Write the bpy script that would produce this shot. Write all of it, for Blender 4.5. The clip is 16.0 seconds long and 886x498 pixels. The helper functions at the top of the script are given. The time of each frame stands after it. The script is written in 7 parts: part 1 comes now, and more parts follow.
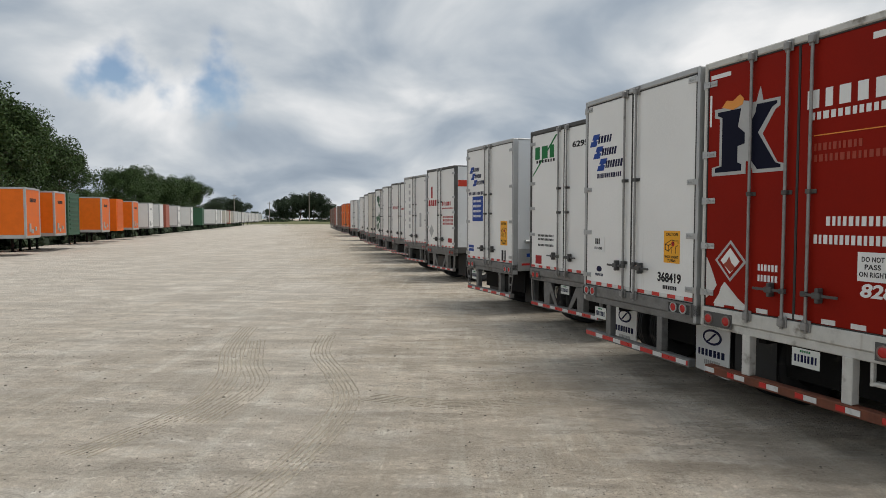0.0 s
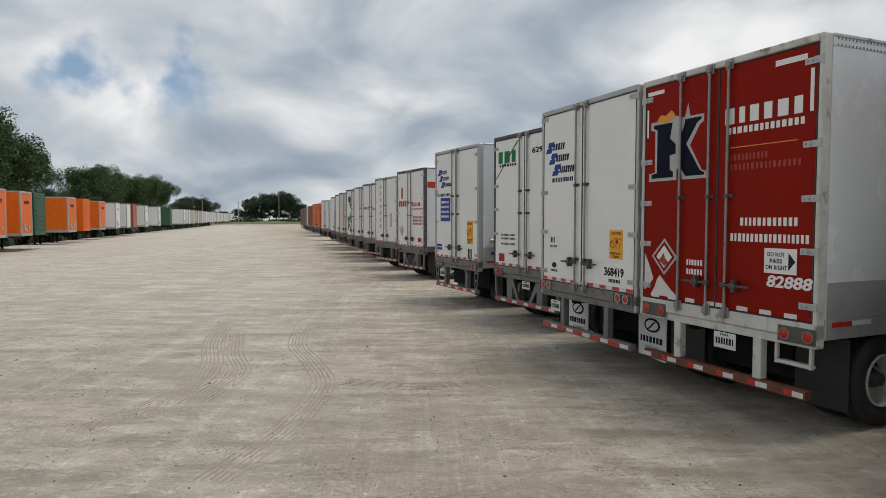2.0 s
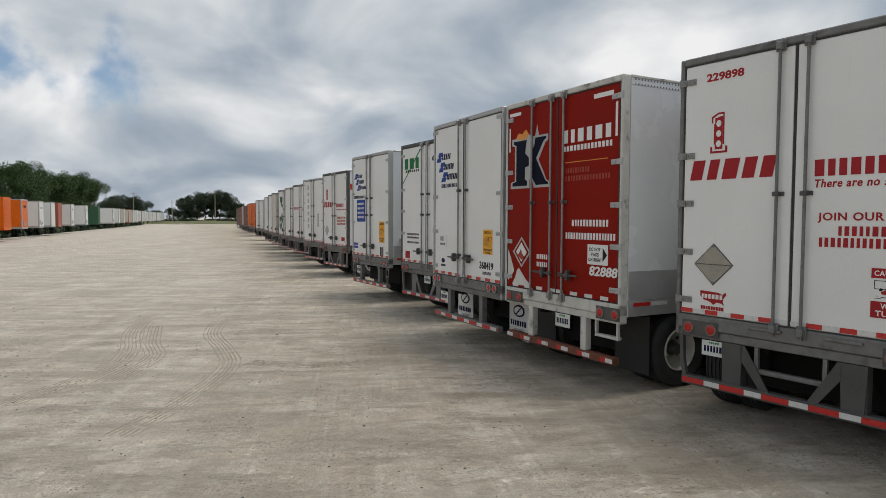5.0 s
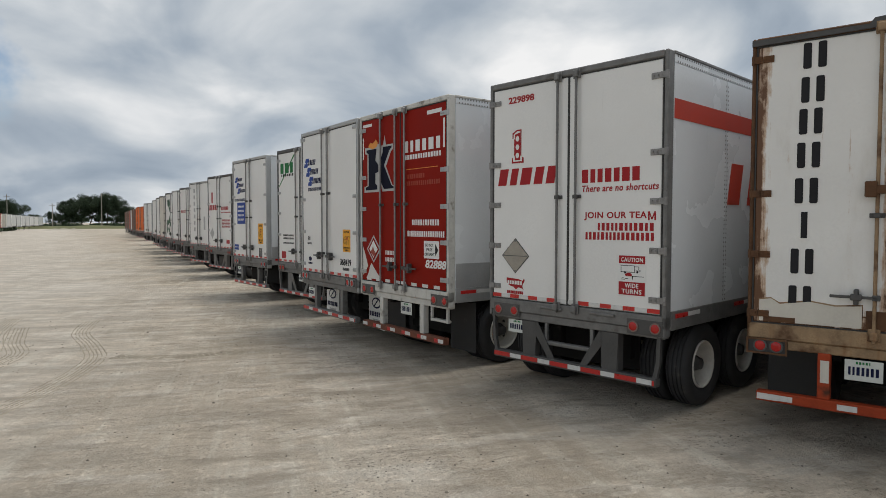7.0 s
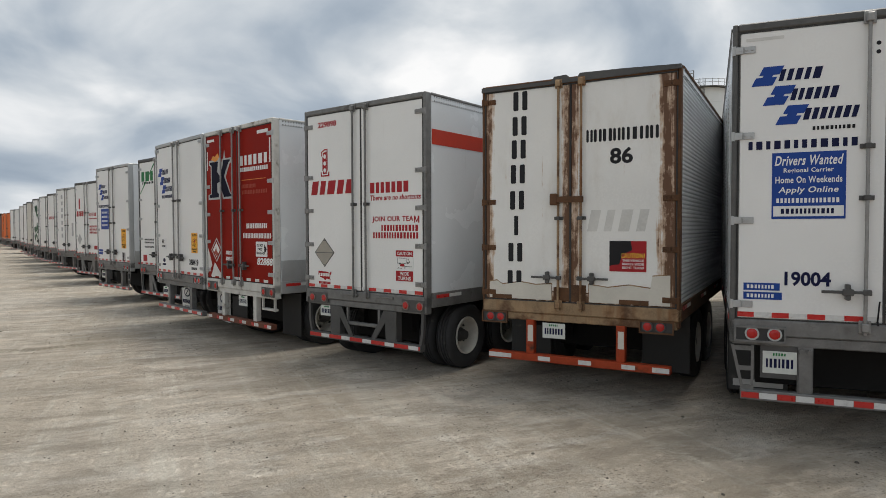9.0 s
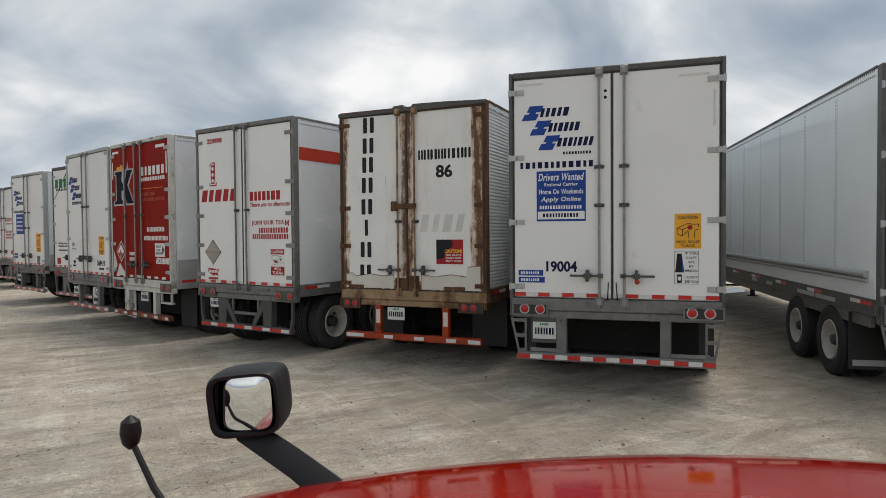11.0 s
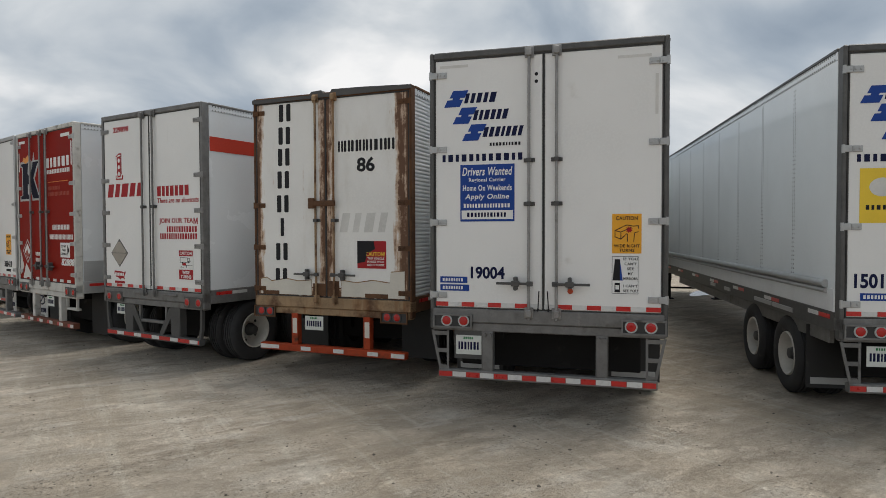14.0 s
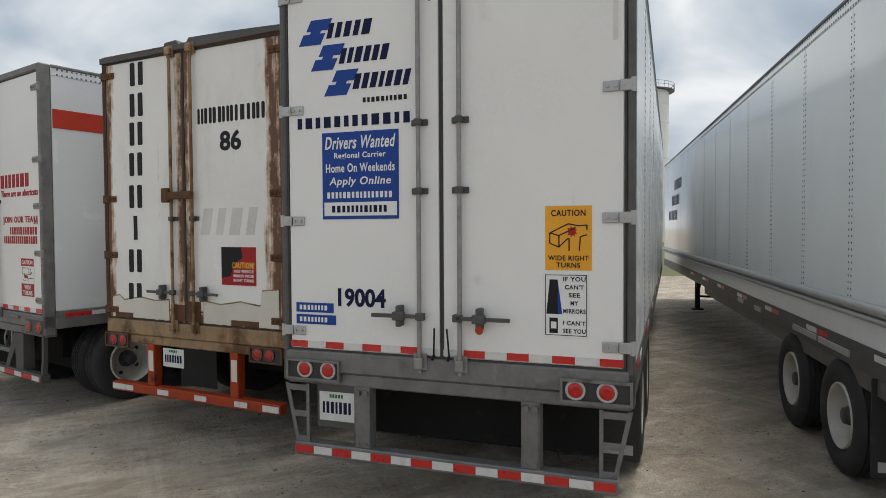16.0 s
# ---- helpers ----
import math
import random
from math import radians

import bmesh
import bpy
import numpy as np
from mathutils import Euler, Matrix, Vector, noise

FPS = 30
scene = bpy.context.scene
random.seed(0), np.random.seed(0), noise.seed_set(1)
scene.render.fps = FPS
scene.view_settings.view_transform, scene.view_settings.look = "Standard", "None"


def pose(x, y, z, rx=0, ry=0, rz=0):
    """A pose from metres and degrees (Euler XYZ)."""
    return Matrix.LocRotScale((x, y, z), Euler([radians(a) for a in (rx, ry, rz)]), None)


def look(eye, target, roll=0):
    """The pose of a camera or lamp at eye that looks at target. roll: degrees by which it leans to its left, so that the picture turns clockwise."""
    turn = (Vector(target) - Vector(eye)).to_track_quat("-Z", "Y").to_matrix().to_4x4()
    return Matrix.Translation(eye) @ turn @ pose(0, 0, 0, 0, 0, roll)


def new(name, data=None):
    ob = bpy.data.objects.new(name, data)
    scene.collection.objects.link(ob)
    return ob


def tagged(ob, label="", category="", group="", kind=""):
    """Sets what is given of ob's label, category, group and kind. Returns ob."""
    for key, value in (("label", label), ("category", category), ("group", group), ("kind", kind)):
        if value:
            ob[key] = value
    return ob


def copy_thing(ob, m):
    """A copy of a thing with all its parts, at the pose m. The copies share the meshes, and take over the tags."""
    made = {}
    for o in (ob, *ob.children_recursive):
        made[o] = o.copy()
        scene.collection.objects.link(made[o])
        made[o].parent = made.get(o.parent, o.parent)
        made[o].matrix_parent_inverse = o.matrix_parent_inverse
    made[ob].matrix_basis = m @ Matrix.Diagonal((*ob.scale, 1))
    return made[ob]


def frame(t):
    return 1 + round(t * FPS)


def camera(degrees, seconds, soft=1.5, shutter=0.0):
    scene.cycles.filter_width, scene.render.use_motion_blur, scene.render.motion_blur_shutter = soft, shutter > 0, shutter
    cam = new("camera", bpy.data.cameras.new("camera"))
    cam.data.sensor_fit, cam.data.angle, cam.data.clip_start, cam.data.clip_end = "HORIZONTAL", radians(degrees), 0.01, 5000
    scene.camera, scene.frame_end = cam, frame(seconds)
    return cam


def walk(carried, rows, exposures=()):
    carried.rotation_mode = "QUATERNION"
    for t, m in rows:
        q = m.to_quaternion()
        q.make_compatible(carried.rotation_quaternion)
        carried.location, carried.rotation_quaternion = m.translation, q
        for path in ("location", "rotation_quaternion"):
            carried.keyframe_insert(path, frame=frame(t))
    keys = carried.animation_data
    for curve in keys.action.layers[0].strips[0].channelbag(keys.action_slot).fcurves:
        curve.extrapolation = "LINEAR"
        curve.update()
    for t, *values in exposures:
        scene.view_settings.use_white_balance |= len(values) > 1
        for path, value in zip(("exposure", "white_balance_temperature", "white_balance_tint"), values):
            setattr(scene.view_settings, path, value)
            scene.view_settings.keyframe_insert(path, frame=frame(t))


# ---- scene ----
# ---------- camera ----------
cam = camera(70.0, 16.0, soft=0.35)
# seconds, x, y, z, yaw, pitch, roll
ROWS = [
    (0.0, 0.305, 0.481, 2.261, 0.77, -2.77, 0.00),
    (0.5, 0.309, 0.303, 2.270, -0.23, -2.76, -0.06),
    (1.0, 0.294, 0.025, 2.273, -0.79, -2.78, -0.07),
    (1.5, 0.310, -0.153, 2.272, -1.25, -2.77, -0.03),
    (2.0, 0.358, -0.365, 2.270, -1.85, -2.77, -0.01),
    (2.5, 0.450, -0.538, 2.271, -2.44, -2.75, -0.00),
    (3.0, 0.515, -0.705, 2.272, -3.09, -2.75, 0.01),
    (4.2, 0.813, -1.335, 2.288, -5.02, -2.77, -0.11),
    (5.5, 1.278, -2.127, 2.281, -8.47, -2.69, -0.26),
    (6.0, 1.450, -2.372, 2.263, -10.18, -2.60, -0.25),
    (6.5, 1.579, -2.683, 2.249, -12.86, -2.50, -0.19),
    (7.0, 1.745, -3.133, 2.232, -15.49, -2.39, -0.04),
    (7.5, 1.927, -3.689, 2.216, -17.99, -2.26, 0.02),
    (8.0, 2.100, -4.327, 2.201, -19.98, -2.11, 0.07),
    (8.5, 2.238, -4.921, 2.189, -22.35, -1.95, 0.06),
    (9.0, 2.459, -5.413, 2.168, -24.31, -1.82, 0.19),
    (9.5, 2.640, -5.986, 2.147, -25.88, -1.67, 0.28),
    (10.0, 2.762, -6.608, 2.126, -27.37, -1.54, 0.35),
    (10.8, 2.880, -7.497, 2.112, -29.05, -1.45, 0.45),
    (11.6, 2.942, -8.075, 2.120, -29.73, -1.50, 0.51),
    (12.5, 3.132, -8.167, 2.131, -30.07, -1.54, 0.48),
    (13.0, 3.311, -8.016, 2.132, -30.30, -1.51, 0.43),
    (13.5, 3.538, -7.638, 2.134, -30.61, -1.53, 0.36),
    (14.0, 4.078, -7.210, 2.143, -31.19, -1.61, 0.14),
    (14.5, 4.677, -6.709, 2.156, -31.10, -1.72, 0.07),
    (15.0, 5.540, -6.304, 2.168, -29.67, -1.74, 0.21),
    (15.5, 6.274, -5.910, 2.171, -28.24, -1.76, 0.27),
    (16.0, 6.676, -5.720, 2.173, -27.38, -1.76, 0.31),
]
walk(cam, [(t, pose(x, y, z, 90 + pitch, roll, yaw)) for t, x, y, z, yaw, pitch, roll in ROWS], exposures=[(0.0, -0.10), (3.0, -0.14), (6.0, -0.14), (8.0, -0.02), (9.5, 0.04), (12.5, -0.06), (14.5, -0.06), (15.5, 0.08), (16.0, 0.16)])

# ---------- sky and sun: a bright, broken overcast ----------
SUN_EL, SUN_AZ = 70.0, 84.0          # degrees above the horizon, clockwise from +y
world = bpy.data.worlds.new("overcast_sky")
scene.world = world
world.use_nodes = True
wn, wl = world.node_tree.nodes, world.node_tree.links
wn.clear()


def wnode(kind, **kw):
    n = wn.new(kind)
    for k, v in kw.items():
        n.inputs[k].default_value = v
    return n


w_out = wn.new("ShaderNodeOutputWorld")
w_bg = wnode("ShaderNodeBackground", Strength=1.0)
w_sky = wn.new("ShaderNodeTexSky")
w_sky.sky_type = "NISHITA"
w_sky.sun_disc = False
w_sky.sun_elevation, w_sky.sun_rotation = radians(SUN_EL), radians(SUN_AZ)
w_dim = wn.new("ShaderNodeVectorMath")
w_dim.operation = "SCALE"
w_dim.inputs["Scale"].default_value = 0.115
w_tc = wn.new("ShaderNodeTexCoord")
w_sep = wn.new("ShaderNodeSeparateXYZ")
w_h = wn.new("ShaderNodeMath")
w_h.operation = "MAXIMUM"
w_h.inputs[1].default_value = 0.0
w_h2 = wn.new("ShaderNodeMath")
w_h2.operation = "ADD"
w_h2.inputs[1].default_value = 0.46
w_px, w_py = wn.new("ShaderNodeMath"), wn.new("ShaderNodeMath")
w_px.operation = w_py.operation = "DIVIDE"
w_xy = wn.new("ShaderNodeCombineXYZ")
wl.new(w_tc.outputs["Generated"], w_sep.inputs[0])
wl.new(w_sep.outputs["Z"], w_h.inputs[0])
wl.new(w_h.outputs[0], w_h2.inputs[0])
for ax, nd in (("X", w_px), ("Y", w_py)):
    wl.new(w_sep.outputs[ax], nd.inputs[0])
    wl.new(w_h2.outputs[0], nd.inputs[1])
    wl.new(nd.outputs[0], w_xy.inputs[ax])
# cloud billows seen from below, flattened towards the horizon
w_n1 = wnode("ShaderNodeTexNoise", Scale=2.5, Detail=7.0, Roughness=0.47, Distortion=0.35)
wl.new(w_xy.outputs[0], w_n1.inputs["Vector"])
w_r1 = wn.new("ShaderNodeValToRGB")
els = w_r1.color_ramp.elements
els[0].position, els[0].color = 0.28, (0.255, 0.318, 0.40, 1)
els[1].position, els[1].color = 0.67, (0.95, 0.95, 0.95, 1)
els.new(0.42).color = (0.395, 0.457, 0.53, 1)
els.new(0.54).color = (0.61, 0.652, 0.692, 1)
wl.new(w_n1.outputs[0], w_r1.inputs[0])
# ragged gaps of blue in the cloud: direction, size
w_wob = wnode("ShaderNodeTexNoise", Scale=14.0, Detail=4.0)
wl.new(w_tc.outputs["Generated"], w_wob.inputs["Vector"])
w_gap = None
for d_, size in (((-0.358, 0.915, 0.192), 0.070), ((-0.469, 0.861, 0.204), 0.056), ((0.60, -0.52, 0.61), 0.10), ((-0.80, -0.30, 0.52), 0.10)):
    w_d = wn.new("ShaderNodeVectorMath")
    w_d.operation = "DISTANCE"
    w_d.inputs[1].default_value = d_
    wl.new(w_tc.outputs["Generated"], w_d.inputs[0])
    w_a = wn.new("ShaderNodeMath")
    w_a.operation = "MULTIPLY_ADD"
    w_a.inputs[1].default_value = 0.16
    wl.new(w_wob.outputs[0], w_a.inputs[0])
    wl.new(w_d.outputs["Value"], w_a.inputs[2])
    w_m = wn.new("ShaderNodeMapRange")
    w_m.interpolation_type = "SMOOTHSTEP"
    w_m.inputs[1].default_value, w_m.inputs[2].default_value = size + 0.072, size + 0.022
    wl.new(w_a.outputs[0], w_m.inputs[0])
    if w_gap is None:
        w_gap = w_m.outputs[0]
    else:
        w_x = wn.new("ShaderNodeMath")
        w_x.operation = "MAXIMUM"
        wl.new(w_gap, w_x.inputs[0])
        wl.new(w_m.outputs[0], w_x.inputs[1])
        w_gap = w_x.outputs[0]
w_mix = wn.new("ShaderNodeMix")
w_mix.data_type = "RGBA"
wl.new(w_sky.outputs[0], w_dim.inputs[0])
wl.new(w_gap, w_mix.inputs[0])
wl.new(w_r1.outputs[0], w_mix.inputs[6])
wl.new(w_dim.outputs[0], w_mix.inputs[7])
wl.new(w_mix.outputs[2], w_bg.inputs["Color"])
wl.new(w_bg.outputs[0], w_out.inputs[0])

sun = new("sun", bpy.data.lights.new("sun", "SUN"))
sun.data.energy, sun.data.angle, sun.data.color = 2.2, radians(24), (1.0, 0.95, 0.88)
a_, e_ = radians(SUN_AZ), radians(SUN_EL)
sun.matrix_world = look((math.sin(a_) * math.cos(e_) * 60, math.cos(a_) * math.cos(e_) * 60, math.sin(e_) * 60), (0, 0, 0))


# ---------- materials ----------
def mat(name, col, rough=0.5, metal=0.0, vary=0.10, scale=3.0, fine=40.0, bump=0.0, dirt=None, streak=None, leaf=False, specular=0.5):
    """Principled surface: a broad and a fine variation of the colour, optional patches of dirt and streaks running down it.
    dirt, streak: (colour, share 0..1, scale)."""
    m = bpy.data.materials.new(name)
    m.use_nodes = True
    nt = m.node_tree
    N, K = nt.nodes, nt.links
    b = N["Principled BSDF"]
    b.inputs["Roughness"].default_value, b.inputs["Metallic"].default_value = rough, metal
    b.inputs["Specular IOR Level"].default_value = specular
    tc, info = N.new("ShaderNodeTexCoord"), N.new("ShaderNodeObjectInfo")
    shift = N.new("ShaderNodeVectorMath")
    shift.operation = "MULTIPLY_ADD"
    shift.inputs[1].default_value = (1, 1, 1)
    sp = N.new("ShaderNodeMath")
    sp.operation = "MULTIPLY"
    sp.inputs[1].default_value = 37.0
    K.new(info.outputs["Random"], sp.inputs[0])
    K.new(tc.outputs["Object"], shift.inputs[0])
    K.new(sp.outputs[0], shift.inputs[2])

    def noise_(sc, detail, vec, squash=None):
        n = N.new("ShaderNodeTexNoise")
        n.inputs["Scale"].default_value, n.inputs["Detail"].default_value = sc, detail
        if squash:
            mp = N.new("ShaderNodeMapping")
            mp.inputs["Scale"].default_value = squash
            K.new(vec, mp.inputs[0])
            vec = mp.outputs[0]
        K.new(vec, n.inputs["Vector"])
        return n.outputs[0]

    def blend(fac, a, c, kind="MIX"):
        x = N.new("ShaderNodeMix")
        x.data_type, x.blend_type = "RGBA", kind
        for sock, v in ((0, fac), (6, a), (7, c)):
            if isinstance(v, (tuple, float, int)):
                x.inputs[sock].default_value = v
            else:
                K.new(v, x.inputs[sock])
        return x.outputs[2]

    def ramp(fac, lo, hi):
        r = N.new("ShaderNodeMapRange")
        r.inputs[1].default_value, r.inputs[2].default_value = lo, hi
        r.interpolation_type = "SMOOTHSTEP"
        K.new(fac, r.inputs[0])
        return r.outputs[0]

    c = (*col, 1)
    lo, hi = tuple(max(0, v * (1 - vary)) for v in col) + (1,), tuple(min(1, v * (1 + vary)) for v in col) + (1,)
    wide = noise_(scale, 4, shift.outputs[0])
    tiny = noise_(fine, 2, shift.outputs[0])
    out = blend(ramp(wide, 0.3, 0.7), lo, hi)
    out2 = blend(ramp(tiny, 0.35, 0.75), out, c)
    if leaf:
        geo = N.new("ShaderNodeNewGeometry")
        out2 = blend(geo.outputs["Random Per Island"], tuple(v * 0.6 for v in col) + (1,), tuple(v * 1.45 for v in col) + (1,))
    if dirt:
        dc, share, ds = dirt
        f = ramp(noise_(ds, 6, shift.outputs[0]), 0.78 - share * 0.5, 0.95 - share * 0.4)
        out2 = blend(f, out2, (*dc, 1))
    if streak:
        dc, share, ds = streak
        f = ramp(noise_(ds, 5, shift.outputs[0], (1, 1, 0.09)), 0.76 - share * 0.45, 0.95 - share * 0.35)
        out2 = blend(f, out2, (*dc, 1))
    K.new(out2, b.inputs["Base Color"])
    rr = N.new("ShaderNodeMapRange")
    rr.inputs[3].default_value, rr.inputs[4].default_value = max(0.03, rough - 0.10), min(1.0, rough + 0.10)
    K.new(wide, rr.inputs[0])
    K.new(rr.outputs[0], b.inputs["Roughness"])
    if bump:
        bp = N.new("ShaderNodeBump")
        bp.inputs["Strength"].default_value, bp.inputs["Distance"].default_value = bump, 0.01
        K.new(tiny, bp.inputs["Height"])
        K.new(bp.outputs[0], b.inputs["Normal"])
    return m



def rusty_paint(name):
    """Old white paint with rust along the hinge edges, the lock rods and the foot, and thin runs below it."""
    m = mat(name, (0.76, 0.75, 0.715), 0.5, vary=0.05, scale=1.4)
    N, K = m.node_tree.nodes, m.node_tree.links
    b = N["Principled BSDF"]
    base = b.inputs["Base Color"].links[0].from_socket
    tc, sep = N.new("ShaderNodeTexCoord"), N.new("ShaderNodeSeparateXYZ")
    K.new(tc.outputs["Object"], sep.inputs[0])

    def math_(op, a, c):
        n = N.new("ShaderNodeMath")
        n.operation = op
        for i, v in ((0, a), (1, c)):
            if isinstance(v, (int, float)):
                n.inputs[i].default_value = v
            else:
                K.new(v, n.inputs[i])
        return n.outputs[0]

    def rng(f, lo, hi, a=0.0, c=1.0):
        r = N.new("ShaderNodeMapRange")
        r.interpolation_type = "SMOOTHSTEP"
        for i, v in ((1, lo), (2, hi), (3, a), (4, c)):
            r.inputs[i].default_value = v
        K.new(f, r.inputs[0])
        return r.outputs[0]

    def noise_(sc, squash):
        mp, n = N.new("ShaderNodeMapping"), N.new("ShaderNodeTexNoise")
        mp.inputs["Scale"].default_value = squash
        n.inputs["Scale"].default_value, n.inputs["Detail"].default_value, n.inputs["Roughness"].default_value = sc, 9, 0.66
        K.new(tc.outputs["Object"], mp.inputs[0])
        K.new(mp.outputs[0], n.inputs["Vector"])
        return n.outputs[0]

    x, z = sep.outputs["X"], sep.outputs["Z"]
    right = rng(x, 0.90, 1.20)
    left = rng(x, -1.06, -1.22)
    rods = rng(math_("ABSOLUTE", math_("ADD", x, 0.05), 0.0), 0.20, 0.03)
    low = rng(z, 1.52, 1.20)
    near = math_("MAXIMUM", math_("MAXIMUM", math_("MULTIPLY", right, 1.1), left), math_("MAXIMUM", rods, low))
    runs = noise_(13.0, (1.0, 1.0, 0.045))
    spots = noise_(9.0, (1.0, 1.0, 0.55))
    hurt = math_("ADD", math_("MULTIPLY", near, 0.26), math_("ADD", math_("MULTIPLY", runs, 0.60), math_("MULTIPLY", spots, 0.40)))
    stain, rust, dust = rng(hurt, 0.595, 0.70), rng(hurt, 0.685, 0.76), rng(noise_(2.2, (1.0, 1.0, 0.35)), 0.50, 0.72)

    def blend(f, a, c):
        n = N.new("ShaderNodeMix")
        n.data_type = "RGBA"
        K.new(f, n.inputs[0])
        K.new(a, n.inputs[6])
        n.inputs[7].default_value = c
        return n.outputs[2]

    c = blend(math_("MULTIPLY", dust, 0.35), base, (0.52, 0.47, 0.39, 1))
    c = blend(math_("MULTIPLY", stain, 0.72), c, (0.40, 0.21, 0.075, 1))
    c = blend(math_("MULTIPLY", rng(runs, 0.66, 0.74), 0.6), c, (0.42, 0.27, 0.14, 1))
    c = blend(rust, c, (0.115, 0.048, 0.017, 1))
    K.new(c, b.inputs["Base Color"])
    return m


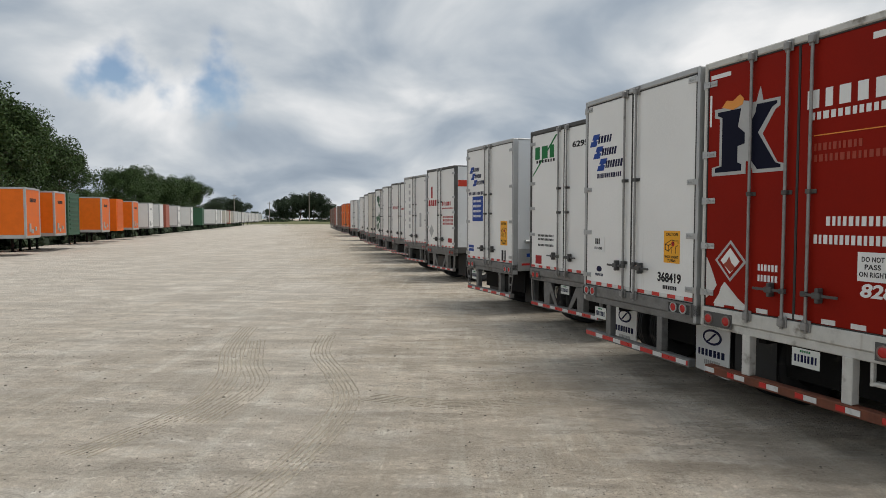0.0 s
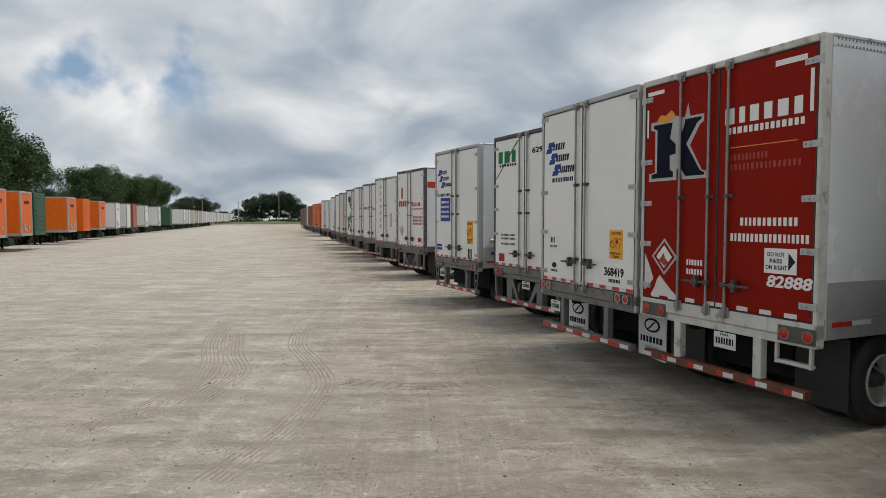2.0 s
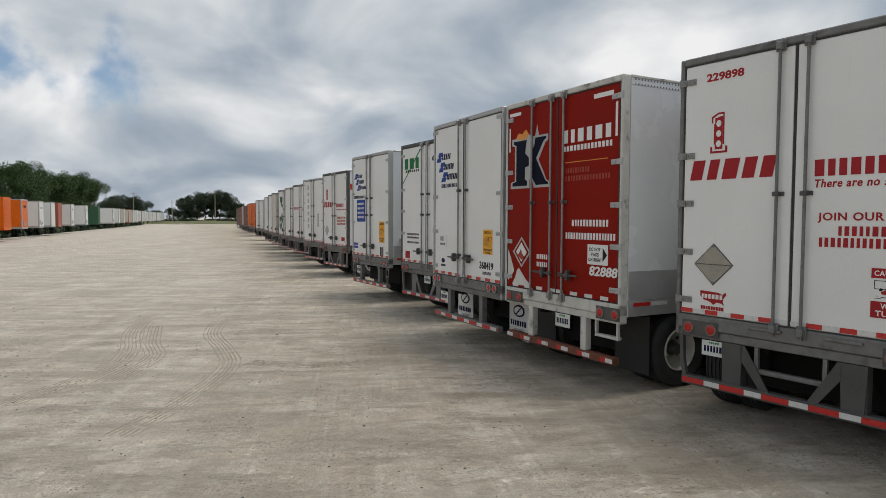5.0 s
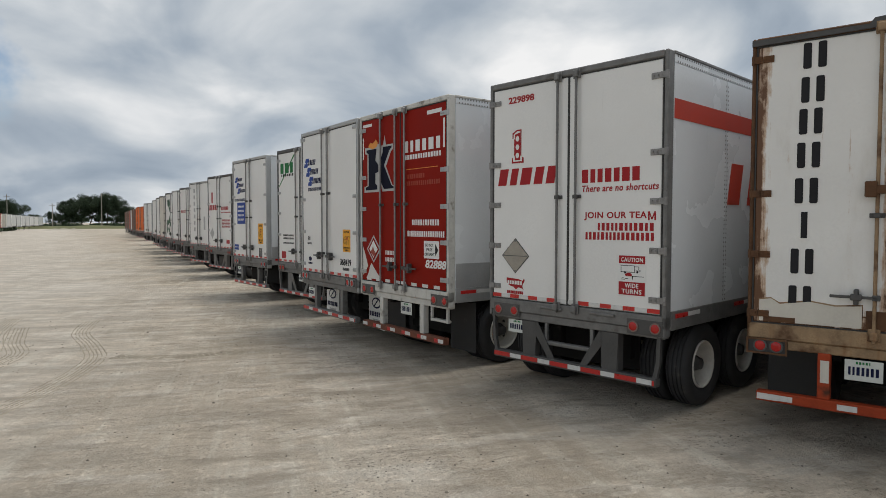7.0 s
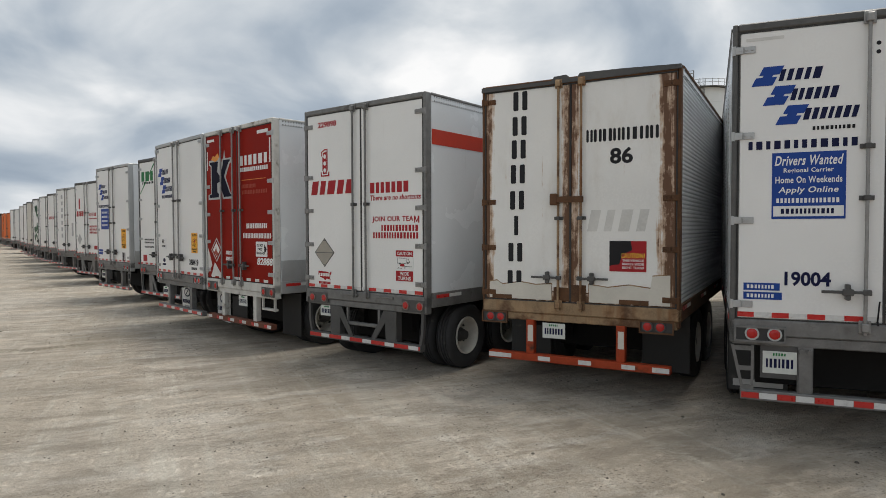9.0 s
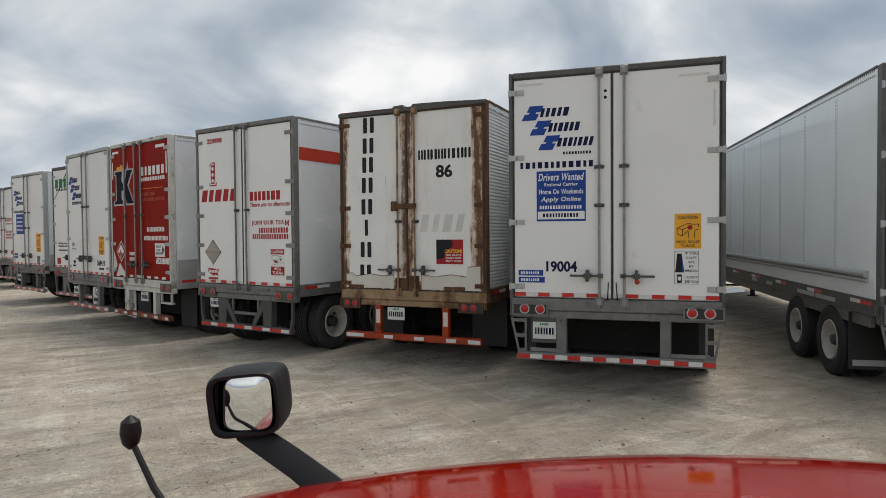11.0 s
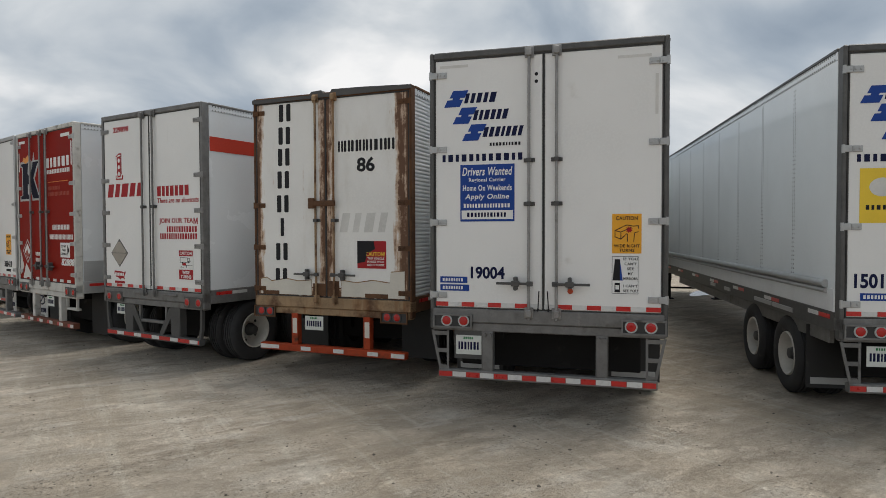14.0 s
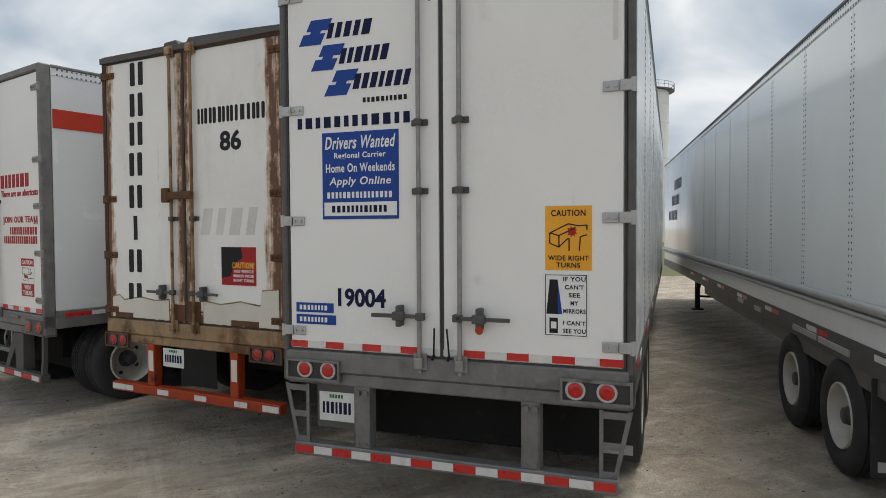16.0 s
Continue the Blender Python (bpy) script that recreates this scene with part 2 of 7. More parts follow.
GRIME = (0.16, 0.14, 0.11)
RUSTC = (0.16, 0.065, 0.025)
M = dict(
    white_door=mat("white_door_paint", (0.76, 0.755, 0.73), 0.42, vary=0.04, scale=1.2, dirt=((0.52, 0.50, 0.45), 0.12, 2.2), streak=((0.45, 0.42, 0.37), 0.16, 6)),
    white_panel=mat("white_panel_paint", (0.66, 0.68, 0.69), 0.26, vary=0.05, scale=1.0, streak=((0.42, 0.42, 0.41), 0.18, 4)),
    white_side=mat("pale_grey_white_side_paint", (0.72, 0.755, 0.76), 0.15, vary=0.05, scale=0.8, streak=((0.56, 0.59, 0.59), 0.2, 4)),
    old_white=rusty_paint("old_rusty_white_paint"),
    cream=mat("cream_paint", (0.60, 0.57, 0.50), 0.5, vary=0.08, streak=(GRIME, 0.2, 4)),
    red_door=mat("dark_red_door_paint", (0.235, 0.009, 0.003), 0.55, vary=0.08, scale=1.5, streak=((0.20, 0.012, 0.006), 0.2, 5), specular=0.10),
    orange=mat("orange_paint", (0.74, 0.145, 0.008), 0.45, vary=0.07, streak=((0.45, 0.09, 0.01), 0.2, 4), specular=0.25),
    green=mat("dark_green_paint", (0.025, 0.095, 0.045), 0.5, vary=0.12),
    brick_red=mat("faded_red_paint", (0.36, 0.10, 0.06), 0.5, vary=0.1),
    brown=mat("brown_container_paint", (0.17, 0.075, 0.045), 0.55, vary=0.12, streak=(GRIME, 0.2, 4)),
    alu=mat("weathered_aluminium", (0.42, 0.425, 0.42), 0.42, 0.40, vary=0.10, streak=((0.26, 0.255, 0.24), 0.25, 6)),
    alu_side=mat("mill_aluminium_sheet", (0.74, 0.755, 0.76), 0.36, 0.15, vary=0.06, streak=((0.50, 0.51, 0.51), 0.2, 5)),
    steel=mat("galvanised_steel", (0.17, 0.168, 0.162), 0.55, 0.3, vary=0.22, scale=8, dirt=((0.075, 0.068, 0.055), 0.42, 5), streak=((0.30, 0.29, 0.27), 0.2, 7)),
    dark_steel=mat("dark_grey_steel", (0.075, 0.073, 0.070), 0.6, 0.1, vary=0.2, dirt=(GRIME, 0.3, 6)),
    post_grey=mat("dark_anodised_aluminium", (0.085, 0.084, 0.080), 0.5, 0.15, vary=0.25, scale=6, streak=((0.22, 0.22, 0.21), 0.25, 9)),
    truck_red=mat("glossy_red_lacquer", (0.27, 0.007, 0.002), 0.03, vary=0.05, scale=1.0, specular=0.28),
    black_plastic=mat("black_plastic", (0.012, 0.012, 0.013), 0.5, vary=0.15, specular=0.3),
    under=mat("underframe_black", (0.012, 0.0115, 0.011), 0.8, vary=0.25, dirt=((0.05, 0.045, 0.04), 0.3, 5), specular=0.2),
    white_steel=mat("white_painted_steel", (0.54, 0.53, 0.49), 0.5, vary=0.14, scale=5, dirt=(GRIME, 0.42, 6), streak=((0.20, 0.13, 0.08), 0.32, 9)),
    rust=mat("rusty_steel", (0.105, 0.048, 0.020), 0.85, vary=0.35, scale=6, bump=0.3, dirt=((0.42, 0.36, 0.28), 0.22, 5)),
    rust_frame=mat("rust_stained_cream_steel", (0.30, 0.20, 0.11), 0.7, vary=0.25, scale=6, fine=60, bump=0.3, dirt=((0.085, 0.036, 0.013), 0.66, 5), streak=((0.20, 0.085, 0.025), 0.58, 8)),
    rust_orange=mat("orange_red_painted_steel", (0.34, 0.048, 0.014), 0.6, vary=0.2, scale=6, dirt=((0.06, 0.028, 0.016), 0.46, 6), streak=((0.10, 0.04, 0.02), 0.25, 9), specular=0.25),
    rubber=mat("tyre_rubber", (0.028, 0.028, 0.029), 0.75, vary=0.25, scale=5, dirt=((0.13, 0.12, 0.10), 0.30, 5)),
    flap=mat("black_rubber_flap", (0.022, 0.022, 0.022), 0.6, vary=0.2, dirt=((0.10, 0.09, 0.08), 0.25, 4)),
    rim=mat("white_wheel_paint", (0.54, 0.52, 0.47), 0.5, vary=0.12, scale=6, dirt=(RUSTC, 0.22, 8)),
    seal=mat("black_seal", (0.03, 0.03, 0.03), 0.6, vary=0.2),
    tape_red=mat("red_reflective_tape", (0.50, 0.022, 0.018), 0.3, vary=0.10, scale=20),
    tape_white=mat("white_reflective_tape", (0.62, 0.62, 0.60), 0.3, vary=0.08, scale=20),
    lamp_red=mat("red_lamp_lens", (0.42, 0.012, 0.010), 0.2, vary=0.10, scale=30),
    blue=mat("blue_print", (0.014, 0.055, 0.27), 0.45, vary=0.05, specular=0.20),
    navy=mat("navy_print", (0.010, 0.013, 0.050), 0.45, vary=0.05, specular=0.12),
    emblem_navy=mat("dark_navy_emblem", (0.007, 0.008, 0.020), 0.5, vary=0.08, specular=0.08),
    stripe_red=mat("orange_red_stripe", (0.46, 0.045, 0.024), 0.4, vary=0.08, specular=0.25),
    red=mat("red_print", (0.34, 0.018, 0.022), 0.45, vary=0.06, specular=0.20),
    black=mat("black_print", (0.018, 0.018, 0.02), 0.5, vary=0.1, specular=0.15),
    stencil=mat("worn_black_stencil_paint", (0.022, 0.022, 0.024), 0.6, vary=0.2, dirt=((0.25, 0.22, 0.18), 0.06, 8), specular=0.15),
    yellow=mat("yellow_sticker", (0.78, 0.36, 0.012), 0.45, vary=0.05),
    lemon=mat("lemon_sticker", (0.80, 0.55, 0.03), 0.45, vary=0.05),
    print_white=mat("white_print", (0.74, 0.74, 0.72), 0.45, vary=0.04),
    print_grey=mat("grey_print", (0.40, 0.40, 0.39), 0.5, vary=0.08),
    ghost=mat("faded_print", (0.60, 0.59, 0.555), 0.5, vary=0.1),
    print_green=mat("green_print", (0.012, 0.16, 0.045), 0.45, vary=0.05, specular=0.20),
    plate=mat("number_plate_white", (0.60, 0.62, 0.58), 0.4, vary=0.06, scale=20),
    faded_gold=mat("faded_gold_print", (0.30, 0.035, 0.012), 0.5, vary=0.1),
    flame=mat("amber_print", (0.72, 0.27, 0.03), 0.45, vary=0.06),
    rod_steel=mat("weathered_zinc_rod", (0.26, 0.255, 0.245), 0.45, 0.35, vary=0.2, scale=9, dirt=((0.10, 0.09, 0.075), 0.30, 7)),
    lamp_rim=mat("faded_lamp_rim", (0.20, 0.13, 0.11), 0.5, vary=0.2, scale=20),
    placard_brown=mat("grey_brown_placard", (0.33, 0.30, 0.25), 0.5, vary=0.12, scale=9, dirt=((0.20, 0.17, 0.13), 0.25, 12)),
    hinge_grey=mat("dull_zinc_hinge", (0.24, 0.235, 0.225), 0.45, 0.3, vary=0.2, scale=14, dirt=((0.06, 0.055, 0.05), 0.35, 18)),
    gasket=mat("dark_door_gasket", (0.035, 0.034, 0.032), 0.65, vary=0.3, scale=9),
    rust_bumper=mat("rust_brown_bumper", (0.15, 0.048, 0.024), 0.75, vary=0.3, scale=7, bump=0.3, dirt=((0.05, 0.026, 0.016), 0.5, 6), streak=((0.30, 0.12, 0.06), 0.25, 9)),
    bark=mat("bark", (0.085, 0.065, 0.045), 0.9, vary=0.3, scale=6, bump=0.6),
    leaf=mat("leaves", (0.047, 0.082, 0.024), 0.6, leaf=True, specular=0.25),
    # far trees and scrub: the leaf colour greyed, distance haze mixed into it
    leaf_hazed=mat("hazed_leaves", (0.050, 0.072, 0.042), 0.7, leaf=True, specular=0.2),
    grass=mat("rough_grass", (0.115, 0.12, 0.045), 0.9, vary=0.3, scale=0.25, fine=6, bump=0.8, dirt=((0.24, 0.20, 0.09), 0.25, 0.4)),
    concrete=mat("silo_white", (0.70, 0.70, 0.68), 0.6, vary=0.05, scale=0.4, streak=((0.5, 0.49, 0.46), 0.2, 0.6)),
    pole=mat("grey_weathered_wood", (0.30, 0.27, 0.23), 0.85, vary=0.15, scale=4),
    stone=mat("loose_stones", (0.15, 0.132, 0.105), 0.9, leaf=True),
    water=mat("puddle_water", (0.10, 0.095, 0.085), 0.06, vary=0.1, specular=0.8),
)


# ---------- building helpers ----------
MESHES = {}


class Geo:
    """Collects boxes, prisms and turned shapes into one mesh."""

    def __init__(self):
        self.v, self.f = [], []

    def add(self, vs, fs):
        n = len(self.v)
        self.v += vs
        self.f += [tuple(i + n for i in f) for f in fs]
        return self

    def box(self, x0, x1, y0, y1, z0, z1, c=0.0):
        if c <= 0:
            vs = [(x, y, z) for x in (x0, x1) for y in (y0, y1) for z in (z0, z1)]
            return self.add(vs, [(0, 1, 3, 2), (4, 6, 7, 5), (0, 4, 5, 1), (2, 3, 7, 6), (0, 2, 6, 4), (1, 5, 7, 3)])
        c = min(c, (x1 - x0) * 0.45, (y1 - y0) * 0.45, (z1 - z0) * 0.45)
        X, Y, Z = ((x0, x0 + c), (x1, x1 - c)), ((y0, y0 + c), (y1, y1 - c)), ((z0, z0 + c), (z1, z1 - c))
        vs, ix = [], {}
        for i in (0, 1):
            for j in (0, 1):
                for k in (0, 1):
                    for a in range(3):
                        ix[i, j, k, a] = len(vs)
                        vs.append((X[i][a != 0], Y[j][a != 1], Z[k][a != 2]))
        fs = []
        for a, (s, t) in enumerate(((1, 2), (0, 2), (0, 1))):
            for e in (0, 1):
                q = []
                for p, r in ((0, 0), (1, 0), (1, 1), (0, 1)):
                    ijk = [0, 0, 0]
                    ijk[a], ijk[s], ijk[t] = e, p, r
                    q.append(ix[(*ijk, a)])
                fs.append(tuple(q) if (e == 1) != (a == 1) else tuple(reversed(q)))
        for a in range(3):
            s, t = [b for b in range(3) if b != a]
            for p in (0, 1):
                for r in (0, 1):
                    q = []
                    for e, w in ((0, s), (0, t), (1, t), (1, s)):
                        ijk = [0, 0, 0]
                        ijk[a], ijk[s], ijk[t] = e, p, r
                        q.append(ix[(*ijk, w)])
                    fs.append(tuple(q))
        for i in (0, 1):
            for j in (0, 1):
                for k in (0, 1):
                    fs.append((ix[i, j, k, 0], ix[i, j, k, 1], ix[i, j, k, 2]))
        return self.add(vs, fs)

    def prism(self, pts, y0, y1):
        """A flat shape in x and z, given as corners, from y0 to y1."""
        n = len(pts)
        vs = [(x, y0, z) for x, z in pts] + [(x, y1, z) for x, z in pts]
        return self.add(vs, [tuple(range(n)), tuple(reversed(range(n, 2 * n)))] + [(i, i + n, (i + 1) % n + n, (i + 1) % n) for i in range(n)])

    def turn(self, profile, at=(0, 0, 0), axis="x", n=24, caps=True):
        """A turned shape: profile of (along the axis, radius)."""
        vs = []
        for a, r in profile:
            for i in range(n):
                t = 2 * math.pi * i / n
                p, q = r * math.cos(t), r * math.sin(t)
                d = {"x": (a, p, q), "y": (p, a, q), "z": (p, q, a)}[axis]
                vs.append((d[0] + at[0], d[1] + at[1], d[2] + at[2]))
        m = len(profile)
        fs = [(j * n + i, j * n + (i + 1) % n, (j + 1) * n + (i + 1) % n, (j + 1) * n + i) for j in range(m - 1) for i in range(n)]
        if caps:
            fs += [tuple(reversed(range(n))), tuple(range((m - 1) * n, m * n))]
        return self.add(vs, fs)

    def rod(self, p, q, r, n=8, r2=None):
        p, q = Vector(p), Vector(q)
        d = (q - p).normalized()
        s = d.orthogonal().normalized()
        t = d.cross(s)
        r2 = r if r2 is None else r2
        vs = [tuple(o + rr * (math.cos(2 * math.pi * i / n) * s + math.sin(2 * math.pi * i / n) * t)) for o, rr in ((p, r), (q, r2)) for i in range(n)]
        return self.add(vs, [(i, (i + 1) % n, (i + 1) % n + n, i + n) for i in range(n)] + [tuple(reversed(range(n))), tuple(range(n, 2 * n))])

    def mesh(self, name, smooth=False):
        me = bpy.data.meshes.new(name)
        me.from_pydata(self.v, [], self.f)
        bm = bmesh.new()
        bm.from_mesh(me)
        bmesh.ops.recalc_face_normals(bm, faces=bm.faces)
        bm.to_mesh(me)
        bm.free()
        if smooth:
            me.polygons.foreach_set("use_smooth", [True] * len(me.polygons))
            me.set_sharp_from_angle(angle=radians(38))
        me.update()
        return me


def dress(ob, material):
    """Gives the object its own material, so that meshes can be shared."""
    if not ob.data.materials:
        ob.data.materials.append(material)
    ob.material_slots[0].link = "OBJECT"
    ob.material_slots[0].material = material
    return ob


def part(name, geo, material, parent, label="", key=None, at=None, smooth=False, turned=0.0):
    """One mesh object under a thing or under a part; with a key, alike pieces share one mesh."""
    if key is not None and key in MESHES:
        me = MESHES[key]
    else:
        me = (geo() if callable(geo) else geo).mesh(name, smooth)
        if key is not None:
            MESHES[key] = me
    ob = dress(new(name, me), material)
    ob.parent = parent
    if at:
        ob.location = at
    if turned:
        ob.rotation_euler = (0, 0, turned)
    if label:
        ob["label"] = label
    return ob


def thing(name, x, y, z, turn, label, category, group="", kind=""):
    ob = new(name)
    ob.empty_display_size = 0.3
    ob.matrix_world = pose(x, y, z, 0, 0, turn)
    return tagged(ob, label, category, group, kind)


# ---------- lettering ----------
LINES = ["19004", "15019", "368419", "229898", "82888", "6295", "86", "CAUTION", "WIDE RIGHT", "TURNS", "WIDE", "Drivers Wanted", "Regional Carrier",
         "Home On Weekends", "Apply Online", "IF YOU", "CAN'T", "SEE", "MY", "MIRRORS", "I CAN'T", "SEE YOU", "There are no shortcuts", "JOIN OUR TEA",
         "DO NOT", "PASS", "ON RIGHT", "CAUTION!", "THIS VEHICLE", "MAKES WIDE", "RIGHT TURNS", "NOW HIRING", "INC"]
GLYPHS = {}


def letters_of(vs, fs):
    """Splits the mesh of a line into its letters: connected pieces, those over one another taken together."""
    root = list(range(len(vs)))

    def find(i):
        while root[i] != i:
            root[i] = root[root[i]]
            i = root[i]
        return i
    for f in fs:
        for k in f[1:]:
            root[find(k)] = find(f[0])
    groups = {}
    for f in fs:
        groups.setdefault(find(f[0]), []).append(f)
    out = []
    for g in sorted(groups.values(), key=lambda g: min(vs[k][0] for f in g for k in f)):
        x0, x1 = min(vs[k][0] for f in g for k in f), max(vs[k][0] for f in g for k in f)
        if out and x0 + x1 < 2 * out[-1][1]:
            out[-1] = (out[-1][0] + g, max(out[-1][1], x1))
        else:
            out.append((g, x1))
    letters = []
    for g, x1 in out:
        used = sorted({k for f in g for k in f})
        at = {k: n for n, k in enumerate(used)}
        letters.append(([vs[k] for k in used], [tuple(at[k] for k in f) for f in g]))
    return letters


fonts_ = []
for line in LINES:
    cu = bpy.data.curves.new("line", "FONT")
    cu.body, cu.resolution_u, cu.extrude, cu.offset = line, 3, 0.006, 0.030 if line.isdigit() else 0.020
    cu.space_character = 1.0 if line.isdigit() else 1.10
    fonts_.append((line, new("line", cu)))
dg_ = bpy.context.evaluated_depsgraph_get()
for line, fo in fonts_:
    me_ = bpy.data.meshes.new_from_object(fo.evaluated_get(dg_))
    GLYPHS[line] = letters_of([tuple(v.co) for v in me_.vertices], [tuple(p.vertices) for p in me_.polygons])
    bpy.data.objects.remove(fo)

FACE = -0.004         # outer face of a sticker, in front of the doors


def words(line, rect, material, parent, slant=0.0, y=FACE - 0.002, name="letter"):
    """A line of writing that fills rect, each letter a piece of its own."""
    x0, x1, z0, z1 = rect
    every = [v for vs, fs in GLYPHS[line] for v in vs]
    a0, a1 = min(v[0] for v in every), max(v[0] for v in every)
    b0, b1 = min(v[1] for v in every), max(v[1] for v in every)
    for vs, fs in GLYPHS[line]:
        out = []
        for a, b, c in vs:
            s, t = (a - a0) / (a1 - a0), (b - b0) / (b1 - b0)
            out.append((x0 + s * (x1 - x0) + slant * (t - 0.5) * (z1 - z0), y + (0.0 if c > 0 else 0.012), z0 + t * (z1 - z0)))
        part(name, Geo().add(out, fs), material, parent)


def cells(x0, x1, n, gap):
    """Letter-wide places along a line, of slightly uneven width."""
    rnd = random.Random(n * 7 + int(abs(x0) * 100))
    sizes = [rnd.uniform(0.82, 1.15) for i in range(n)]
    unit, a = (x1 - x0) / sum(sizes), x0
    for w in sizes:
        yield a, a + (w - gap) * unit
        a += w * unit


def bars(rect, n, material, parent, slant=0.0, y=FACE, gap=0.40, name="lettering_bar"):
    """A row of n plain bars of letter size, standing for writing."""
    x0, x1, z0, z1 = rect
    k = slant * (z1 - z0) / 2
    for a, b in cells(x0, x1, n, gap):
        part(name, Geo().prism([(a - k, z0), (b - k, z0), (b + k, z1), (a + k, z1)], y, y + 0.005), material, parent)


def stencil(a, b, z0, z1, material, parent):
    """A bar sprayed through a stencil: two uprights with a bridge between."""
    w = (b - a) * 0.36
    for p in (a, b - w):
        part("stencil_bar", Geo().prism([(p + 0.012, z0), (p + w - 0.012, z0), (p + w, z0 + 0.012), (p + w, z1 - 0.012), (p + w - 0.012, z1), (p + 0.012, z1), (p, z1 - 0.012), (p, z0 + 0.012)], FACE, 0.002), material, parent)


def sheet(name, rect, material, parent, label="", y=FACE):
    x0, x1, z0, z1 = rect
    return part(name, Geo().box(x0, x1, y, 0.002, z0, z1), material, parent, label)


def shape(name, pts, material, parent, label="", y=FACE):
    return part(name, Geo().prism(pts, y, y + 0.005), material, parent, label)


def disc(x, z, rx, rz, n=20):
    return [(x + rx * math.cos(2 * math.pi * i / n), z + rz * math.sin(2 * math.pi * i / n)) for i in range(n)]


# ---------- ground ----------
def axis_lines(near0, near1, step, far):
    out, d, p = [], step, near0
    while p > -far:
        p -= d
        out.append(p)
        d *= 1.35
    out = out[::-1]
    k = int(round((near1 - near0) / step))
    out += [near0 + step * i for i in range(k + 1)]
    d, p = step, near1
    while p < far:
        p += d
        out.append(p)
        d *= 1.35
    return out


def build_ground():
    xs, ys = axis_lines(-14, 18, 0.16, 2600), axis_lines(-12, 32, 0.16, 2600)
    vs = []
    for y in ys:
        for x in xs:
            z = 0.0
            if -15 < x < 19 and -13 < y < 33:
                z = 0.014 * noise.noise((x * 0.5, y * 0.5, 0)) + 0.007 * noise.noise((x * 2.1, y * 2.1, 3)) - 0.004
            vs.append((x, y, z))
    nx = len(xs)
    fs = [(j * nx + i, j * nx + i + 1, (j + 1) * nx + i + 1, (j + 1) * nx + i) for j in range(len(ys) - 1) for i in range(nx - 1)]
    me = bpy.data.meshes.new("ground")
    me.from_pydata(vs, [], fs)
    me.polygons.foreach_set("use_smooth", [True] * len(fs))
    m = bpy.data.materials.new("packed_gravel")
    m.use_nodes = True
    nt = m.node_tree
    N, K = nt.nodes, nt.links
    b = N["Principled BSDF"]
    b.inputs["Roughness"].default_value = 0.95
    b.inputs["Specular IOR Level"].default_value = 0.2
    tc = N.new("ShaderNodeTexCoord")

    def noise_(sc, det, rot=None, squash=None, rough=0.6):
        n = N.new("ShaderNodeTexNoise")
        n.inputs["Scale"].default_value, n.inputs["Detail"].default_value, n.inputs["Roughness"].default_value = sc, det, rough
        v = tc.outputs["Object"]
        if squash:
            mp = N.new("ShaderNodeMapping")
            mp.inputs["Rotation"].default_value[2] = rot
            mp.inputs["Scale"].default_value = squash
            K.new(v, mp.inputs[0])
            v = mp.outputs[0]
        K.new(v, n.inputs["Vector"])
        return n.outputs[0]

    def rng(f, lo, hi):
        r = N.new("ShaderNodeMapRange")
        r.inputs[1].default_value, r.inputs[2].default_value = lo, hi
        K.new(f, r.inputs[0])
        return r.outputs[0]

    def blend(f, a, c, kind="MIX"):
        x = N.new("ShaderNodeMix")
        x.data_type, x.blend_type = "RGBA", kind
        for s, v in ((0, f), (6, a), (7, c)):
            if isinstance(v, (tuple, float)):
                x.inputs[s].default_value = v
            else:
                K.new(v, x.inputs[s])
        return x.outputs[2]

    def calc(op, a, c, d=None):
        n = N.new("ShaderNodeMath")
        n.operation = op
        for k, v in enumerate((a, c) if d is None else (a, c, d)):
            if isinstance(v, (int, float)):
                n.inputs[k].default_value = v
            else:
                K.new(v, n.inputs[k])
        return n.outputs[0]

    big = rng(noise_(0.16, 5), 0.35, 0.68)                                        # damp and dry patches
    lanes = rng(noise_(0.55, 8, radians(-10), (1.0, 0.12, 1)), 0.42, 0.60)        # wheel lanes along the yard
    turns = rng(noise_(0.75, 9, radians(8), (0.35, 1.0, 1)), 0.46, 0.64)          # scuffs where trucks swing round
    mid = rng(noise_(3.0, 10, radians(14), (0.6, 1.0, 1)), 0.40, 0.60)
    grain = rng(noise_(60.0, 3), 0.30, 0.70)
    patch = rng(noise_(1.1, 6, radians(10), (0.6, 1.0, 1)), 0.47, 0.58)           # where loose grit lies
    clod = calc("MULTIPLY", patch, rng(noise_(26.0, 4), 0.575, 0.635))
    drag = calc("ABSOLUTE", calc("SUBTRACT", noise_(1.3, 7, radians(18), (0.45, 1.0, 1)), 0.5), 0.0)
    drag = calc("MULTIPLY", rng(drag, 0.012, 0.003), rng(noise_(0.6, 3), 0.48, 0.60))   # thin drag marks
    c = blend(big, (0.545, 0.458, 0.349, 1), (0.722, 0.618, 0.485, 1))
    c = blend(calc("MULTIPLY", lanes, 0.7), c, (0.813, 0.722, 0.603, 1))
    c = blend(calc("MULTIPLY", turns, 0.38), c, (0.333, 0.278, 0.214, 1))
    c = blend(mid, blend(0.36, c, (0.240, 0.200, 0.149, 1)), c)
    scuff = rng(noise_(2.0, 11, radians(-4), (0.5, 1.0, 1)), 0.53, 0.60)                # pale scraped places
    c = blend(calc("MULTIPLY", scuff, 0.30), c, (0.853, 0.824, 0.753, 1))
    crumb = rng(noise_(11.0, 12, rough=0.78), 0.43, 0.57)                             # gravel lumps, a hand wide
    ruts = rng(noise_(4.5, 9, radians(-13), (1.0, 0.07, 1), 0.7), 0.50, 0.64)         # fine scrapes along the yard
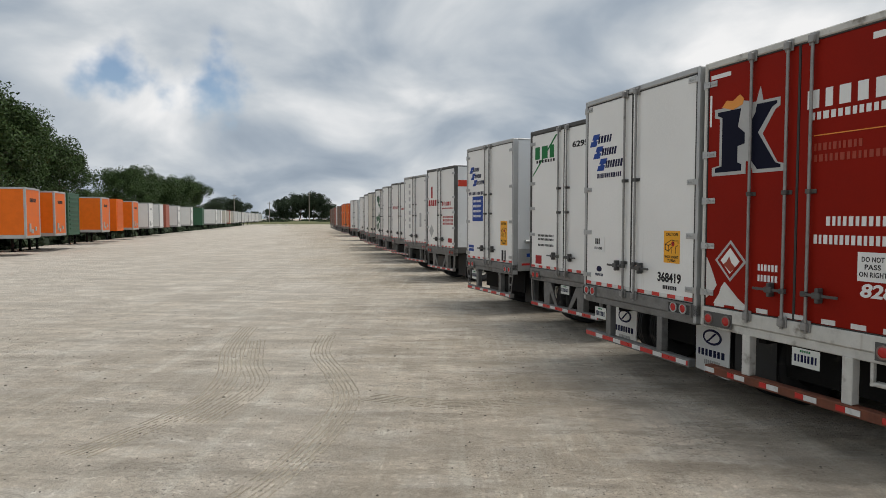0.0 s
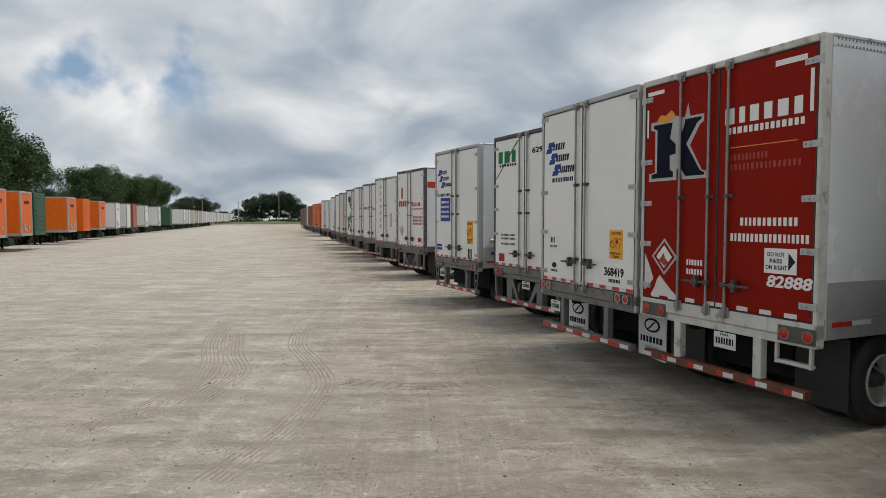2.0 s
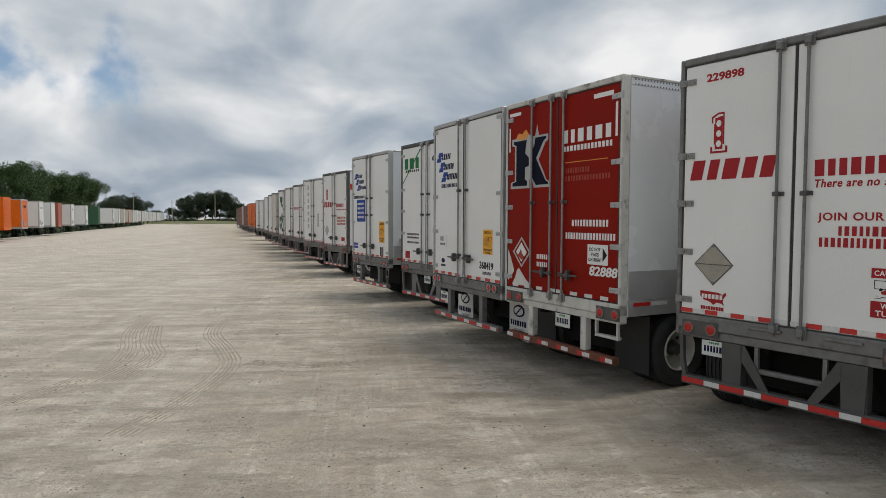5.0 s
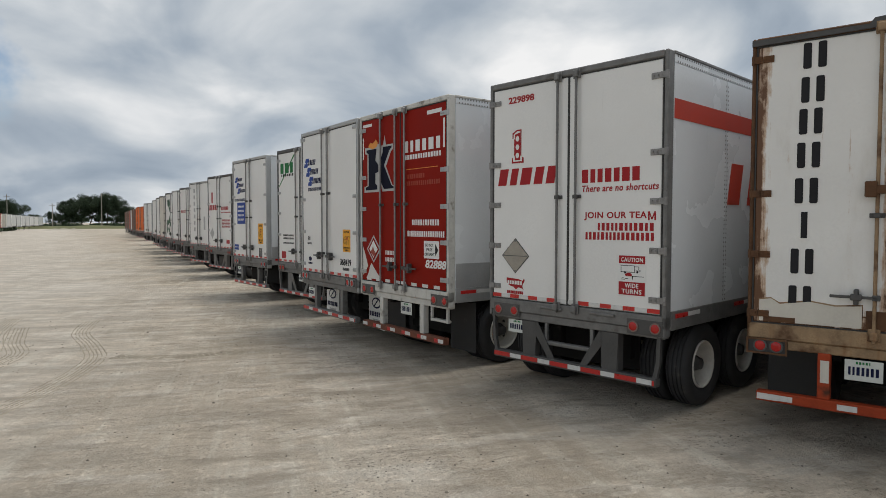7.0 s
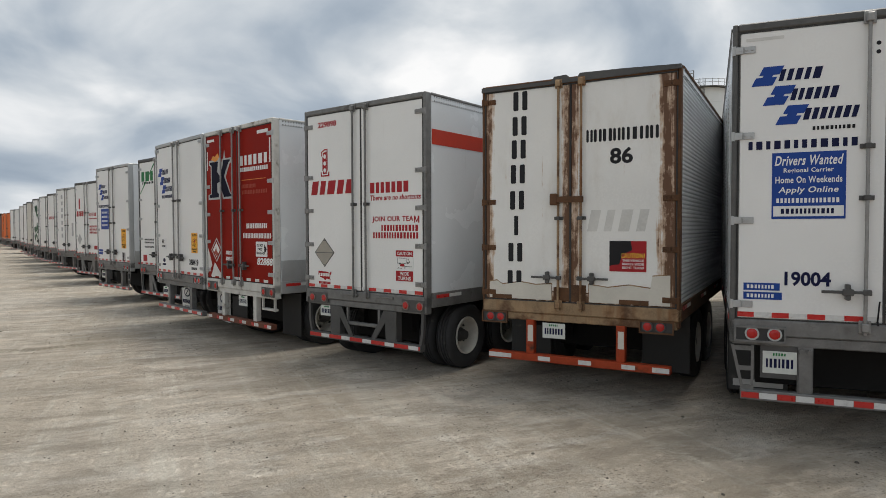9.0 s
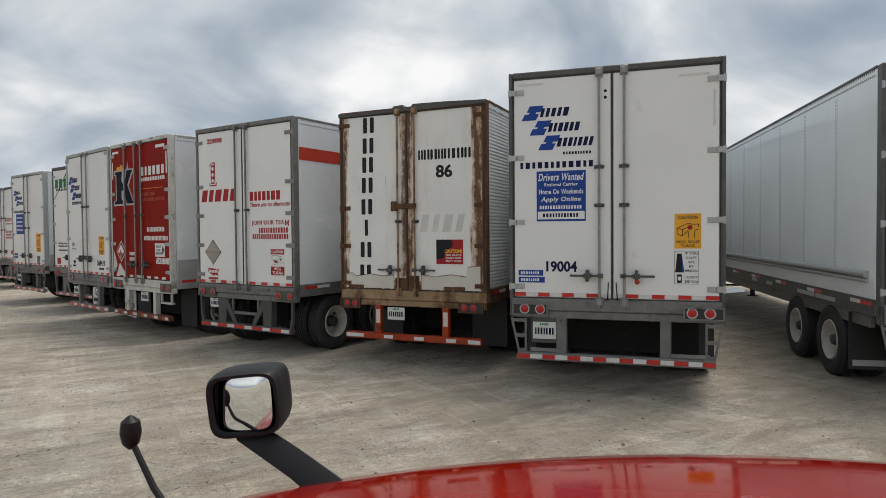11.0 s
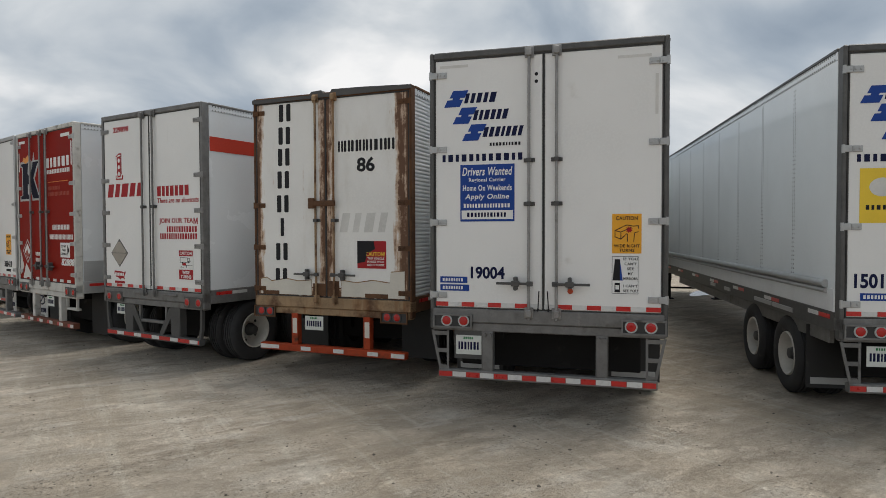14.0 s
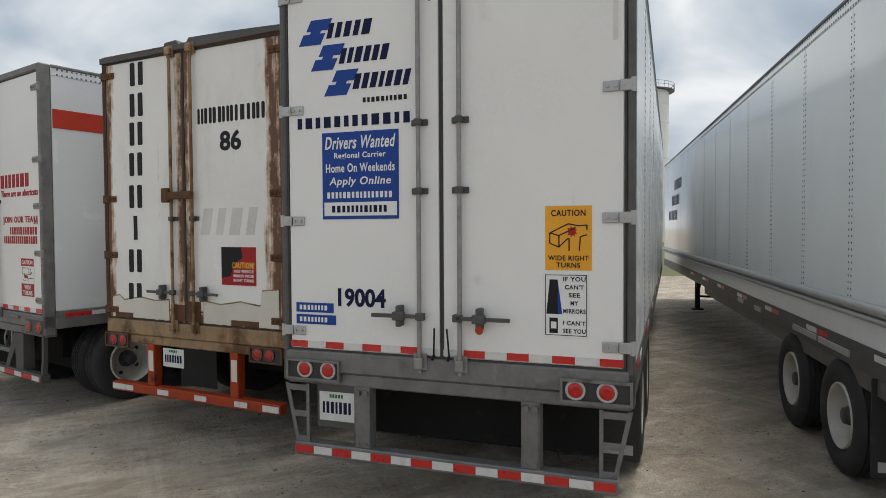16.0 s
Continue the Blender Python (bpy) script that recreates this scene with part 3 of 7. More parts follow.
    dips = rng(noise_(3.0, 8, radians(12), (0.38, 1.0, 1), 0.68), 0.525, 0.60)        # small hollows across it
    c = blend(crumb, blend(0.30, c, (0.240, 0.200, 0.149, 1)), c)
    c = blend(calc("MULTIPLY", ruts, 0.38), c, (0.853, 0.824, 0.707, 1))
    c = blend(calc("MULTIPLY", dips, 0.52), c, (0.255, 0.210, 0.155, 1))
    folds = rng(noise_(1.5, 7, radians(9), (0.30, 1.0, 1), 0.66), 0.47, 0.56)          # shallow ripples left by turning wheels
    c = blend(calc("MULTIPLY", folds, 0.42), c, (0.268, 0.223, 0.164, 1))
    c = blend(grain, blend(0.30, c, (0.184, 0.155, 0.120, 1)), c)
    c = blend(calc("MULTIPLY", clod, 0.80), c, (0.134, 0.114, 0.088, 1))
    c = blend(calc("MULTIPLY", drag, 0.55), c, (0.240, 0.202, 0.155, 1))
    # traffic wear and the open yard's brighter light, painted paler away from the row
    sepx = N.new("ShaderNodeSeparateXYZ")
    K.new(tc.outputs["Object"], sepx.inputs[0])
    across = calc("MULTIPLY_ADD", big, 7.0, calc("MULTIPLY_ADD", sepx.outputs["Y"], 0.28, sepx.outputs["X"]))
    worn = calc("MULTIPLY", rng(across, 9.5, 3.5), calc("MULTIPLY_ADD", rng(sepx.outputs["Y"], 2.0, 20.0), 0.14, 0.07))
    c = blend(worn, c, (0.853, 0.824, 0.780, 1))
    K.new(c, b.inputs["Base Color"])
    b.inputs["Sheen Weight"].default_value, b.inputs["Sheen Roughness"].default_value = 0.2, 0.6
    b.inputs["Sheen Tint"].default_value = (0.9, 0.84, 0.74, 1)
    add2 = N.new("ShaderNodeMath")
    add2.operation = "MULTIPLY_ADD"
    add2.inputs[1].default_value = 0.22
    K.new(grain, add2.inputs[0])
    K.new(calc("ADD", calc("ADD", calc("MULTIPLY", mid, 0.6), calc("MULTIPLY", calc("SUBTRACT", crumb, calc("ADD", dips, folds)), 0.5)), calc("SUBTRACT", calc("MULTIPLY", clod, 0.5), calc("MULTIPLY", drag, 0.7))), add2.inputs[2])
    bp = N.new("ShaderNodeBump")
    bp.inputs["Strength"].default_value, bp.inputs["Distance"].default_value = 0.8, 0.03
    K.new(add2.outputs[0], bp.inputs["Height"])
    K.new(bp.outputs[0], b.inputs["Normal"])
    me.materials.append(m)
    return tagged(new("ground", me), "pale packed gravel yard with worn wheel lanes", "ground", kind="structure")


build_ground()


# ---------- semi-trailers ----------
W, TOP, SILL, DOOR0, DOOR1 = 1.30, 4.11, 0.94, 1.21, 4.018


def wheel_rim():
    g = Geo()
    g.turn([(-0.10, 0.290), (0.118, 0.292), (0.130, 0.284), (0.122, 0.268), (0.05, 0.258), (-0.02, 0.250), (-0.06, 0.235), (-0.075, 0.19), (-0.07, 0.125), (-0.02, 0.105), (0.03, 0.085), (0.06, 0.07), (0.065, 0.0)], n=28)
    for i in range(10):
        t = 2 * math.pi * i / 10
        g.turn([(-0.08, 0.016), (-0.045, 0.016)], at=(0, 0.155 * math.cos(t), 0.155 * math.sin(t)), n=6)
    return g


def wheel_tyre():
    p = [(-0.10, 0.280), (-0.130, 0.33), (-0.140, 0.40), (-0.132, 0.465), (-0.105, 0.498)]
    for a in (-0.075, -0.025, 0.025, 0.075):
        p += [(a - 0.010, 0.51), (a - 0.006, 0.496), (a + 0.006, 0.496), (a + 0.010, 0.51)]
    p += [(0.105, 0.498), (0.132, 0.465), (0.140, 0.40), (0.130, 0.33), (0.10, 0.280)]
    return Geo().turn(p, n=36, caps=False)


def hub_geo():
    return Geo().turn([(-0.07, 0.112), (-0.015, 0.108), (0.035, 0.088), (0.066, 0.074), (0.090, 0.070), (0.098, 0.055), (0.10, 0.0)], n=20)


def wheels(t, ys, far=False):
    for y in ys:
        part("axle", lambda: Geo().turn([(-1.0, 0.065), (1.0, 0.065)], n=10), M["under"], t, key="axle", at=(0, y, 0.51), smooth=True)
        for s in (-1, 1):
            for x, inner in ((1.14, False), (0.80, True)):
                if far and inner:
                    continue
                w = part("wheel", wheel_rim, M["rim"] if not inner else M["under"], t, key="rim", at=(s * x, y, 0.51), smooth=True)
                w.rotation_euler = (0, 0, 0 if s > 0 else math.pi)
                part("tyre", wheel_tyre, M["rubber"], w, key="tyre", smooth=True)
                if not (far or inner):
                    part("hub", hub_geo, M["dark_steel"], w, key="hub", smooth=True)
                    for i in range(5):
                        a = 2 * math.pi * (i + 0.5) / 5
                        part("hand_hole", lambda: Geo().turn([(-0.074, 0.027), (-0.066, 0.027)], n=10), M["seal"], w, key="hand_hole", at=(0, 0.195 * math.cos(a), 0.195 * math.sin(a)))


def hinge_geo():
    g = Geo().box(0.0, 0.085, -0.020, 0.0, -0.036, 0.036, 0.005).box(0.089, 0.19, -0.014, 0.0, -0.034, 0.034, 0.004)
    g.turn([(-0.045, 0.018), (0.045, 0.018)], at=(0.0, -0.008, 0), axis="z", n=10)
    for a in (0.06, 0.11, 0.16):
        g.turn([(-0.026, 0.011), (-0.014, 0.013)], at=(a, 0, 0), axis="y", n=6)
    return g


def bracket_geo():
    g = Geo().box(-0.062, 0.062, -0.016, 0.0, -0.022, 0.022, 0.004)
    g.box(-0.028, 0.028, -0.062, -0.012, -0.024, 0.024, 0.006)
    return g


def keeper_geo():
    g = Geo().box(-0.05, 0.05, -0.020, 0.0, -0.06, 0.06, 0.005)
    g.box(-0.032, 0.032, -0.066, -0.016, -0.045, 0.035, 0.008)
    return g


def handle_geo():
    g = Geo().box(-0.02, 0.36, -0.075, -0.058, -0.014, 0.014, 0.004)
    g.box(0.10, 0.19, -0.095, -0.05, -0.030, 0.030, 0.006)
    g.box(0.125, 0.165, -0.088, -0.006, -0.075, 0.075, 0.008)
    g.box(-0.045, 0.02, -0.075, -0.03, -0.026, 0.026, 0.005)
    return g


def lamp_geo():
    return Geo().turn([(0.0, 0.050), (-0.012, 0.050), (-0.017, 0.042), (-0.020, 0.022), (-0.021, 0.0)], axis="y", n=18)


def ring_geo():
    return Geo().turn([(0.0, 0.066), (-0.014, 0.066), (-0.016, 0.060), (-0.014, 0.050), (0.0, 0.050)], axis="y", n=18)


def side_panel_geo(w, h):
    return lambda: Geo().box(0.0, 0.016, 0.002, w - 0.002, 0.0, h, 0.003)


def rivet_row_geo(h):
    def make():
        g = Geo()
        n = int(h / 0.055)
        for i in range(n):
            for y in (-0.03, 0.03):
                z, r = 0.03 + i * 0.055, 0.011
                g.add([(0, y - r, z - r), (0, y + r, z - r), (0, y + r, z + r), (0, y - r, z + r), (0.006, y, z)], [(0, 1, 4), (1, 2, 4), (2, 3, 4), (3, 0, 4)])
        return g
    return make


def corrugated_geo(length, h):
    def make():
        g, n = Geo(), int(h / 0.052)
        prof = []
        for i in range(n):
            z = i * h / n
            prof += [(0.0, z), (0.012, z + 0.016), (0.012, z + 0.034), (0.0, z + 0.05)]
        vs = [(x, y, z) for x, z in prof for y in (0.0, length)]
        g.add(vs, [(2 * i, 2 * i + 1, 2 * i + 3, 2 * i + 2) for i in range(len(prof) - 1)])
        return g
    return make


def frame_opening(x0, x1, z0, z1, y0, y1, hole):
    """A plate in x and z with a rectangular hole."""
    a0, a1, b0, b1 = hole
    g = Geo()
    for r in ((x0, x1, z0, b0), (x0, x1, b1, z1), (x0, a0, b0, b1), (a1, x1, b0, b1)):
        if r[1] - r[0] > 0.001 and r[3] - r[2] > 0.001:
            g.box(r[0], r[1], y0, y1, r[2], r[3])
    return g


def trailer(x, y, turn, label, length=14.6, door="white_door", frame="alu", sill="steel", body="white_panel", group="trailers in the row backed to the yard",
            hinges=(3.85, 3.01, 2.18, 1.35), rods=(-0.155, 0.145), brackets=(2.86, 2.38), handle_z=1.50, hinge="alu", rod="rod_steel",
            lamps=(-1.10, -0.90, 0.93, 1.13), lamp_z=1.06, lamp_box=True, bumper="steel", stripes=None, bumper_z=(0.395, 0.495), supports="plate",
            support_mat=None, axles=(1.35, 2.62), side="panel", band=None, flap=0.62, tape=True, detail=2, post=0.050, door_tape="red", seam=0.0, handles=True):
    t = thing("semi_trailer", x, y, 0, turn, label, "trailer", group)
    A = M[frame]
    # shell
    part("roof", Geo().box(-W, W, 0.10, length, TOP - 0.05, TOP - 0.004, 0.01), A, t)
    part("floor", Geo().box(-W + 0.03, W - 0.03, 0.10, length, 1.08, 1.19), M["under"], t)
    part("front_wall", Geo().box(-W + 0.02, W - 0.02, length - 0.06, length, 1.10, TOP - 0.05, 0.02), M[body], t)
    for s in (-1, 1):
        wall = part("side_wall", Geo().box(min(s * 1.255, s * 1.283), max(s * 1.255, s * 1.283), 0.12, length - 0.06, 1.2, TOP - 0.05), M["alu_side"], t)
        z0, z1 = 1.245, TOP - 0.125
        if detail == 2 and side == "panel":
            n = max(1, int((length - 0.12) / 1.22))
            pw = (length - 0.12) / n
            for i in range(n):
                p = part("side_panel", side_panel_geo(round(pw, 3), z1 - z0), M[body], wall, key=("panel", round(pw, 3)), at=(s * 1.2835, 0.12 + i * pw, z0))
                if s < 0:
                    p.rotation_euler, p.location = (0, 0, math.pi), (s * 1.2835, 0.12 + (i + 1) * pw, z0)
                if i and i < 8:
                    r = tagged(part("rivet_strip", rivet_row_geo(z1 - z0), M["dark_steel"], wall, key="rivets", at=(s * 1.2985, 0.12 + i * pw, z0)), kind="stuff")
                    if s < 0:
                        r.rotation_euler = (0, 0, math.pi)
        elif side == "corrugated":
            r = part("corrugated_sheet", corrugated_geo(length - 0.2, z1 - z0), M["alu_side"], wall, key=("corr", length), at=(s * 1.286, 0.12, z0))
            if s < 0:
                r.rotation_euler, r.location = (0, 0, math.pi), (s * 1.286, length - 0.08, z0)
        else:
            part("side_sheet", Geo().box(min(s * 1.2835, s * 1.298), max(s * 1.2835, s * 1.298), 0.12, length - 0.02, z0, z1), M[body], wall)
        rail = part("top_rail", Geo().box(min(s * 1.25, s * 1.303), max(s * 1.25, s * 1.303), 0.12, length, TOP - 0.125, TOP - 0.035, 0.004), M["alu_side" if door == "old_white" else body], t)
        part("roof_edge", Geo().box(min(s * 1.25, s * 1.312), max(s * 1.25, s * 1.312), 0.12, length, TOP - 0.035, TOP + 0.002, 0.008), A, rail)
        if detail == 2 and y < 12:
            r = tagged(part("rivet_strip", rivet_row_geo(min(length - 0.3, 9.0)), M["steel"], rail, key=("rail_rivets", length), at=(s * 1.304, 0.16, TOP - 0.08)), kind="stuff")
            r.rotation_euler = (-math.pi / 2, 0, 0)
            if s < 0:
                r.matrix_basis = pose(s * 1.304, 0.16, TOP - 0.08) @ Matrix.Diagonal((-1, 1, 1, 1)) @ pose(0, 0, 0, -90)
        g = Geo().box(min(s * 1.24, s * 1.304), max(s * 1.24, s * 1.304), 0.12, length, 1.03, 1.245, 0.006)
        part("bottom_rail", g, M[band or frame], t)
        if detail == 2:
            for i in range(7):
                for k, mname in ((0, "tape_red"), (1, "tape_white")):
                    yy = 0.22 + i * 1.6 + k * 0.31
                    part("reflector", Geo().box(min(s * 1.303, s * 1.307), max(s * 1.303, s * 1.307), yy, yy + 0.30, 1.16, 1.21), M[mname], t)
        # rear post
        part("rear_post", Geo().box(min(s * (W - post), s * W), max(s * (W - post), s * W), -0.012, 0.12, SILL + 0.02, TOP, 0.012), A, t)
    part("header", Geo().box(-W + post, W - post, -0.014, 0.12, DOOR1 + 0.014, TOP, 0.012), A, t)
    part("door_seal", Geo().box(-W + post, W - post, 0.018, 0.05, DOOR0 - 0.012, DOOR1 + 0.014), M["seal"], t)
    # sill with its lamps
    part("rear_sill", Geo().box(-W, W, -0.012, 0.14, SILL + 0.10, DOOR0 - 0.012, 0.012).box(-W + 0.02, W - 0.02, 0.012, 0.14, SILL, SILL + 0.10, 0.01), M[sill], t)
    for s in (-1, 1):
        xs = [a for a in lamps if a * s > 0]
        if not xs:
            continue
        m0, m1 = min(xs) - 0.10, max(xs) + 0.10
        if s > 0:
            m1 = min(m1 + 0.06, W)
        else:
            m0 = max(m0 - 0.06, -W)
        if lamp_box:
            box = part("lamp_housing", frame_opening(m0, m1, lamp_z - 0.085, lamp_z + 0.075, -0.035, -0.012, (m0 + 0.018, m1 - 0.018, lamp_z - 0.066, lamp_z + 0.056)), M["rust" if door == "old_white" else sill], t)
            part("lamp_recess", Geo().box(m0 + 0.018, m1 - 0.018, -0.018, -0.012, lamp_z - 0.066, lamp_z + 0.056), M["seal"], box)
        else:
            box = t
        for a in xs:
            l = part("tail_lamp", lamp_geo, M["lamp_red"], box, key="lamp", at=(a, -0.016, lamp_z), smooth=True)
            if box is not t:
                part("lamp_ring", ring_geo, M["print_grey" if door != "old_white" else "dark_steel"], box, key="lamp_ring", at=(a, -0.016, lamp_z), smooth=True)
            else:
                part("lamp_ring", ring_geo, M["lamp_rim"], l, key="lamp_ring", smooth=True)
        if not lamp_box:
            part("lamp_plate", Geo().box(min(xs) - 0.085, max(xs) + 0.085, -0.016, -0.010, lamp_z - 0.085, lamp_z + 0.085, 0.003), M["dark_steel"], t)
    # doors
    gap = 0.010
    edges = ((-W + post + 0.016, seam - gap), (seam + gap, W - post - 0.016))
    for side_, (x0, x1) in zip((-1, 1), edges):
        d = part("door", Geo().box(x0, x1, 0.0, 0.045, DOOR0, DOOR1, 0.010), M[door], t)
        if detail:
            part("door_gasket", frame_opening(x0 - 0.012, x1 + 0.012, DOOR0 - 0.010, DOOR1 + 0.012, -0.003, 0.030, (x0 + 0.002, x1 - 0.002, DOOR0 + 0.002, DOOR1 - 0.002)), M["gasket"], d)
        for hz in hinges:
            h = part("hinge", hinge_geo, M[hinge], d, key="hinge", at=(side_ * (W - 0.012), 0.0, hz))
            if side_ > 0:
                h.rotation_euler = (0, math.pi, 0)
        for rx in rods:
            if (rx - seam) * side_ <= 0:
                continue
            part("lock_rod", Geo().rod((rx, -0.040, SILL + 0.16), (rx, -0.040, TOP - 0.04), 0.0165, 10), M[rod], d, smooth=True)
            for bz in brackets:
                part("rod_bracket", bracket_geo, M["dark_steel"], d, key="rod_bracket", at=(rx, 0.0, bz))
            for bz in (TOP - 0.075, SILL + 0.235):
                part("rod_keeper", keeper_geo, M[rod], d, key="rod_keeper", at=(rx, -0.012, bz))
        close = [r for r in rods if (r - seam) * side_ > 0]
        if close and detail and handles:
            rx = min(close, key=lambda r: abs(r - seam))
            h = part("door_handle", handle_geo, M["dark_steel"], d, key="handle", at=(rx, 0.0, handle_z))
            if side_ < 0:
                h.matrix_basis = pose(rx, 0, handle_z) @ Matrix.Diagonal((-1, 1, 1, 1))
        if tape and detail:
            n, w = 8, (x1 - x0) / 8
            for i in range(n):
                red = (i % 2 == 0) == (side_ < 0)
                mname = "tape_red" if red else "tape_white"
                if door_tape == "white" and red:
                    continue
                part("reflector", Geo().box(x0 + i * w, x0 + (i + 1) * w - 0.004, -0.003, 0.002, DOOR0 + 0.012, DOOR0 + 0.062), M[mname], d)
    # impact guard
    B = M[bumper]
    b0, b1 = bumper_z
    beam = part("bumper", Geo().box(-1.2, 1.2, -0.02, 0.09, b0, b1, 0.008), B, t)
    if stripes is None:
        stripes = [("tape_red", 0.28), ("tape_white", 0.19)]
    xx, i = -1.19, 0
    while detail and xx < 1.19:
        mname, w = stripes[i % len(stripes)]
        if mname:
            part("reflector", Geo().box(xx, min(1.19, xx + w) - 0.004, -0.0245, -0.018, b0 + 0.022, b1 - 0.022), M[mname], beam)
        xx, i = xx + w, i + 1
    S = M[support_mat or bumper]
    for s in (-1, 1):
        if supports == "plate":      # bolted plates, and pierced end brackets
            g = Geo().box(s * 0.63 - 0.065, s * 0.63 + 0.065, 0.0, 0.012, b1, SILL + 0.01, 0.003)
            g.box(s * 0.63 - 0.065, s * 0.63 - 0.053, 0.0, 0.10, b1, SILL)
            g.box(s * 0.63 + 0.053, s * 0.63 + 0.065, 0.0, 0.10, b1, SILL)
            for a in (-0.032, 0.032):
                g.turn([(-0.022, 0.022), (-0.012, 0.024), (0.0, 0.024)], at=(s * 0.63 + a, 0.0, SILL - 0.035), axis="y", n=8)
                g.turn([(-0.014, 0.012), (0.0, 0.012)], at=(s * 0.63 + a, 0.0, b1 + 0.03), axis="y", n=8)
            part("bumper_support", g, S, t)
            g = Geo()
            g.prism([(s * 1.08, b1), (s * 1.105, b1), (s * 1.105, SILL), (s * 1.08, SILL)], 0.0, 0.012)
            g.prism([(s * 1.165, b1), (s * 1.195, b1), (s * 1.29, SILL), (s * 1.26, SILL)], 0.0, 0.012)
            for za in (b1, b1 + 0.19, SILL - 0.055):
                k0, k1 = (za - b1) / (SILL - b1), (za + 0.045 - b1) / (SILL - b1)
                g.prism([(s * 1.10, za), (s * (1.17 + 0.09 * k0), za), (s * (1.17 + 0.09 * k1), za + 0.045), (s * 1.10, za + 0.045)], 0.0, 0.012)
            part("end_bracket", g, S, t)
        elif supports == "angled":   # upright plates with a slanting inner leg
            g = Geo().prism([(s * 0.50, b1), (s * 0.70, b1), (s * 0.72, SILL), (s * 0.48, SILL)], 0.0, 0.014)
            g.prism([(s * 0.19, b1), (s * 0.29, b1), (s * 0.50, SILL - 0.16), (s * 0.50, SILL), (s * 0.46, SILL)], 0.0, 0.014)
            g.box(s * 0.71 - 0.006, s * 0.71 + 0.006, 0.014, 0.12, b1, SILL).box(s * 0.50 - 0.006, s * 0.50 + 0.006, 0.014, 0.10, b1, SILL - 0.18)
            part("bumper_support", g, S, t)
            g = Geo().prism([(s * 1.15, b1), (s * 1.20, b1), (s * 1.235, b1 + 0.16), (s * 1.245, SILL + 0.02), (s * 1.20, SILL + 0.02), (s * 1.19, b1 + 0.18)], 0.0, 0.05)
            part("end_bracket", g, S, t)
        else:                        # plain upright posts
            g = Geo().box(s * 0.60 - 0.055, s * 0.60 + 0.055, -0.005, 0.10, b1, SILL + 0.01, 0.008)
            part("bumper_support", g, S, t)
    # running gear
    wheels(t, axles, far=detail == 0)
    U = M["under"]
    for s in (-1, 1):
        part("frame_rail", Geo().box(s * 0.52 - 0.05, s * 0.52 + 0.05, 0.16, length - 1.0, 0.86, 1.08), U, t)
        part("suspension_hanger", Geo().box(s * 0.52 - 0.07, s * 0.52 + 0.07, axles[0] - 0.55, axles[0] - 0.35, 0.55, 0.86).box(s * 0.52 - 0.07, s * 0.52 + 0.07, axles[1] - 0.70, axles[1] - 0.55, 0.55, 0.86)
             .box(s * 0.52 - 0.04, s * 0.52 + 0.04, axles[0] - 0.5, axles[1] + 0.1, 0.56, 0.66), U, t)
        if flap:
            part("mud_flap", Geo().box(s * 0.97 - 0.31, s * 0.97 + 0.31, axles[0] - flap - 0.012, axles[0] - flap, 0.22, 1.0, 0.003), M["flap"], t)
        leg = part("landing_leg", Geo().box(s * 0.72 - 0.06, s * 0.72 + 0.06, length - 2.75, length - 2.63, 0.02, 1.05, 0.008).box(s * 0.72 - 0.05, s * 0.72 + 0.05, length - 2.9, length - 2.75, 0.6, 1.05), U, t)
        part("foot", Geo().box(s * 0.72 - 0.14, s * 0.72 + 0.14, length - 2.83, length - 2.55, 0.0, 0.025), U, leg)
    yy = 0.5
    while yy < (length - 0.6 if detail == 2 else 3.0):
        part("cross_member", lambda: Geo().box(-W + 0.06, W - 0.06, -0.025, 0.025, 1.0, 1.085), U, t, key="cross_member", at=(0, yy, 0))
        yy += 0.6
    part("landing_brace", Geo().rod((-0.72, length - 2.69, 0.35), (0.72, length - 2.69, 0.35), 0.03), U, t)
    # black sheets added across the underside, standing in for the deep shade there
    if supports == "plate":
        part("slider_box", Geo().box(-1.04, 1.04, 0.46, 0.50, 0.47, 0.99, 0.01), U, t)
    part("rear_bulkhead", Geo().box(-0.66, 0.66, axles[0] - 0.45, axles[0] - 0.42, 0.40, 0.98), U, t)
    return t


def number_plate(t, x0, x1, z0, z1, y=0.02):
    p = part("number_plate", Geo().box(x0, x1, y - 0.004, y, z0, z1, 0.002), M["plate"], t)
    h, w = z1 - z0, x1 - x0
    bars((x0 + 0.1 * w, x1 - 0.06 * w, z0 + 0.26 * h, z1 - 0.34 * h), 7, M["navy"], p, y=y - 0.007, name="plate_bar")
    bars((x0 + 0.3 * w, x1 - 0.3 * w, z1 - 0.2 * h, z1 - 0.08 * h), 5, M["print_green"], p, y=y - 0.007, name="plate_bar")


def number(t, line, rect, material, slant=0.0):
    words(line, rect, material, t, slant, y=FACE, name="digit")


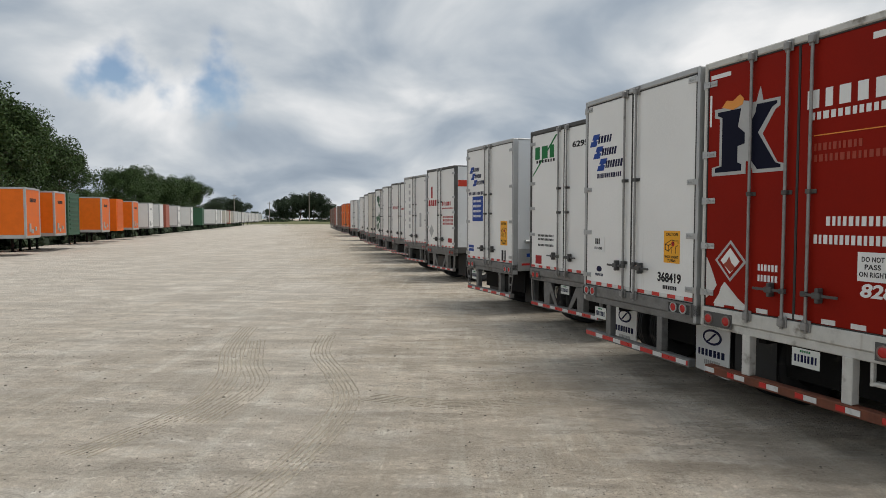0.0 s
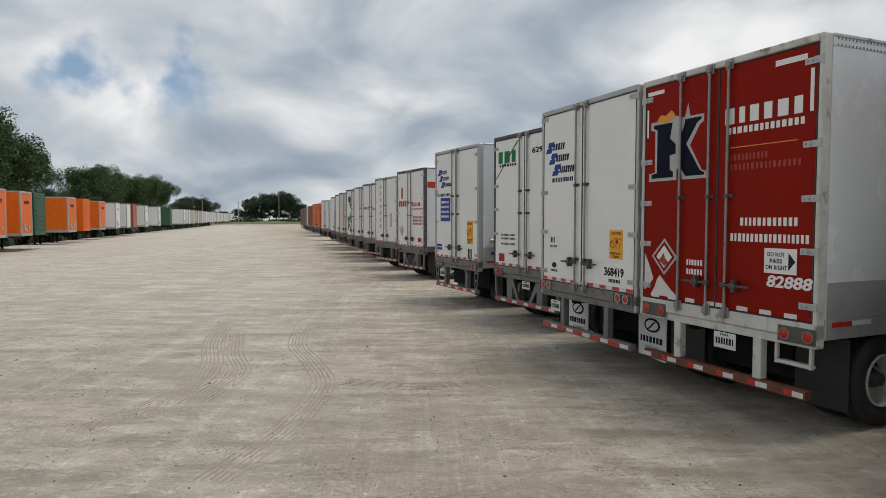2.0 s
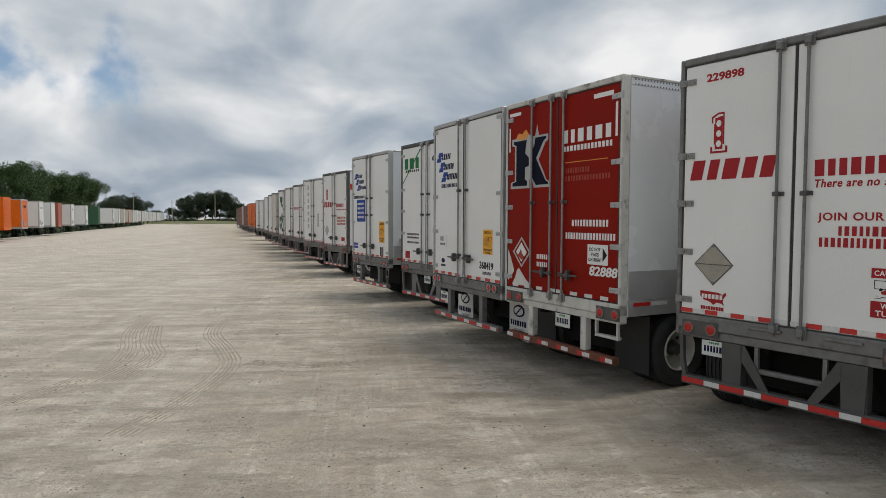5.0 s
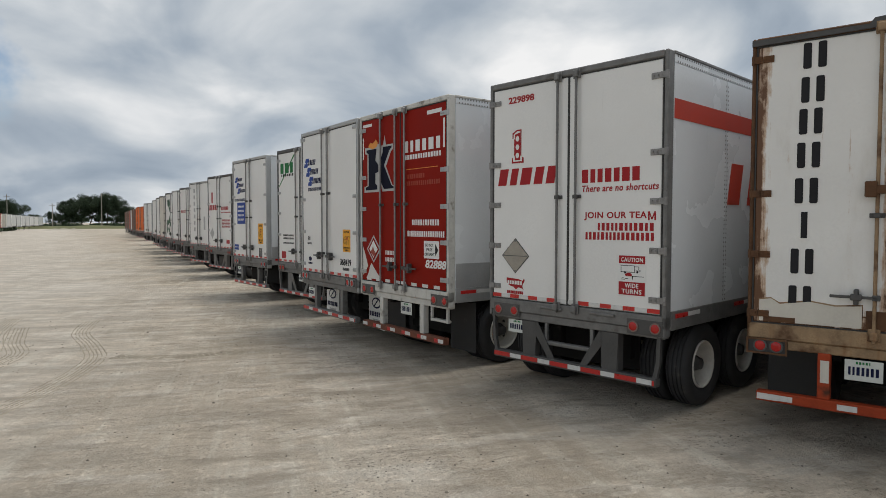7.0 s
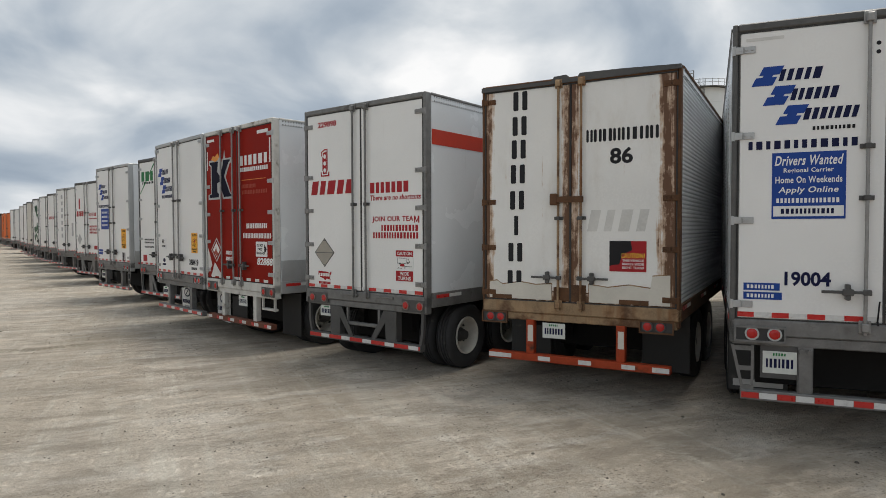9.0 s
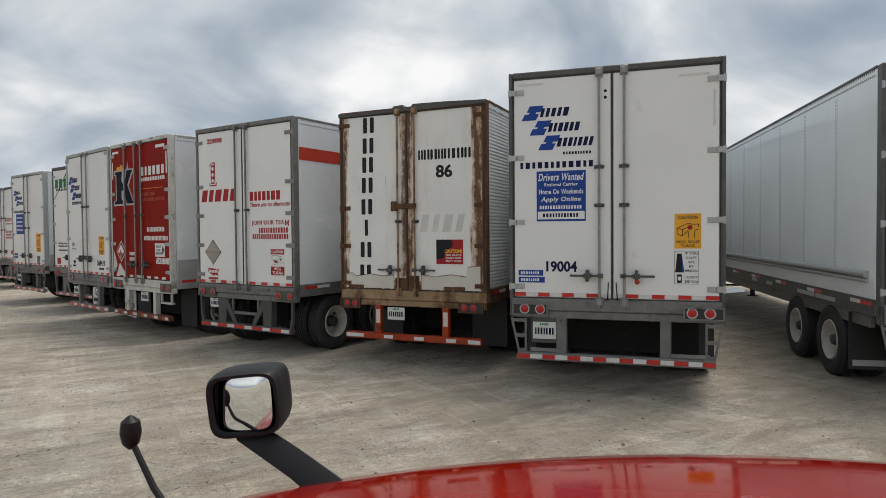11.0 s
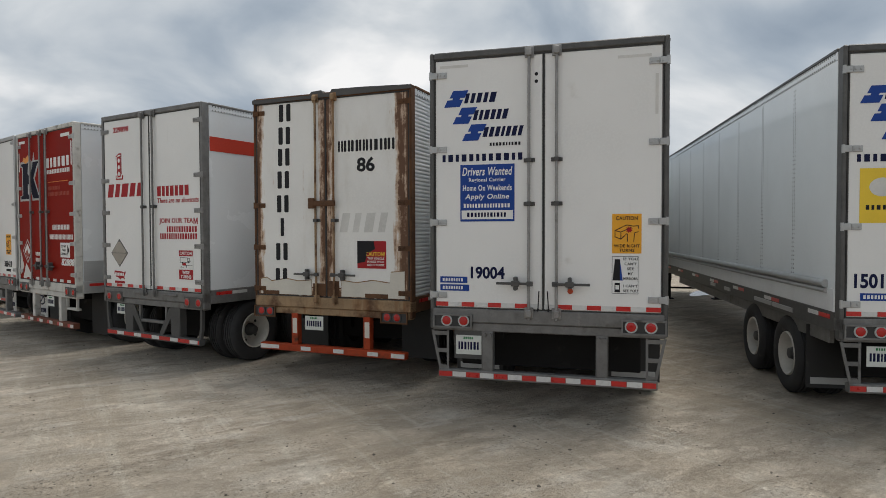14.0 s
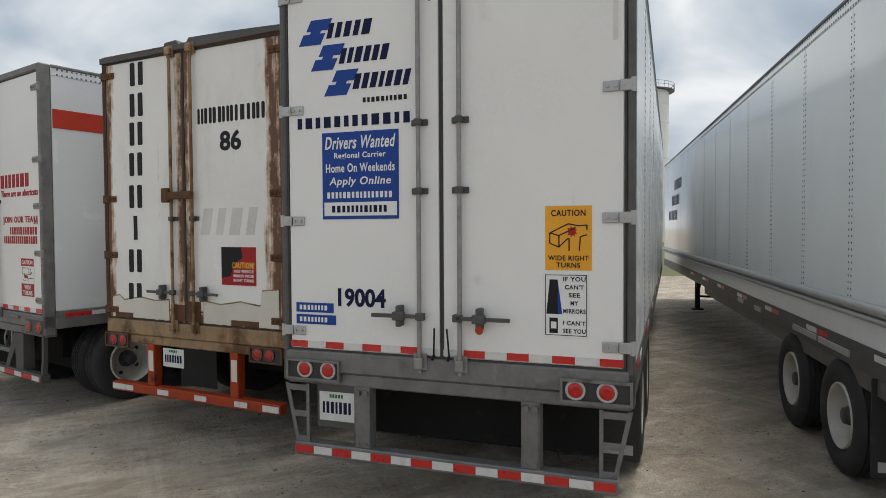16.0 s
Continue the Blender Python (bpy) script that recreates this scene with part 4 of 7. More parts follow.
def wide_turn_sticker(t, x0, x1, z0, z1, turned=True):
    """Yellow warning sticker with a sketch of a trailer cutting a corner."""
    s = sheet("warning_sticker", (x0, x1, z0, z1), M["yellow"], t, "yellow warning sticker with black print")
    w, h = x1 - x0, z1 - z0
    y = FACE - 0.002
    words("CAUTION", (x0 + 0.13 * w, x1 - 0.13 * w, z1 - 0.16 * h, z1 - 0.06 * h), M["black"], s)
    words("WIDE RIGHT", (x0 + 0.06 * w, x1 - 0.06 * w, z0 + 0.15 * h, z0 + 0.23 * h), M["black"], s)
    words("TURNS", (x0 + 0.24 * w, x1 - 0.24 * w, z0 + 0.04 * h, z0 + 0.12 * h), M["black"], s)
    g = Geo()
    X, Z = lambda a: x0 + a * w, lambda a: z0 + a * h
    for a, b in (((0.1, 0.42), (0.3, 0.36)), ((0.3, 0.36), (0.3, 0.54)), ((0.3, 0.54), (0.1, 0.58)), ((0.1, 0.58), (0.1, 0.42)), ((0.3, 0.54), (0.66, 0.66)), ((0.1, 0.58), (0.5, 0.72)),
                 ((0.5, 0.72), (0.72, 0.69)), ((0.3, 0.36), (0.5, 0.5)), ((0.52, 0.3), (0.52, 0.5)), ((0.74, 0.3), (0.76, 0.52)), ((0.76, 0.52), (0.9, 0.55)), ((0.72, 0.69), (0.9, 0.70)), ((0.9, 0.70), (0.9, 0.62))):
        (xa, za), (xb, zb) = (X(a[0]), Z(a[1])), (X(b[0]), Z(b[1]))
        d = Vector((xb - xa, zb - za)).normalized() * 0.004
        g.prism([(xa - d.y, za + d.x), (xa + d.y, za - d.x), (xb + d.y, zb - d.x), (xb - d.y, zb + d.x)], y, y + 0.004)
    part("sketch", g, M["black"], s)
    star = [(X(0.58) + (0.13 if i % 2 else 0.075) * w * math.cos(i * math.pi / 9), Z(0.60) + (0.13 if i % 2 else 0.075) * w * math.sin(i * math.pi / 9)) for i in range(18)]
    part("sketch_burst", Geo().prism(star, y, y + 0.004), M["red"], s)


def freight_logo(t, x0, x1, z0, z1, material, k=0.16):
    """Three stepped lines in blue: a heavy slanted block and smaller bars behind each."""
    w, h = x1 - x0, z1 - z0
    for i, (a, n, b) in enumerate(((0.0, 5, 0.68), (0.11, 6, 0.82), (0.23, 7, 1.0))):
        zb = z1 - (i + 1) * h / 3 + 0.02 * h
        zt = z1 - i * h / 3
        u = x0 + a * w
        sh = 0.10 * w
        hh = zt - zb
        # a heavy slanted block with a notch
        L = lambda c, r: u + c * 0.20 * w + sh * r
        g = Geo()
        for c0, c1, r0, r1 in ((0.0, 1.0, 0.0, 0.44), (0.08, 1.05, 0.56, 1.0), (0.30, 0.75, 0.44, 0.56)):
            g.prism([(L(c0, r0), zb + r0 * hh), (L(c1, r0), zb + r0 * hh), (L(c1, r1), zb + r1 * hh), (L(c0, r1), zb + r1 * hh)], FACE, FACE + 0.005)
        part("logo_block", g, material, t)
        bars((u + 0.27 * w, x0 + b * w, zb + 0.20 * hh, zb + 0.80 * hh), n, M["navy"], t, slant=0.25, gap=0.34)


def mirror_sticker(t, x0, x1, z0, z1):
    s = sheet("mirror_sticker", (x0, x1, z0, z1), M["print_white"], t, "white sticker with a blue truck and black print")
    w, h = x1 - x0, z1 - z0
    y = FACE - 0.002
    part("border", frame_opening(x0 + 0.01, x1 - 0.01, z0 + 0.01, z1 - 0.01, y, y + 0.004, (x0 + 0.014, x1 - 0.014, z0 + 0.014, z1 - 0.014)), M["black"], s)
    part("truck_sketch", Geo().box(x0 + 0.13 * w, x0 + 0.32 * w, y, y + 0.004, z0 + 0.36 * h, z0 + 0.90 * h, 0.0).prism([(x0 + 0.06 * w, z0 + 0.36 * h), (x0 + 0.13 * w, z0 + 0.36 * h), (x0 + 0.13 * w, z0 + 0.84 * h)], y, y + 0.004), M["black"], s)
    part("beam_sketch", Geo().prism([(x0 + 0.32 * w, z0 + 0.36 * h), (x0 + 0.42 * w, z0 + 0.36 * h), (x0 + 0.32 * w, z0 + 0.88 * h)], y, y + 0.004), M["blue"], s)
    part("car_sketch", frame_opening(x0 + 0.13 * w, x0 + 0.32 * w, z0 + 0.06 * h, z0 + 0.30 * h, y, y + 0.004, (x0 + 0.16 * w, x0 + 0.29 * w, z0 + 0.13 * h, z0 + 0.24 * h)), M["black"], s)
    for i, line in enumerate(("IF YOU", "CAN'T", "SEE", "MY", "MIRRORS", "I CAN'T", "SEE YOU")):
        zc = z1 - (0.09 + i * 0.125 + (0.06 if i > 4 else 0)) * h
        hw = min(0.25, 0.042 * len(line)) * w
        words(line, (x0 + 0.69 * w - hw, x0 + 0.69 * w + hw, zc - 0.035 * h, zc + 0.035 * h), M["black"], s)


# ---------- the right-hand row, from the near end ----------
# 15019: long smooth-sided trailer
t = trailer(12.21, -4.47, -41.0, "long white smooth-sided semi-trailer with blue lettering on its doors", length=16.15, frame="post_grey", body="white_side", axles=(1.65, 3.08), flap=0.70, stripes=[("tape_red", 0.16), ("tape_white", 0.16)])
freight_logo(t, -1.13, -0.21, 3.09, 3.67, M["blue"])
bars((-1.15, -0.20, 2.87, 2.95), 12, M["navy"], t)
s = sheet("hiring_sticker", (-1.12, -0.20, 2.22, 2.80), M["lemon"], t, "yellow hiring sticker with red and black print")
words("NOW HIRING", (-0.72, -0.28, 2.70, 2.76), M["red"], s)
bars((-0.62, -0.30, 2.50, 2.66), 6, M["navy"], s, y=FACE - 0.002)
bars((-1.06, -0.26, 2.36, 2.41), 14, M["black"], s, y=FACE - 0.002)
bars((-0.70, -0.26, 2.28, 2.33), 9, M["red"], s, y=FACE - 0.002)
part("sketch", Geo().prism(disc(-0.9, 2.6, 0.13, 0.10), FACE - 0.002, FACE + 0.002), M["ghost"], s)
number(t, "15019", (-1.16, -0.76, 1.52, 1.68), M["navy"])
s = sheet("maker_label", (-1.10, -0.74, 1.39, 1.47), M["blue"], t)
bars((-1.07, -0.77, 1.41, 1.45), 9, M["print_white"], s, y=FACE - 0.002)
number_plate(t, -1.02, -0.72, 0.68, 0.90)
wide_turn_sticker(t, 0.73, 1.03, 1.84, 2.25)
# rub rail and tool-box plates along its lower side
for sgn in (-1, 1):
    part("rub_rail", Geo().rod((sgn * 1.325, 0.30, 1.55), (sgn * 1.325, 16.0, 1.55), 0.045, 10).rod((sgn * 1.315, 0.30, 1.47), (sgn * 1.315, 16.0, 1.47), 0.03, 8), M["alu"], t, smooth=True)
    part("lower_panel", Geo().box(min(sgn * 1.299, sgn * 1.306), max(sgn * 1.299, sgn * 1.306), 0.14, 16.1, 1.25, 1.50), M["alu_side"], t)
    part("slider_rail", Geo().box(min(sgn * 1.18, sgn * 1.24), max(sgn * 1.18, sgn * 1.24), 0.4, 9.0, 0.86, 1.02, 0.008), M["steel"], t)
    for yy in (1.3, 2.1, 4.2, 5.2):
        part("side_plate", Geo().box(min(sgn * 1.304, sgn * 1.318), max(sgn * 1.304, sgn * 1.318), yy, yy + (0.75 if yy < 3 else 0.35), 1.09, 1.15, 0.004), M["alu"], t)
for yy, zz, wd in ((12.2, 3.2, 1.5), (12.6, 2.8, 1.7), (13.0, 2.4, 2.0)):
    for k in range(6):
        part("side_lettering_bar", Geo().box(-1.3035, -1.299, yy + k * wd / 6, yy + k * wd / 6 + wd / 9, zz, zz + 0.26), M["navy"], t)
for sgn in (-1, 1):
    part("flap_lettering_bar", Geo().box(sgn * 0.97 - 0.26, sgn * 0.97 + 0.26, 0.932, 0.940, 0.27, 0.35), M["print_grey"], t)

# 19004
t = trailer(8.76, -1.67, -47.2, "white semi-trailer with dark posts, blue sign and yellow warning sticker", length=13.2, frame="post_grey", axles=(1.9, 3.15), flap=0.75, stripes=[("tape_red", 0.16), ("tape_white", 0.16)])
freight_logo(t, -1.13, -0.21, 3.09, 3.67, M["blue"])
bars((-0.60, -0.24, 3.035, 3.07), 10, M["black"], t)
bars((-1.15, -0.20, 2.87, 2.95), 12, M["navy"], t)
s = sheet("hiring_sign", (-0.94, -0.32, 2.19, 2.83), M["blue"], t, "blue hiring sign with white print")
words("Drivers Wanted", (-0.91, -0.35, 2.705, 2.80), M["print_white"], s, slant=0.15)
words("Regional Carrier", (-0.84, -0.42, 2.625, 2.68), M["print_white"], s)
words("Home On Weekends", (-0.91, -0.35, 2.535, 2.60), M["print_white"], s)
words("Apply Online", (-0.88, -0.38, 2.425, 2.50), M["print_white"], s, slant=0.2)
bars((-0.90, -0.36, 2.345, 2.39), 16, M["print_white"], s, y=FACE - 0.002)
part("white_strip", Geo().box(-0.925, -0.335, FACE - 0.002, FACE + 0.002, 2.215, 2.315), M["print_white"], s)
bars((-0.86, -0.40, 2.24, 2.29), 12, M["navy"], s, y=FACE - 0.004)
number(t, "19004", (-0.82, -0.43, 1.54, 1.68), M["navy"])
for z in (1.49, 1.40):
    s = sheet("maker_label", (-1.18, -0.86 + (0.02 if z < 1.45 else 0), z, z + 0.072), M["blue"], t)
    bars((-1.15, -0.90, z + 0.018, z + 0.054), 8, M["print_white"], s, y=FACE - 0.002)
wide_turn_sticker(t, 0.73, 1.03, 1.84, 2.26)
mirror_sticker(t, 0.72, 1.01, 1.40, 1.82)
number_plate(t, -1.0, -0.70, 0.67, 0.89)
part("plate_holder", Geo().box(-1.02, -0.68, 0.022, 0.03, 0.62, 0.94), M["dark_steel"], t)
for a in ((-0.08, 3.80), (-0.08, 3.72)):
    part("door_vent", Geo().turn([(-0.006, 0.018), (0.0, 0.02)], at=(a[0], 0.0, a[1]), axis="y", n=10), M["black"], t)
for r in ((0.78, 1.12, 3.90, 3.93), (1.16, 1.19, 3.30, 3.72), (-1.18, -0.85, 3.93, 3.96)):
    sheet("old_tape", r, M["ghost"], t, y=-0.002)
for a in (-0.055, 0.06):
    part("door_catch", Geo().rod((a, -0.02, 1.225), (a * 0.8, -0.035, 1.42), 0.007, 6).rod((a, -0.02, 1.225), (a, -0.05, 1.20), 0.010, 6), M["black"], t)
part("seal_tag", Geo().turn([(-0.004, 0.030), (0.0, 0.03)], at=(0.30, -0.09, 1.43), axis="y", n=10), M["rust_orange"], t)
for sgn in (-1, 1):
    part("flap_lettering_bar", Geo().box(sgn * 0.97 - 0.26, sgn * 0.97 + 0.26, 1.128, 1.136, 0.27, 0.35), M["print_grey"], t)

t.scale = (1.03, 1.03, 1.03)

# 86: old rusty trailer
t = trailer(7.35, 1.32, -53.6, "old rusty white semi-trailer with black stencil and corrugated sides", length=7.3, door="old_white", frame="rust", sill="rust_frame", hinge="rust", rod="rust_frame",
            hinges=(3.89, 2.53, 1.91, 1.30), rods=(-0.20, 0.10), seam=-0.05, brackets=(2.30,), handle_z=1.53, lamps=(-1.17, -1.02, 0.93, 1.08), lamp_z=0.97, bumper="rust_orange",
            stripes=[(None, 0.16), ("tape_white", 0.17), (None, 0.22)], supports="post", support_mat="rust_orange", side="corrugated", tape=False, axles=(1.9, 3.15), flap=0.9, post=0.036)
for i, zc in enumerate((3.87, 3.54, 3.23, 2.90, 2.55, 2.21, 1.85, 1.48)):
    xc, k = -0.74 - 0.012 * i, 0.028 if i == 5 else 0.10
    if i == 5:
        part("stencil_bar", Geo().box(xc - k, xc + k, FACE, 0.002, zc - 0.13, zc + 0.13), M["stencil"], t)
    else:
        stencil(xc - k, xc + k, zc - 0.125, zc + 0.125, M["stencil"], t)
for i, (a, b) in enumerate(cells(0.16, 1.06, 8, 0.14)):
    if i == 5:
        part("stencil_bar", Geo().box(a + 0.02, b - 0.02, FACE, 0.002, 3.26, 3.41), M["stencil"], t)
    else:
        stencil(a, b, 3.255, 3.415, M["stencil"], t)
number(t, "86", (0.46, 0.74, 2.97, 3.17), M["stencil"])
bars((0.20, 1.00, 2.13, 2.40), 4, M["ghost"], t, slant=0.2, y=-0.002)
s = sheet("warning_sticker", (0.46, 0.91, 1.63, 2.01), M["red"], t, "red warning sticker with a dark torn corner")
part("torn_patch", Geo().prism([(0.46, 1.70), (0.58, 1.72), (0.62, 1.84), (0.74, 1.90), (0.72, 2.01), (0.46, 2.01)], FACE - 0.002, FACE + 0.002), M["black"], s)
words("CAUTION!", (0.60, 0.89, 1.80, 1.86), M["lemon"], s)
for i, line in enumerate(("THIS VEHICLE", "MAKES WIDE", "RIGHT TURNS")):
    words(line, (0.62, 0.88, 1.755 - i * 0.045, 1.785 - i * 0.045), M["print_white"], s)
number_plate(t, -0.43, -0.12, 0.72, 0.92)
for sgn in (-1, 1):
    part("worn_paint", Geo().box(sgn * 0.60 - 0.030, sgn * 0.60 + 0.045, -0.009, -0.003, 0.66, 0.88, 0.001), M["cream"], t, "pale worn paint on the guard post")
    part("reflector", Geo().box(sgn * 1.19 - (0.20 if sgn > 0 else 0.0), sgn * 1.19 + (0.20 if sgn < 0 else 0.0), -0.030, -0.018, 0.415, 0.475), M["tape_white"], t)
for x0, x1, z0, z1 in ((-1.20, -0.12, 1.33, 1.345), (0.12, 1.18, 1.33, 1.345)):
    sheet("door_seam", (x0, x1, z0, z1), M["rust"], t, y=-0.004)
# riveted repair plates along the foot of the doors, edged with rust
for pts in ([(-1.19, 1.225), (-0.30, 1.225), (-0.30, 1.44), (-0.52, 1.42), (-0.74, 1.45), (-1.00, 1.41), (-1.08, 1.46), (-1.19, 1.44)], [(0.20, 1.225), (1.19, 1.225), (1.19, 1.60), (0.98, 1.58), (0.96, 1.43), (0.70, 1.46), (0.44, 1.42), (0.20, 1.45)]):
    cx, cz = sum(p[0] for p in pts) / len(pts), sum(p[1] for p in pts) / len(pts)
    shape("rust_edge", [(cx + (a - cx) * 1.015, c + (0.014 if c > 1.3 else 0.0)) for a, c in pts], M["rust_frame"], t, y=-0.003)
    shape("repair_plate", pts, M["cream"], t, "cream repair plate with rusty edges", y=-0.005)
for x0, x1, z0, z1 in ((-0.27, -0.06, 1.225, 1.40), (-0.03, 0.16, 1.225, 1.44), (-1.15, -0.86, 1.225, 1.275), (0.58, 0.94, 1.225, 1.28)):
    sheet("rust_patch", (x0, x1, z0, z1), M["rust"], t, y=-0.007)
part("torn_header", Geo().prism([(-1.3, 4.09), (-0.3, 4.08), (-0.26, 4.13), (-0.1, 4.14), (-0.06, 4.09), (0.04, 4.09), (0.08, 4.14), (0.6, 4.13), (1.3, 4.10), (1.3, 4.05), (-1.3, 4.03)], -0.03, 0.08), M["dark_steel"], t)
part("rod_lock", Geo().box(-0.26, 0.14, -0.085, -0.045, 2.50, 2.58, 0.01).box(-0.30, -0.20, -0.09, -0.03, 2.47, 2.62, 0.01), M["rust"], t)

# 229898: white trailer with red lettering
t = trailer(5.33, 4.01, -62.1, "white semi-trailer with dark red lettering and red side stripe", length=9.8, frame="steel", sill="steel", hinges=(3.84, 3.01, 2.47, 1.92, 1.37), rods=(-0.145, 0.13),
            brackets=(2.55,), lamps=(-1.12, -0.84, 0.92, 1.19), lamp_z=1.055, lamp_box=False, supports="angled", axles=(1.05, 2.30), flap=0, bumper="dark_steel", handles=False, rod="steel", hinge="hinge_grey")
number(t, "229898", (-0.97, -0.54, 3.81, 3.90), M["red"])
one = [(-0.91, 3.02), (-0.71, 3.02), (-0.71, 3.09), (-0.75, 3.10), (-0.75, 3.46), (-0.82, 3.46), (-0.90, 3.42), (-0.90, 3.35), (-0.87, 3.35), (-0.87, 3.10), (-0.91, 3.09)]
shape("logo_outline", one, M["red"], t)
shape("logo_face", [(-0.81 + (a + 0.81) * 0.76, 3.24 + (c - 3.24) * 0.90) for a, c in one], M["print_white"], t, y=FACE - 0.002)
shape("logo_stem", [(-0.855, 3.06), (-0.765, 3.06), (-0.765, 3.42), (-0.855, 3.40)], M["red"], t, y=FACE - 0.004)
for zz in (3.12, 3.23, 3.34):
    shape("logo_spot", disc(-0.81, zz, 0.030, 0.036, 12), M["print_white"], t, y=FACE - 0.006)
bars((-1.13, -0.13, 2.73, 2.95), 5, M["red"], t, slant=0.2, gap=0.30)
bars((0.20, 1.00, 2.71, 2.87), 7, M["red"], t, gap=0.30)
words("There are no shortcuts", (0.20, 1.20, 2.60, 2.68), M["red"], t, slant=0.15, y=FACE)
words("JOIN OUR TEA", (0.24, 1.06, 2.26, 2.36), M["red"], t, y=FACE)
g = Geo()   # the last letter, an M, from four strokes
for pts in ([(1.076, 2.26), (1.094, 2.26), (1.094, 2.36), (1.076, 2.36)], [(1.152, 2.26), (1.170, 2.26), (1.170, 2.36), (1.152, 2.36)],
            [(1.094, 2.36), (1.094, 2.325), (1.116, 2.27), (1.123, 2.29)], [(1.152, 2.36), (1.123, 2.29), (1.130, 2.27), (1.152, 2.325)], [(1.116, 2.27), (1.130, 2.27), (1.123, 2.29)]):
    g.prism(pts, FACE, FACE + 0.005)
part("lettering", g, M["red"], t)
bars((0.43, 1.17, 2.14, 2.23), 12, M["red"], t)
bars((0.26, 1.17, 2.03, 2.12), 16, M["red"], t)
shape("placard_edge", [(-1.075, 1.79), (-0.84, 1.555), (-0.605, 1.79), (-0.84, 2.025)], M["dark_steel"], t)
h = shape("placard_holder", [(-1.06, 1.79), (-0.84, 1.57), (-0.62, 1.79), (-0.84, 2.01)], M["placard_brown"], t, y=FACE - 0.004)
part("flip_seam", Geo().box(-1.03, -0.65, FACE - 0.007, FACE - 0.003, 1.785, 1.793), M["dark_steel"], h)
for a, c in ((-0.84, 1.99), (-0.84, 1.59), (-1.03, 1.79), (-0.65, 1.79)):
    part("clip", Geo().box(a - 0.018, a + 0.018, FACE - 0.009, FACE - 0.003, c - 0.010, c + 0.010, 0.003), M["steel"], h)
shape("maker_label", [(-0.99, 1.49), (-0.78, 1.48), (-0.72, 1.46), (-0.69, 1.49), (-0.68, 1.46), (-0.71, 1.42), (-0.72, 1.38), (-0.70, 1.345), (-0.73, 1.36), (-0.79, 1.37), (-0.83, 1.34), (-0.87, 1.37), (-0.95, 1.39), (-0.99, 1.43)], M["red"], t)
bars((-0.97, -0.71, 1.405, 1.455), 6, M["print_white"], t, y=FACE - 0.002, gap=0.30)
bars((-0.98, -0.70, 1.28, 1.32), 9, M["red"], t, gap=0.25)
s = sheet("warning_sticker", (0.71, 1.06, 1.40, 1.86), M["print_white"], t, "white sticker with red warning bands")
for z0, z1 in ((1.765, 1.855), (1.405, 1.555)):
    part("red_band", Geo().box(0.72, 1.05, FACE - 0.002, FACE + 0.002, z0, z1), M["red"], s)
words("CAUTION", (0.745, 1.025, 1.785, 1.835), M["print_white"], s, y=FACE - 0.004)
words("WIDE", (0.80, 0.97, 1.487, 1.54), M["print_white"], s, y=FACE - 0.004)
words("TURNS", (0.76, 1.01, 1.42, 1.473), M["print_white"], s, y=FACE - 0.004)
k = frame_opening(0.745, 0.925, 1.665, 1.745, FACE - 0.002, FACE + 0.002, (0.751, 0.919, 1.671, 1.739))
for x0, x1, z0, z1 in ((0.93, 0.985, 1.685, 1.690), (0.93, 0.97, 1.730, 1.735), (0.97, 0.976, 1.70, 1.735), (0.985, 0.991, 1.675, 1.70), (0.89, 0.90, 1.585, 1.625), (0.90, 1.04, 1.618, 1.624), (0.76, 0.78, 1.60, 1.605), (0.75, 0.80, 1.58, 1.585), (0.80, 0.84, 1.59, 1.596)):
    k.box(x0, x1, FACE - 0.002, FACE + 0.002, z0, z1)
for a, c, r in ((0.80, 1.662, 0.014), (0.955, 1.672, 0.014)):
    k.prism(disc(a, c, r, r, 10), FACE - 0.002, FACE + 0.002)
part("sketch", k, M["black"], s)
part("car_sketch", Geo().prism([(0.80, 1.64), (0.83, 1.66), (0.87, 1.66), (0.89, 1.64), (0.885, 1.62), (0.81, 1.62)], FACE - 0.003, FACE + 0.002), M["red"], s)
number_plate(t, -0.97, -0.66, 0.76, 0.93)
part("step", Geo().box(-0.36, 0.36, 0.02, 0.10, 0.66, 0.71, 0.01).box(-0.36, -0.32, 0.02, 0.06, 0.71, 0.94).box(0.32, 0.36, 0.02, 0.06, 0.71, 0.94), M["steel"], t)
for x in (-0.40, 0.34):
    part("grab_latch", Geo().box(x, x + 0.34, -0.04, -0.01, 1.13, 1.16, 0.006), M["steel"], t)
for sgn in (-1, 1):
    part("side_stripe", Geo().box(min(sgn * 1.299, sgn * 1.304), max(sgn * 1.299, sgn * 1.304), 0.13, 9.6, 3.38, 3.60), M["stripe_red"], t)
    for k in range(5):
        ob = part("side_lettering_bar", Geo().prism([(0.0, 2.46), (0.36, 2.46), (0.48, 2.98), (0.12, 2.98)], -0.005, 0.0), M["stripe_red"], t, key="side_bar")
        ob.matrix_basis = pose(sgn * 1.2995, 1.55 + k * 0.62 + (0.0 if sgn > 0 else 0.48), 0, 0, 0, 90 * sgn)

